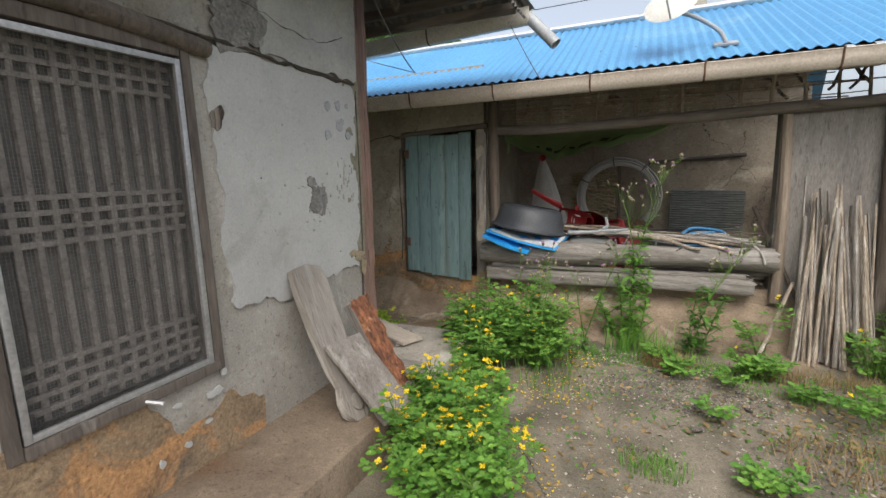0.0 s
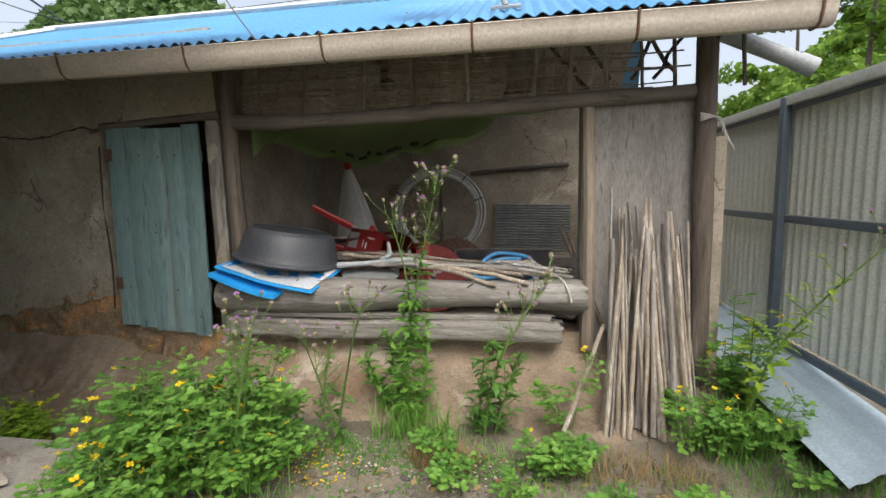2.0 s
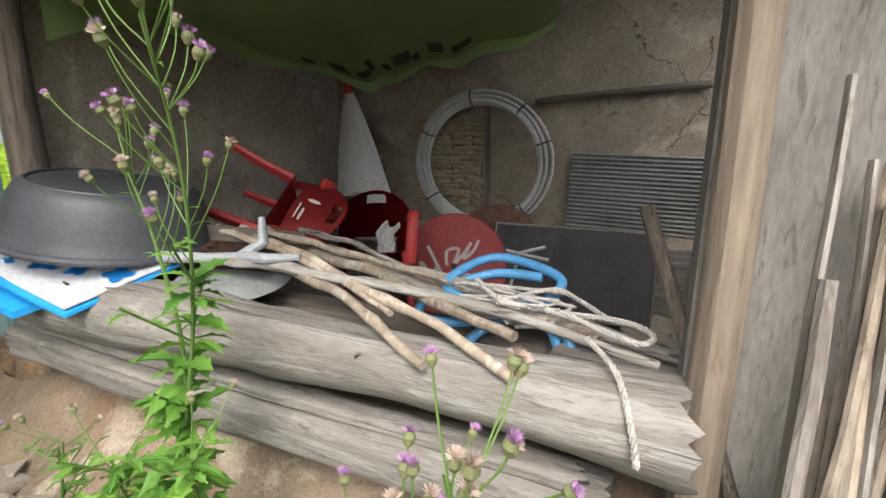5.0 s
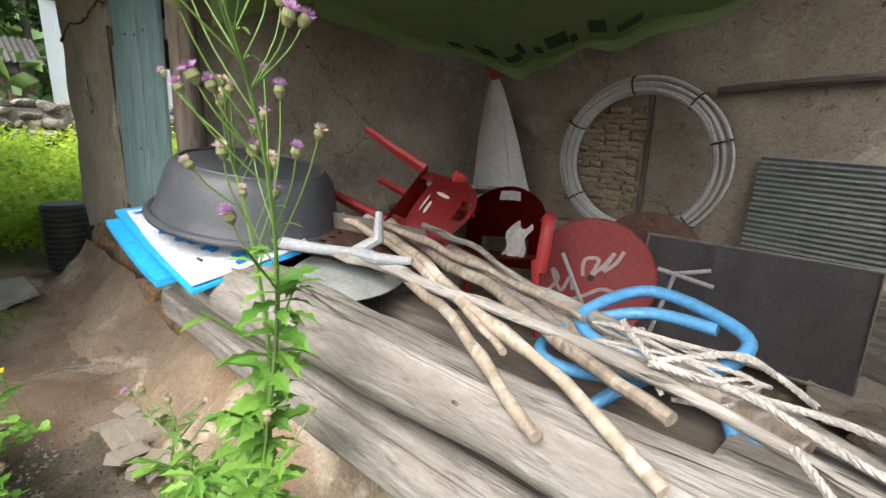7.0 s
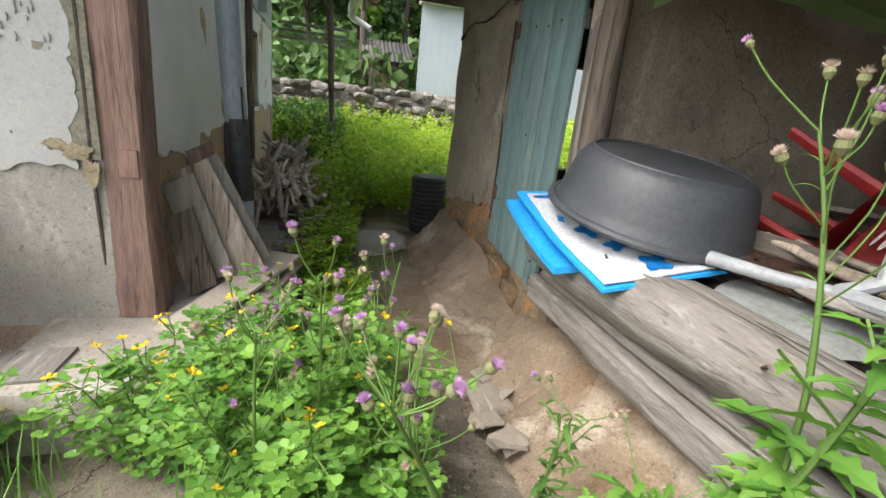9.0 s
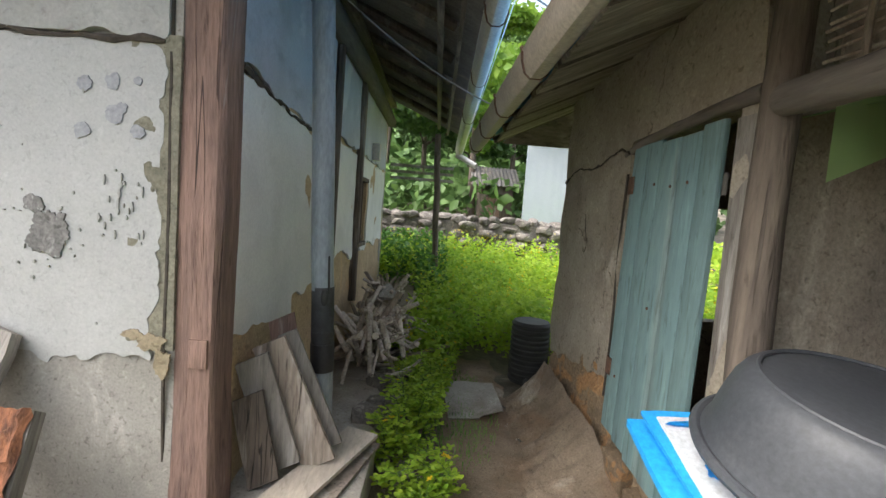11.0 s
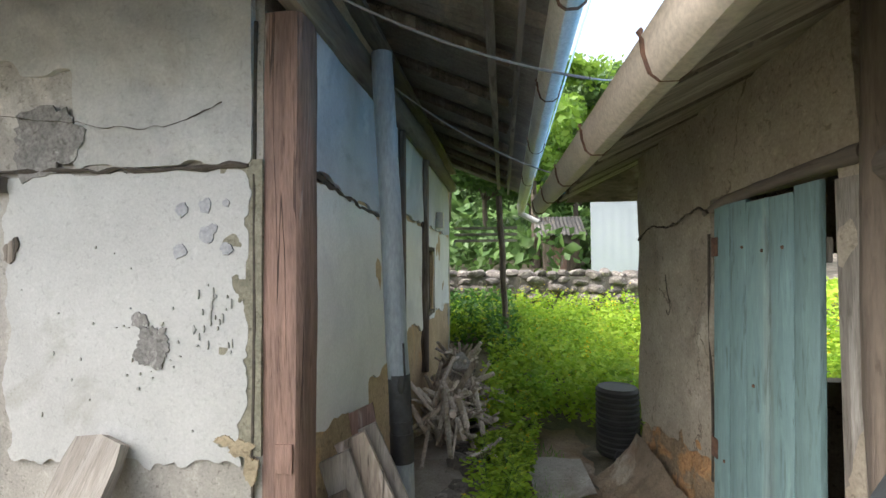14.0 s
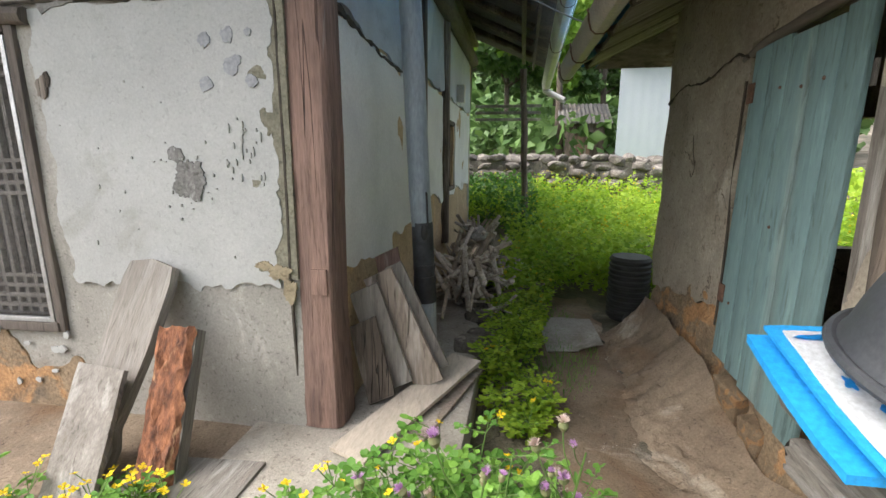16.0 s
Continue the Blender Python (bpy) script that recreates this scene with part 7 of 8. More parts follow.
def leaflet(bm, p, d, nrm, length, lobes):
    """A lobed leaflet as a fan: base at p, along d, facing nrm."""
    d = d.normalized()
    s = nrm.cross(d)
    if s.length < 1e-4:
        s = Vector((1, 0, 0)).cross(d)
    s.normalize()
    nrm = d.cross(s)
    c = bm.verts.new(p + d * length * 0.5 - nrm * length * 0.03)
    ring = []
    n = 4 * lobes
    for k in range(n):
        a = 2 * math.pi * (k + 0.5) / n - math.pi
        r = length * 0.5 * ((1.08, 0.86, 0.44, 0.80)[k % 4] if abs(a) < 2.6 else 0.7)
        w = 0.78
        q = p + d * (length * 0.5 + math.cos(a) * r) + s * math.sin(a) * r * w
        q += nrm * (abs(math.sin(a)) * 0.12 * length - 0.10 * length * max(0.0, math.cos(a)))
        ring.append(bm.verts.new(q))
    for k in range(n):
        bm.faces.new((c, ring[k], ring[(k + 1) % n]))


def lance(bm, p, d, nrm, length, width, droop=0.25, teeth=True):
    """A long toothed leaf: a midrib with uneven edges, drooping at the tip."""
    d = d.normalized()
    s = d.cross(nrm).normalized()
    nrm = s.cross(d)
    n = 7
    mid, lft, rgt = [], [], []
    for k in range(n + 1):
        u = k / n
        w = width / 2 * math.sin(math.pi * min(1.0, u * 0.92 + 0.06)) ** 0.8
        if teeth:
            w *= 1.25 if k % 2 else 0.62
        if k == n:
            w = 0.002
        c = p + d * length * u - Vector((0, 0, droop * length * u * u)) + nrm * 0.0
        mid.append(bm.verts.new(c))
        lft.append(bm.verts.new(c + s * w + nrm * w * 0.35))
        rgt.append(bm.verts.new(c - s * w + nrm * w * 0.35))
    for k in range(n):
        bm.faces.new((mid[k], lft[k], lft[k + 1], mid[k + 1]))
        bm.faces.new((rgt[k], mid[k], mid[k + 1], rgt[k + 1]))


def petals(bm, c, up, r, n=4):
    up = up.normalized()
    s = up.orthogonal().normalized()
    q = up.cross(s)
    for k in range(n):
        a = 2 * math.pi * k / n + 0.4
        d = s * math.cos(a) + q * math.sin(a)
        e = up.cross(d)
        b = bm.verts.new(c)
        v = [bm.verts.new(c + d * r * 0.6 + e * r * 0.42 + up * r * 0.12), bm.verts.new(c + d * r + up * r * 0.25), bm.verts.new(c + d * r * 0.6 - e * r * 0.42 + up * r * 0.12)]
        bm.faces.new((b, v[0], v[1], v[2]))


def shared_mesh(name, bm, mats, smooth=False):
    me = bpy.data.meshes.new(name)
    bm.to_mesh(me)
    bm.free()
    for m in mats:
        me.materials.append(m)
    return me


def put(name, me, parent, p, d, size, turn):
    """A small part on shared mesh data, its z along d."""
    ob = new(name, me)
    ob.parent = parent
    q = Vector(d).to_track_quat("Z", "Y")
    ob.matrix_basis = Matrix.LocRotScale(p, q @ Euler((0, 0, turn)).to_quaternion(), (size, size, size))
    return ob


FLOWERS = []
for k in range(4):
    b = bmesh.new()
    petals(b, Vector((0, 0, 0)), Vector((0, 0, 1)), 1.0, 4)
    bmesh.ops.create_icosphere(b, subdivisions=1, radius=0.22, matrix=pose(0, 0, 0.1))
    for v in b.verts:
        v.co += Vector((rnd(-0.08, 0.08), rnd(-0.08, 0.08), rnd(-0.08, 0.12)))
    FLOWERS.append(shared_mesh("flower", b, [M_YELLOW]))


def celandine(at, radius, height, stems, seed, flowers=2.2, label="leafy celandine clump with yellow flowers growing from the yard", leaf=None):
    rg = random.Random(seed)
    t = thing("celandine", at, label, "plant", "celandine clumps")
    leaves, stalk, blooms = bmesh.new(), bmesh.new(), []
    for k in range(round(stems * 0.68)):
        a, q = rg.uniform(0, 6.283), math.sqrt(rg.random())
        foot = Vector((math.cos(a) * q * radius * 0.55, math.sin(a) * q * radius * 0.55, -0.02))
        h = height * rg.uniform(0.35, 1.15) * (1.05 - 0.3 * q)
        tip = Vector((math.cos(a) * q * radius * 1.15 + rg.uniform(-0.09, 0.09), math.sin(a) * q * radius * 1.15 + rg.uniform(-0.09, 0.09), h))
        mid = foot.lerp(tip, 0.5) + Vector((0, 0, 0.06))
        line = loop_curve([foot, mid, tip], per=4)
        tube(stalk, line, [0.0045 - 0.0003 * i for i in range(len(line))], 4, False)
        for i in range(2, len(line)):
            for _ in range(2 if i < len(line) - 1 else 1):
                b = rg.uniform(0, 6.283)
                d = Vector((math.cos(b), math.sin(b), rg.uniform(0.0, 0.5)))
                ln = rg.uniform(0.06, 0.11)
                p = line[i]
                tube(stalk, [p, p + d * ln], 0.002, 3, False)
                side = Vector((-d.y, d.x, 0)).normalized()
                up = Vector((rg.uniform(-0.4, 0.4), rg.uniform(-0.4, 0.4), 1.0))
                leaflet(leaves, p + d * ln * 0.85, d, up, rg.uniform(0.048, 0.078), 3)
                for sg in (-1, 1):
                    leaflet(leaves, p + d * ln * 0.65, d * 0.5 + side * sg, up, rg.uniform(0.038, 0.062), 3)
                    if rg.random() < 0.5:
                        leaflet(leaves, p + d * ln * 0.3, d * 0.2 + side * sg, up, rg.uniform(0.03, 0.05), 2)
        for _ in range(int(flowers * rg.random() * 2.4 + 0.25)):
            e = tip + Vector((rg.uniform(-0.06, 0.06), rg.uniform(-0.06, 0.06), rg.uniform(0.03, 0.12)))
            tube(stalk, [tip, e], 0.0018, 3, False)
            blooms.append((e, (rg.uniform(-0.6, 0.6), rg.uniform(-0.6, 0.6), 1), rg.uniform(0.015, 0.021)))
    tagged(part("foliage", leaves, leaf or M_LEAF, t, smooth=False), kind="stuff")
    tagged(part("stem_mass", stalk, M_STEM, t, smooth=False), kind="stuff")
    for p, d, r in blooms:
        put("flower", rg.choice(FLOWERS), t, p, d, r, rg.uniform(0, 6))
    return t


def head(bm, bud, c, d, r, rg):
    """A tufted flower head: a bract cup and a brush of florets."""
    d = d.normalized()
    tube(bud, [c - d * r * 1.1, c - d * r * 0.4, c + d * r * 0.2], [r * 0.3, r * 0.68, r * 0.55], 12)
    for k in range(110):
        v = Vector((rg.gauss(0, 1), rg.gauss(0, 1), rg.gauss(0, 1))).normalized()
        v = (v + d * 1.1).normalized()
        s = v.orthogonal().normalized() * r * 0.07
        b = c + d * r * 0.1
        bm.faces.new((bm.verts.new(b + v * r * 0.3 + s), bm.verts.new(b + v * r * 0.3 - s), bm.verts.new(b + v * r * rg.uniform(0.95, 1.25))))


HEADS = []
for k in range(6):
    b, c = bmesh.new(), bmesh.new()
    head(b, c, Vector((0, 0, 0)), Vector((0, 0, 1)), 1.0, random.Random(70 + k))
    for f in c.faces:
        vs = [b.verts.new(v.co) for v in f.verts]
        b.faces.new(vs).material_index = 1
    c.free()
    HEADS.append(shared_mesh("flower_head", b, [M_PURPLE if k % 2 else M_PALE, M_BUD]))


def thistle(at, stems, seed, leaf_len=0.13, label="tall leafy herb with mauve tufted flower heads", leaf_mat=None, dense=1.0):
    """stems: lists of points from the root to the top, in metres from at."""
    rg = random.Random(seed)
    t = thing("flowering_herb", at, label, "plant", "mauve flowering herbs")
    leaves, stalk, tufts = bmesh.new(), bmesh.new(), []
    for pts, bushy, heads in stems:
        line = loop_curve(pts, per=8)
        n = len(line)
        tube(stalk, line, [0.0085 * (1 - 0.75 * i / n) for i in range(n)], 6, False)
        for i in range(1, n):
            u = i / n
            if u < bushy:
                for _ in range(max(1, round((3.2 if u > 0.2 else 2) * dense))):
                    a = rg.uniform(0, 6.283)
                    d = Vector((math.cos(a), math.sin(a), rg.uniform(0.1, 0.7)))
                    ln = leaf_len * rg.uniform(0.6, 1.25) * (1.15 - 0.65 * u)
                    lance(leaves, line[i] + Vector((0, 0, rg.uniform(-0.02, 0.02))), d, Vector((rg.uniform(-0.6, 0.6), rg.uniform(-0.6, 0.6), 1)), ln, ln * rg.uniform(0.24, 0.4), rg.uniform(0.1, 0.7))
                if rg.random() < 0.55 and u > 0.15:
                    a = rg.uniform(0, 6.283)
                    d = Vector((math.cos(a), math.sin(a), 0.9)) * rg.uniform(0.06, 0.14)
                    e = line[i] + d
                    tube(stalk, [line[i], e], 0.003, 4, False)
                    for _ in range(4):
                        b = rg.uniform(0, 6.283)
                        lance(leaves, line[i].lerp(e, rg.uniform(0.4, 1.0)), Vector((math.cos(b), math.sin(b), 0.4)), Vector((0, 0, 1)), leaf_len * rg.uniform(0.4, 0.7), leaf_len * 0.17, 0.3)
            elif rg.random() < 0.4:
                a = rg.uniform(0, 6.283)
                lance(leaves, line[i], Vector((math.cos(a), math.sin(a), 0.8)), Vector((0, 0, 1)), rg.uniform(0.04, 0.08), 0.009, 0.5, False)
        for k in range(heads):
            i = int(n * rg.uniform(max(0.55, bushy - 0.05), 0.99))
            i = min(i, n - 1)
            rise = line[-1].z - line[i].z
            a = rg.uniform(0, 6.283)
            q = rg.uniform(0.04, 0.14)
            e = line[i] + Vector((math.cos(a) * q, math.sin(a) * q, rg.uniform(0.08, 0.17) + 0.15 * rise))
            m = line[i].lerp(e, 0.55) + Vector((math.cos(a) * 0.012, math.sin(a) * 0.012, 0))
            tube(stalk, loop_curve([line[i], m, e], per=3), 0.0018, 4, False)
            tufts.append((e, e - m, rg.uniform(0.011, 0.019)))
    tagged(part("foliage", leaves, leaf_mat or M_LEAF, t, smooth=False), kind="stuff")
    tagged(part("stem_mass", stalk, M_STEM, t), kind="stuff")
    for p, d, r in tufts:
        put("flower_head", rg.choice(HEADS), t, p, d, r, rg.uniform(0, 6))
    return t


# tall herb before the sill log, its leaning neighbour, and the one by the celandine
thistle((0.05, 4.33, 0.0), [([(0, 0, 0), (0.0, 0.0, 0.5), (0.08, 0.03, 1.0), (0.17, -0.02, 1.35), (0.25, -0.12, 1.62)], 0.56, 26),
                            ([(0.02, 0.01, 0.5), (0.0, 0.05, 0.9), (-0.06, 0.05, 1.2), (-0.12, 0.04, 1.38)], 0.3, 12),
                            ([(-0.05, 0.0, 0), (-0.08, -0.05, 0.35), (-0.1, -0.1, 0.62)], 0.95, 2), ([(0.06, 0, 0), (0.12, -0.04, 0.35), (0.14, -0.06, 0.7)], 0.95, 2),
                            ([(-0.12, 0.05, 0), (-0.22, 0.0, 0.25), (-0.28, -0.05, 0.45)], 0.95, 0), ([(0.0, -0.1, 0), (0.02, -0.16, 0.25), (0.0, -0.2, 0.45)], 0.95, 0)], 4, 0.125, dense=1.7)
thistle((0.56, 4.18, 0.0), [([(0, 0, 0), (0.06, -0.03, 0.4), (0.20, -0.04, 0.72), (0.36, -0.06, 0.98)], 0.5, 26), ([(-0.03, 0.02, 0), (-0.02, 0.0, 0.3), (0.02, -0.04, 0.62)], 0.95, 0),
                            ([(0.06, 0.04, 0), (0.14, 0.02, 0.3), (0.22, -0.02, 0.55)], 0.95, 0)], 9, 0.13, "leaning leafy herb with mauve flower heads by the log", M_LEAF_DARK)
thistle((-0.35, 4.02, 0.0), [([(0, 0, 0), (0.12, -0.12, 0.40), (0.24, -0.26, 0.74), (0.32, -0.34, 0.93)], 0.35, 14), ([(0.05, 0, 0), (0.0, -0.15, 0.4), (-0.03, -0.28, 0.72)], 0.3, 9)], 15, 0.11, "slender leaning herb with mauve and faded heads", M_LEAF_DARK, 0.6)
thistle((-0.72, 3.53, 0.02), [([(0, 0, 0), (0.06, 0.05, 0.4), (0.12, 0.05, 0.86)], 0.5, 16), ([(0.1, -0.1, 0), (0.12, -0.12, 0.35), (0.2, -0.1, 0.78)], 0.5, 14), ([(-0.1, 0.1, 0), (-0.12, 0.2, 0.35), (-0.15, 0.3, 0.84)], 0.5, 10)], 17, 0.12, "low herb with many mauve heads among celandine", M_LEAF_DARK, 0.8)
thistle((2.10, 4.35, 0.0), [([(0, 0, 0), (0.1, -0.05, 0.5), (0.32, -0.12, 0.9), (0.62, -0.2, 1.28), (0.72, -0.22, 1.42)], 0.55, 16), ([(0.1, 0.2, 0), (0.12, 0.2, 0.4), (0.1, 0.15, 0.7)], 0.9, 0)], 21, 0.12, "tall leaning herb with seed heads by the fence", M_LEAF_BRIGHT)
thistle((-0.55, 4.28, 0.05), [([(0, 0, 0), (0.02, 0.03, 0.25), (0.05, 0.05, 0.45)], 0.8, 3)], 23, 0.08, "small thin herb against the apron", M_LEAF_DARK, 0.5)

celandine((-0.82, 2.02, 0.0), 0.36, 0.50, 46, 1, 3.0)
celandine((-0.66, 1.66, 0.0), 0.30, 0.36, 30, 2, 1.6)
celandine((-0.96, 2.36, 0.0), 0.20, 0.40, 20, 3, 2.2)
celandine((-0.78, 3.54, 0.0), 0.36, 0.72, 78, 4, 0.8)
celandine((-1.14, 3.42, 0.0), 0.34, 0.62, 64, 25, 0.5)
celandine((-1.30, 3.62, 0.0), 0.22, 0.40, 26, 26, 0.6)
celandine((-0.62, 3.72, 0.0), 0.20, 0.42, 20, 5, 0.5)
celandine((-1.02, 3.02, 0.0), 0.18, 0.50, 16, 6, 1.8)
celandine((1.80, 4.22, 0.0), 0.22, 0.34, 9, 7, 1.5)
celandine((2.15, 4.70, 0.0), 0.26, 0.80, 22, 8, 1.6, "tall celandine with yellow flowers by the barn corner")
celandine((2.22, 4.20, 0.0), 0.26, 0.28, 9, 9, 1.2)
celandine((1.10, 4.28, 0.05), 0.16, 0.36, 5, 10, 1.0)
celandine((0.95, 3.85, 0.0), 0.15, 0.14, 5, 11, 0.6)
celandine((1.72, 1.9, 0.0), 0.34, 0.10, 8, 12, 0.3, "low celandine seedlings in the cracked yard")
celandine((1.55, 3.30, 0.0), 0.30, 0.14, 8, 13, 0.5, "low celandine seedlings in the cracked yard")
# alley celandine gets the lifted leaf colour in place of missing light
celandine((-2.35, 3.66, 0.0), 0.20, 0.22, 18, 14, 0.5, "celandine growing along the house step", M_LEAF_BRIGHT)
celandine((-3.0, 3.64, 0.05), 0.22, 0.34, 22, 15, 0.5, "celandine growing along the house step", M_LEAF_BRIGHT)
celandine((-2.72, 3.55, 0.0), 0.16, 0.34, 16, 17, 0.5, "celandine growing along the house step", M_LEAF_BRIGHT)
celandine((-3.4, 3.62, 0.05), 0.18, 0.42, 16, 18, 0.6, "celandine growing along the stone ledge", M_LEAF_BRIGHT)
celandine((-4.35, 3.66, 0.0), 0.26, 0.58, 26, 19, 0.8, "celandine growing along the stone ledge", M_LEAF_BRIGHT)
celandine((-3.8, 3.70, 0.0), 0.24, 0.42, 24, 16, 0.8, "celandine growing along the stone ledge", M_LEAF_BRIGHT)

weeds = random.Random(77)
for k in range(16):
    celandine((weeds.uniform(0.3, 2.5), weeds.uniform(2.0, 3.95), 0.0), weeds.uniform(0.04, 0.10), weeds.uniform(0.05, 0.12), weeds.randint(1, 3), 100 + k, 0.15, "low weed seedlings in a crack of the yard")

# ---- alley field ----
rng = np.random.default_rng(12)


def field_points(n, x0, x1, y0, y1, hmax):
    x, y = rng.uniform(x0, x1, n), rng.uniform(y0, y1, n)
    base = np.array([ground_height(a, b) for a, b in zip(x, y)])
    swell = np.array([0.75 + 0.75 * noise.noise(Vector((a * 1.7, b * 1.7, 2.0))) for a, b in zip(x, y)])
    near = np.clip((-3.2 - x) / 1.6, 0.12, 1.0)
    z = base + hmax * swell * near * rng.random(n) ** 0.55
    return np.stack([x, y, z], 1)


def keep_out(p):
    path = (p[:, 1] > 3.85) & (p[:, 1] < 4.45) & (p[:, 0] > -4.7)
    inside = (p[:, 0] > -4.0) & (p[:, 1] > 4.3)
    house = (p[:, 1] < 3.5) & (p[:, 0] > -7.6)
    drum = np.hypot(p[:, 0] + 4.3, p[:, 1] - 4.55) < 0.42
    return p[~(path | inside | house | drum)]


crowns = keep_out(field_points(1500, -9.1, -3.9, 2.6, 8.8, 0.0))


def clumped(crowns, each, hmax):
    """Leaves gathered in leafy domes over each root, thinner towards the ground."""
    n = len(crowns)
    tall = hmax * rng.uniform(0.45, 1.15, n) * np.clip((-3.4 - crowns[:, 0]) / 1.3, 0.3, 1.0)
    wide = rng.uniform(0.11, 0.20, n)
    k = np.repeat(np.arange(n), each)
    a, q = rng.uniform(0, 2 * np.pi, n * each), np.sqrt(rng.random(n * each))
    layer = rng.choice([1.0, 0.86, 0.66, 0.45], n * each, p=[0.34, 0.30, 0.22, 0.14])
    z = tall[k] * layer * (1 - 0.45 * q ** 2) + rng.normal(0, 0.015, n * each)
    p = np.stack([crowns[k, 0] + np.cos(a) * q * wide[k], crowns[k, 1] + np.sin(a) * q * wide[k], crowns[k, 2] + z], 1)
    return p, tall


pts, tall = clumped(crowns, 46, 0.74)
# field leaves carry brightness in their colour to offset the roofs' shade
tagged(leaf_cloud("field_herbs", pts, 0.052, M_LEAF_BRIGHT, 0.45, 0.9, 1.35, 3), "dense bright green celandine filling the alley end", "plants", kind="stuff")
pick = rng.integers(0, len(crowns), 1500)
top = crowns[pick] + np.stack([rng.uniform(-0.14, 0.14, 1500), rng.uniform(-0.14, 0.14, 1500), tall[pick] + rng.uniform(0.0, 0.09, 1500)], 1)
tagged(leaf_cloud("field_flowers", top, 0.024, M_YELLOW, 0.5, 0.9, 1.1, 4), "yellow flowers above the green alley herbs", "flowers", kind="stuff")
pts = np.stack([rng.uniform(-15, -9.6, 9000), rng.uniform(-2, 12, 9000), np.zeros(9000)], 1)
pts[:, 2] = [ground_height(a, b) + 0.25 * rng.random() for a, b in zip(pts[:, 0], pts[:, 1])]
tagged(leaf_cloud("bank_herbs", pts, 0.13, M_LEAF_BRIGHT, 0.6, 0.7, 1.6, 5), "pale green weeds on the bank behind the wall", "plants", kind="stuff")
pts = np.stack([rng.uniform(-8.9, -6.2, 5000), rng.uniform(2.2, 3.9, 5000), np.zeros(5000)], 1)
pts[:, 2] = [ground_height(a, b) + 0.85 * rng.random() for a, b in zip(pts[:, 0], pts[:, 1])]
pts = pts[(pts[:, 0] < -7.6) | (pts[:, 1] > 3.45)]
tagged(leaf_cloud("ivy_herbs", pts, 0.06, M_LEAF_DARK, 0.6, 0.6, 1.4, 6), "darker herbs at the foot of the stone wall", "plants", kind="stuff")

# ---- yard grass, moss and litter ----


def patch(cx, cy, rx, ry, n):
    a, q = rng.uniform(0, 2 * np.pi, n), np.sqrt(rng.random(n))
    x, y = cx + np.cos(a) * q * rx, cy + np.sin(a) * q * ry
    return np.stack([x, y, [ground_height(i, j) - 0.005 for i, j in zip(x, y)]], 1)


green = np.concatenate([patch(0.25, 2.35, 0.18, 0.13, 260), patch(1.9, 2.9, 0.7, 0.6, 380), patch(2.3, 4.3, 0.5, 0.9, 2600), patch(0.1, 3.95, 0.9, 0.16, 600), patch(1.3, 3.7, 0.6, 0.3, 450), patch(1.2, 1.7, 0.5, 0.3, 160), patch(-0.4, 3.4, 0.4, 0.5, 160), patch(-3.6, 4.0, 0.9, 0.3, 1200)])
tagged(blades("yard_grass", green, 0.085, 0.005, M_LEAF, 0.6, 7), "thin green grass in cracks of the yard", "grass", kind="stuff")
tall = np.concatenate([patch(0.15, 4.1, 0.3, 0.12, 160), patch(2.0, 4.25, 0.25, 0.2, 220), patch(-0.9, 2.3, 0.25, 0.5, 160), patch(-0.6, 3.3, 0.3, 0.3, 60)])
tagged(blades("tall_grass", tall, 0.30, 0.007, M_LEAF, 0.5, 8), "taller grass blades among the plants", "grass", kind="stuff")
dry = np.concatenate([patch(0.36, 3.86, 0.20, 0.12, 500), patch(1.75, 2.6, 0.35, 0.3, 700), patch(1.35, 3.9, 0.5, 0.15, 400), patch(2.0, 1.7, 0.4, 0.4, 500), patch(1.2, 2.75, 0.4, 0.25, 300)])
tagged(blades("dry_grass", dry, 0.12, 0.005, M_DRY, 0.8, 9), "dry straw-coloured grass tufts in the yard", "grass", kind="stuff")
moss = np.concatenate([patch(0.6, 3.3, 1.2, 0.5, 500), patch(1.6, 2.4, 0.9, 0.9, 600), patch(-0.1, 2.7, 0.6, 0.6, 150), patch(0.0, 3.85, 1.2, 0.16, 900)])
moss[:, 2] += 0.008
tagged(leaf_cloud("moss", moss, 0.022, M_LEAF_DARK, 0.3, 1.0, 1.2, 10), "low moss and tiny weeds on the concrete", "moss", kind="stuff")
litter = np.concatenate([patch(0.4, 3.4, 1.4, 0.6, 260), patch(1.6, 2.7, 1.0, 1.0, 260), patch(-0.2, 2.4, 0.5, 0.7, 120)])
litter[:, 2] += 0.010
tagged(leaf_cloud("leaf_litter", litter, 0.03, M_DRY, 0.25, 1.0, 1.6, 11), "brown fallen leaf litter on the yard", "litter", kind="stuff")
fallen = np.concatenate([patch(-0.42, 2.0, 0.22, 0.35, 110), patch(-0.45, 3.1, 0.35, 0.25, 140), patch(-0.35, 3.75, 0.25, 0.2, 120)])
fallen[:, 2] += 0.012
tagged(leaf_cloud("fallen_petals", fallen, 0.014, M_YELLOW, 0.2, 1.0, 1.1, 12), "fallen yellow petals on the ground", "petals", kind="stuff")


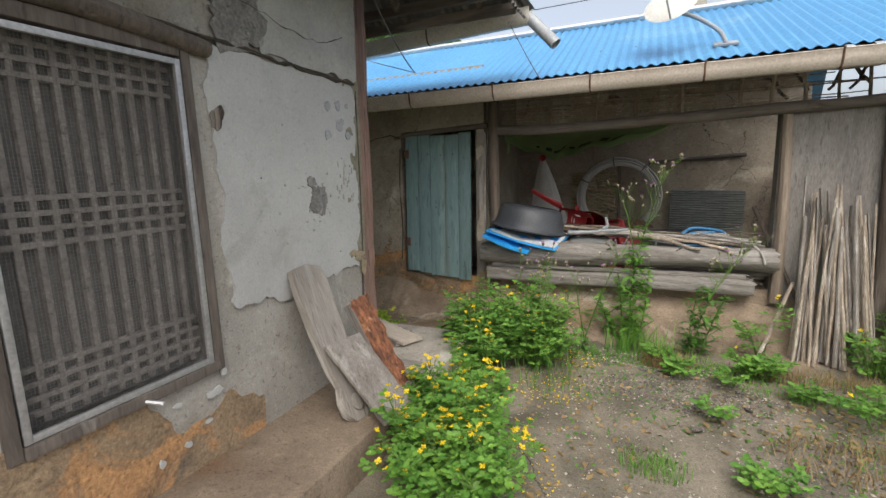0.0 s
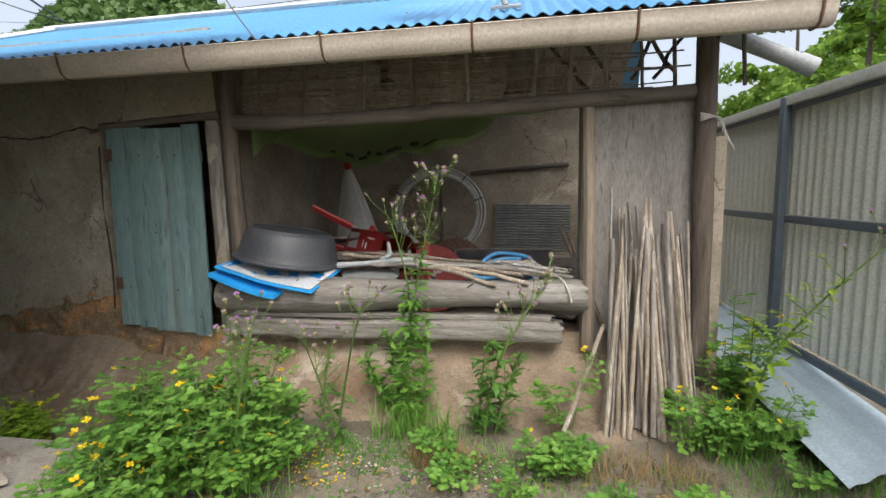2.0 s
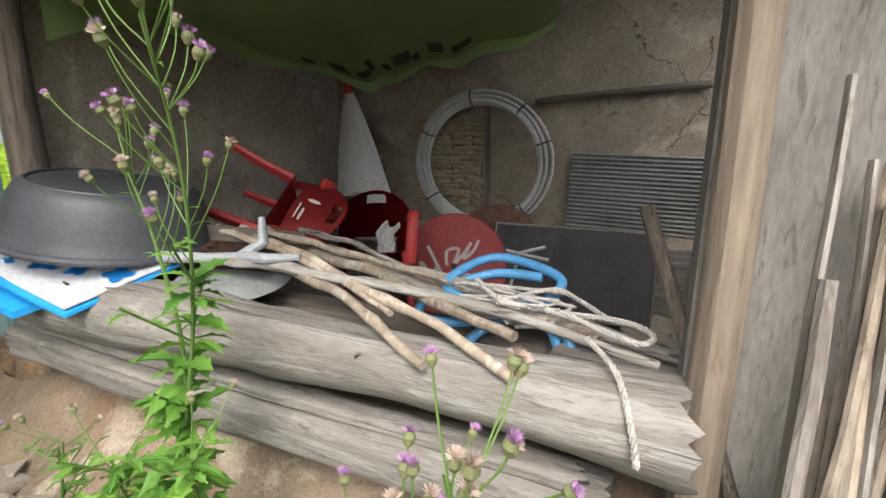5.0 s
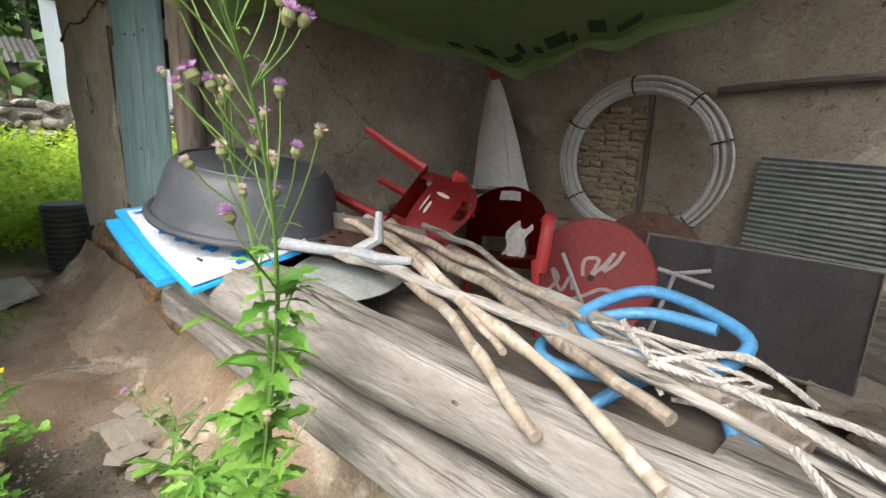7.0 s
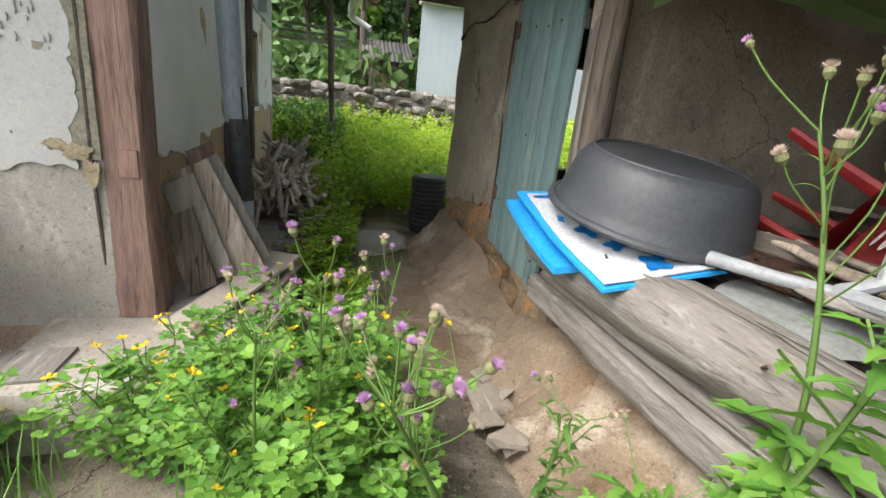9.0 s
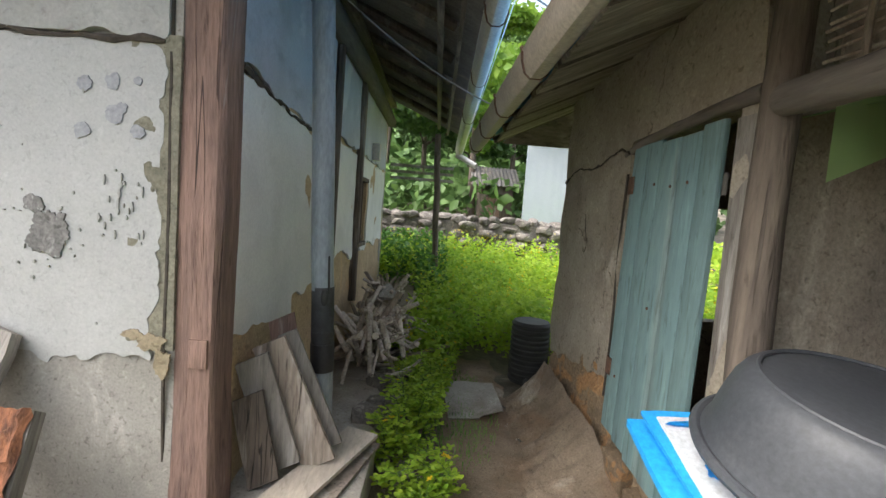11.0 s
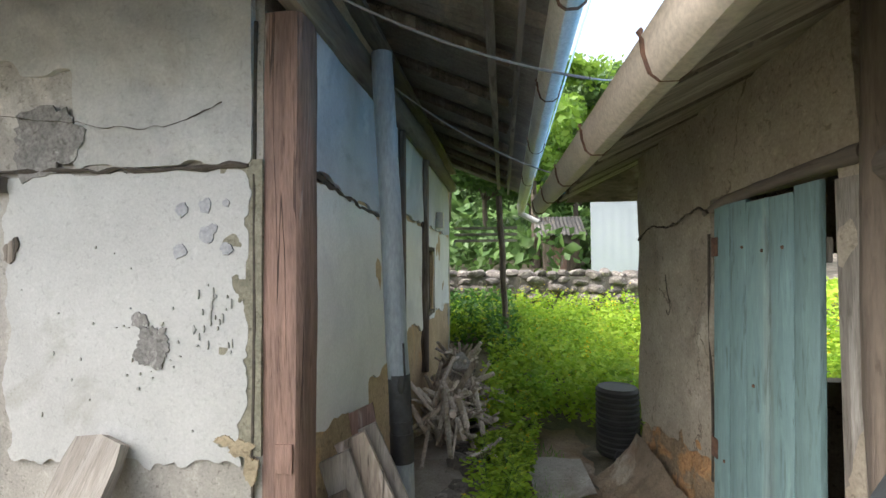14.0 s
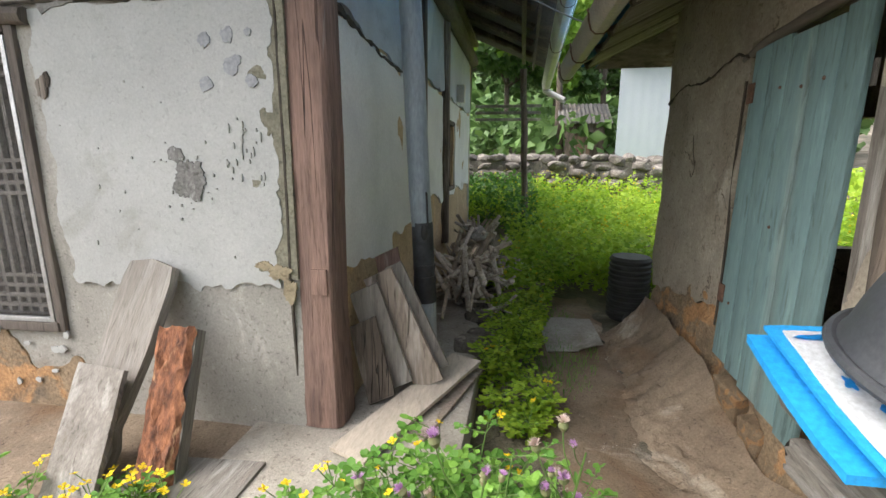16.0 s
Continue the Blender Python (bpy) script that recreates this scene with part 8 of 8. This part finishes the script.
def rubble(name, cx, cy, rx, ry, z0, n, lo, hi, label, mat_meshes, seed):
    rg = random.Random(seed)
    for k in range(n):
        a, q = rg.uniform(0, 6.283), math.sqrt(rg.random())
        s = rg.uniform(lo, hi)
        ob = new(name, rg.choice(mat_meshes))
        ob.matrix_basis = Matrix.LocRotScale((cx + math.cos(a) * q * rx, cy + math.sin(a) * q * ry, z0 + s * 0.2), Euler((rg.uniform(-0.4, 0.4), rg.uniform(-0.4, 0.4), rg.uniform(0, 6))), (s, s * rg.uniform(0.6, 1.0), s * rg.uniform(0.35, 0.7)))
        tagged(ob, label, "stone", name + " scatter")


rubble("rubble_stone", 1.25, 5.6, 0.35, 0.5, 0.08, 22, 0.08, 0.24, "dusty broken stone heaped on the barn floor", STONES, 5)
slab_on("stored_plank", (1.75, 7.42, 0.62), (0.9, 7.46, 0.58), 0.20, 0.04, M_BOARD_PALE, "pale old plank stored at the back wall", "plank", (0, 0.1, 1), "planks at the back wall")
slab_on("stored_plank", (1.75, 7.40, 0.36), (0.9, 7.44, 0.32), 0.18, 0.05, M_WOOD_GREYX, "old plank stored at the back wall", "plank", (0, 0.1, 1), "planks at the back wall")
slab_on("stored_plank", (-1.62, 6.6, 0.98), (-1.10, 7.3, 0.94), 0.20, 0.03, M_BOARD, "brown plank lying on clutter by the partition", "plank", (0.6, -0.5, 0.3), "planks at the back wall")
slab_on("stored_plank", (-1.58, 6.2, 0.86), (-1.2, 7.2, 0.80), 0.24, 0.03, M_WOOD_DARKX, "dark plank lying on clutter by the partition", "plank", (0.7, -0.4, 0.2), "planks at the back wall")
rubble("yard_stone", 0.9, 3.4, 1.3, 0.7, 0.0, 26, 0.02, 0.07, "small stone lying on the yard", STONES, 6)
CHIPS = []
for k in range(5):
    b = boxed((-0.5, -0.5, -0.16), (0.5, 0.5, 0.16), 0.05, wobble=0.16)
    CHIPS.append(shared_mesh("apron_chip", b, [M_CHIP]))
rubble("apron_chip", -1.10, 4.34, 0.34, 0.10, 0.07, 11, 0.07, 0.19, "flat pale chip of broken cement on the apron", CHIPS, 7)
rubble("flat_stone", 1.30, 6.80, 0.26, 0.36, 0.12, 30, 0.14, 0.28, "flat dusty stone heaped at the back of the barn bay", CHIPS, 15)
for x, y, z, s in ((-2.30, 4.82, 0.30, 0.20), (-2.06, 4.82, 0.24, 0.15), (-2.48, 4.82, 0.22, 0.13)):
    ob = new("clay_lump", shared_mesh("clay_lump", boxed((-0.5, -0.3, -0.4), (0.5, 0.4, 0.5), 0.08, wobble=0.12), [M_FOOT]))
    ob.matrix_basis = Matrix.LocRotScale((x, y, z), Euler((0.1, 0.15, 0.2)), (s, s, s))
    tagged(ob, "broken orange-brown clay lump under the barn door", "clay lump", "clay lumps under the door")


def gravel(name, areas, size, material, label, seed):
    """Loose grit: many small uneven stones in one mesh, resting on the ground."""
    g = np.random.default_rng(seed)
    p = np.concatenate([patch(*a) for a in areas])
    s = size * (0.35 + g.random(len(p)) ** 2.5)
    unit = np.array([(1, 0, 0), (0, 1, 0), (-1, 0, 0), (0, -1, 0), (0, 0, 0.7), (0, 0, -0.5)])
    tri = np.array([(0, 1, 4), (1, 2, 4), (2, 3, 4), (3, 0, 4), (1, 0, 5), (2, 1, 5), (3, 2, 5), (0, 3, 5)])
    v = unit[None] * s[:, None, None] * g.uniform(0.6, 1.3, (len(p), 6, 1)) + g.uniform(-0.25, 0.25, (len(p), 6, 3)) * s[:, None, None] + p[:, None] + np.array([0, 0, 0.008])
    f = tri[None] + 6 * np.arange(len(p))[:, None, None]
    me = bpy.data.meshes.new(name)
    me.from_pydata(v.reshape(-1, 3).tolist(), [], f.reshape(-1, 3).tolist())
    me.materials.append(material)
    tagged(new(name, me), label, "gravel", kind="stuff")


gravel("gravel", [(0.45, 3.35, 0.7, 0.35, 500), (1.3, 2.6, 1.0, 1.0, 700), (-0.2, 3.9, 1.2, 0.2, 900), (-2.9, 4.2, 0.7, 0.3, 900), (-0.3, 2.4, 0.7, 0.7, 500)], 0.009, M_CHIP, "pale grit and crumbled cement on the yard", 21)
gravel("path_gravel", [(-2.9, 4.12, 0.9, 0.22, 900), (-1.9, 4.02, 0.7, 0.14, 500), (-4.4, 4.05, 0.5, 0.3, 600)], 0.011, M_CHIP, "crumbled clay and grit on the alley path", 23)
gravel("dark_gravel", [(0.45, 3.35, 0.6, 0.3, 1500), (1.6, 2.3, 1.0, 1.0, 1400), (-1.6, 4.1, 0.9, 0.2, 500), (-3.4, 4.1, 0.8, 0.35, 900)], 0.010, M_STONE, "dark grit scattered on the yard", 22)

# pale trodden path in the alley
bm = bmesh.new()
grid = []
for i in range(53):
    x = -5.2 + 3.9 * i / 52
    grid.append([bm.verts.new((x, (3.80 + 0.10 * fbm(x * 2.0, 3.0)) + (0.66 + 0.12 * fbm(x * 2.0, 9.0)) * j / 14, ground_height(x, 3.8 + 0.047 * j) + 0.028 * min(1.0, min(j, 14 - j) / 2, min(i, 52 - i) / 4) - 0.012 + 0.012 * fbm(x * 6, j * 0.3, 2.0))) for j in range(15)])
for i in range(52):
    for j in range(14):
        bm.faces.new((grid[i][j], grid[i + 1][j], grid[i + 1][j + 1], grid[i][j + 1]))
solo("alley_path", bm, M_APRON, "brown trodden earth path in the alley", "path", kind="structure")

# ---- trees and hills ----


def tree(at, height, crown, seed, leaf_mat, label, leaf=0.16, n=5200, trunk=0.16):
    rg = random.Random(seed)
    t = thing("tree", at, label, "tree")
    bm = bmesh.new()
    line = loop_curve([(0, 0, 0), (rg.uniform(-0.2, 0.2), rg.uniform(-0.2, 0.2), height * 0.4), (rg.uniform(-0.4, 0.4), rg.uniform(-0.4, 0.4), height * 0.9)], per=6)
    tube(bm, line, [trunk * (1 - 0.8 * i / (len(line) - 1)) for i in range(len(line))], 9, True, 0.15)
    tips = [line[-1]]
    for k in range(14):
        i = rg.randint(3, len(line) - 1)
        a = rg.uniform(0, 6.283)
        ln = crown * rg.uniform(0.45, 1.0)
        e = line[i] + Vector((math.cos(a) * ln, math.sin(a) * ln, rg.uniform(0.1, 0.5) * ln))
        m = line[i].lerp(e, 0.5) + Vector((0, 0, 0.12 * ln))
        limb = loop_curve([line[i], m, e], per=4)
        tube(bm, limb, [trunk * 0.35 * (1 - 0.8 * q / (len(limb) - 1)) for q in range(len(limb))], 6, False)
        tips += [e, m, limb[-3]]
    part("trunk", bm, M_WOOD_DARK, t)
    g = np.random.default_rng(seed)
    c = np.array([tuple(p) for p in tips])
    which = g.integers(0, len(c), n)
    r = crown * g.uniform(0.14, 0.34, len(c))[which]
    d = g.normal(0, 1, (n, 3))
    d /= np.linalg.norm(d, axis=1, keepdims=True)
    p = c[which] + d * (r * g.random(n) ** 0.45)[:, None] * np.array([1, 1, 0.7])
    ob = leaf_cloud("crown", p, leaf, leaf_mat, 0.8, 0.5, 1.6, seed)
    ob.parent = t
    return t


def gh(x, y):
    return ground_height(x, y) - 0.1


for k, (x, y, h, c, m) in enumerate(((-17.0, 4.9, 8.5, 3.0, M_LEAF_TREE), (-21.0, 3.0, 8.0, 3.4, M_LEAF_WOOD), (-22.0, 7.2, 9.0, 3.6, M_LEAF_WOOD), (-19.5, 0.8, 8.0, 3.2, M_LEAF_TREE), (-25.0, 5.2, 9.5, 4.0, M_LEAF_WOOD), (-24.0, 10.5, 9.0, 3.8, M_LEAF_TREE), (-26.0, 0.5, 9.0, 4.0, M_LEAF_WOOD))):
    tree((x, y, gh(x, y)), h, c, 30 + k, m, "broad leafy tree beyond the stone wall" if m is M_LEAF_TREE else "dark shady tree behind the stone wall", 0.20, 5200)
for k, (x, y, h, c) in enumerate(((12.5, 20.0, 9.5, 3.0), (15.5, 23.0, 10.0, 3.2), (17.0, 19.0, 8.5, 3.2), (20.0, 24.0, 10.5, 3.6), (13.8, 27.0, 11.0, 3.4), (21.0, 17.0, 8.5, 3.4))):
    tree((x, y, gh(x, y)), h, c, 50 + k, M_LEAF_TREE, "tall green tree beyond the steel fence", 0.24, 4600)
under = np.stack([rng.uniform(-30, -15.5, 9000), rng.uniform(-6, 14, 9000), np.zeros(9000)], 1)
under[:, 2] = [ground_height(a, b) + 1.5 * rng.random() for a, b in zip(under[:, 0], under[:, 1])]
tagged(leaf_cloud("underwood", under, 0.30, M_LEAF_WOOD, 0.8, 0.5, 1.5, 13), "dark undergrowth at the edge of the wood", "shrubs", kind="stuff")


def hill(name, cx, cy, rx, ry, h, seed, n=26000):
    bm = bmesh.new()
    m = 36
    g = []

    def hz(x, y):
        q = 1 - (x / rx) ** 2 - (y / ry) ** 2
        return -1.5 + h * max(0.0, q) ** 0.9 * (1 + 0.18 * fbm(x * 0.05, y * 0.05, seed)) + 0.05 * h * fbm(x * 0.15, y * 0.15, seed)
    for i in range(m + 1):
        g.append([bm.verts.new((cx + (-1 + 2 * i / m) * rx, cy + (-1 + 2 * j / m) * ry, hz((-1 + 2 * i / m) * rx, (-1 + 2 * j / m) * ry))) for j in range(m + 1)])
    for i in range(m):
        for j in range(m):
            bm.faces.new((g[i][j], g[i + 1][j], g[i + 1][j + 1], g[i][j + 1]))
    solo(name, bm, M_LEAF_WOOD, "wooded green hill in the distance", "hill", kind="structure")
    q = np.random.default_rng(seed)
    x, y = q.uniform(-rx, rx, n), q.uniform(-ry, ry, n)
    z = np.array([hz(a, b) for a, b in zip(x, y)]) + 1.8 * q.random(n)
    tagged(leaf_cloud("hill_wood", np.stack([cx + x, cy + y, z], 1), 0.95, M_LEAF_WOOD if seed % 2 else M_LEAF_TREE, 0.8, 0.7, 1.4, seed), "dense far woodland covering the hill", "woodland", kind="stuff")


hill("backdrop_hill", -60, 74, 54, 34, 32, 61, 34000)
hill("backdrop_hill", 62, 74, 44, 40, 26, 62)
hill("backdrop_hill", -78, 8, 40, 44, 26, 63)
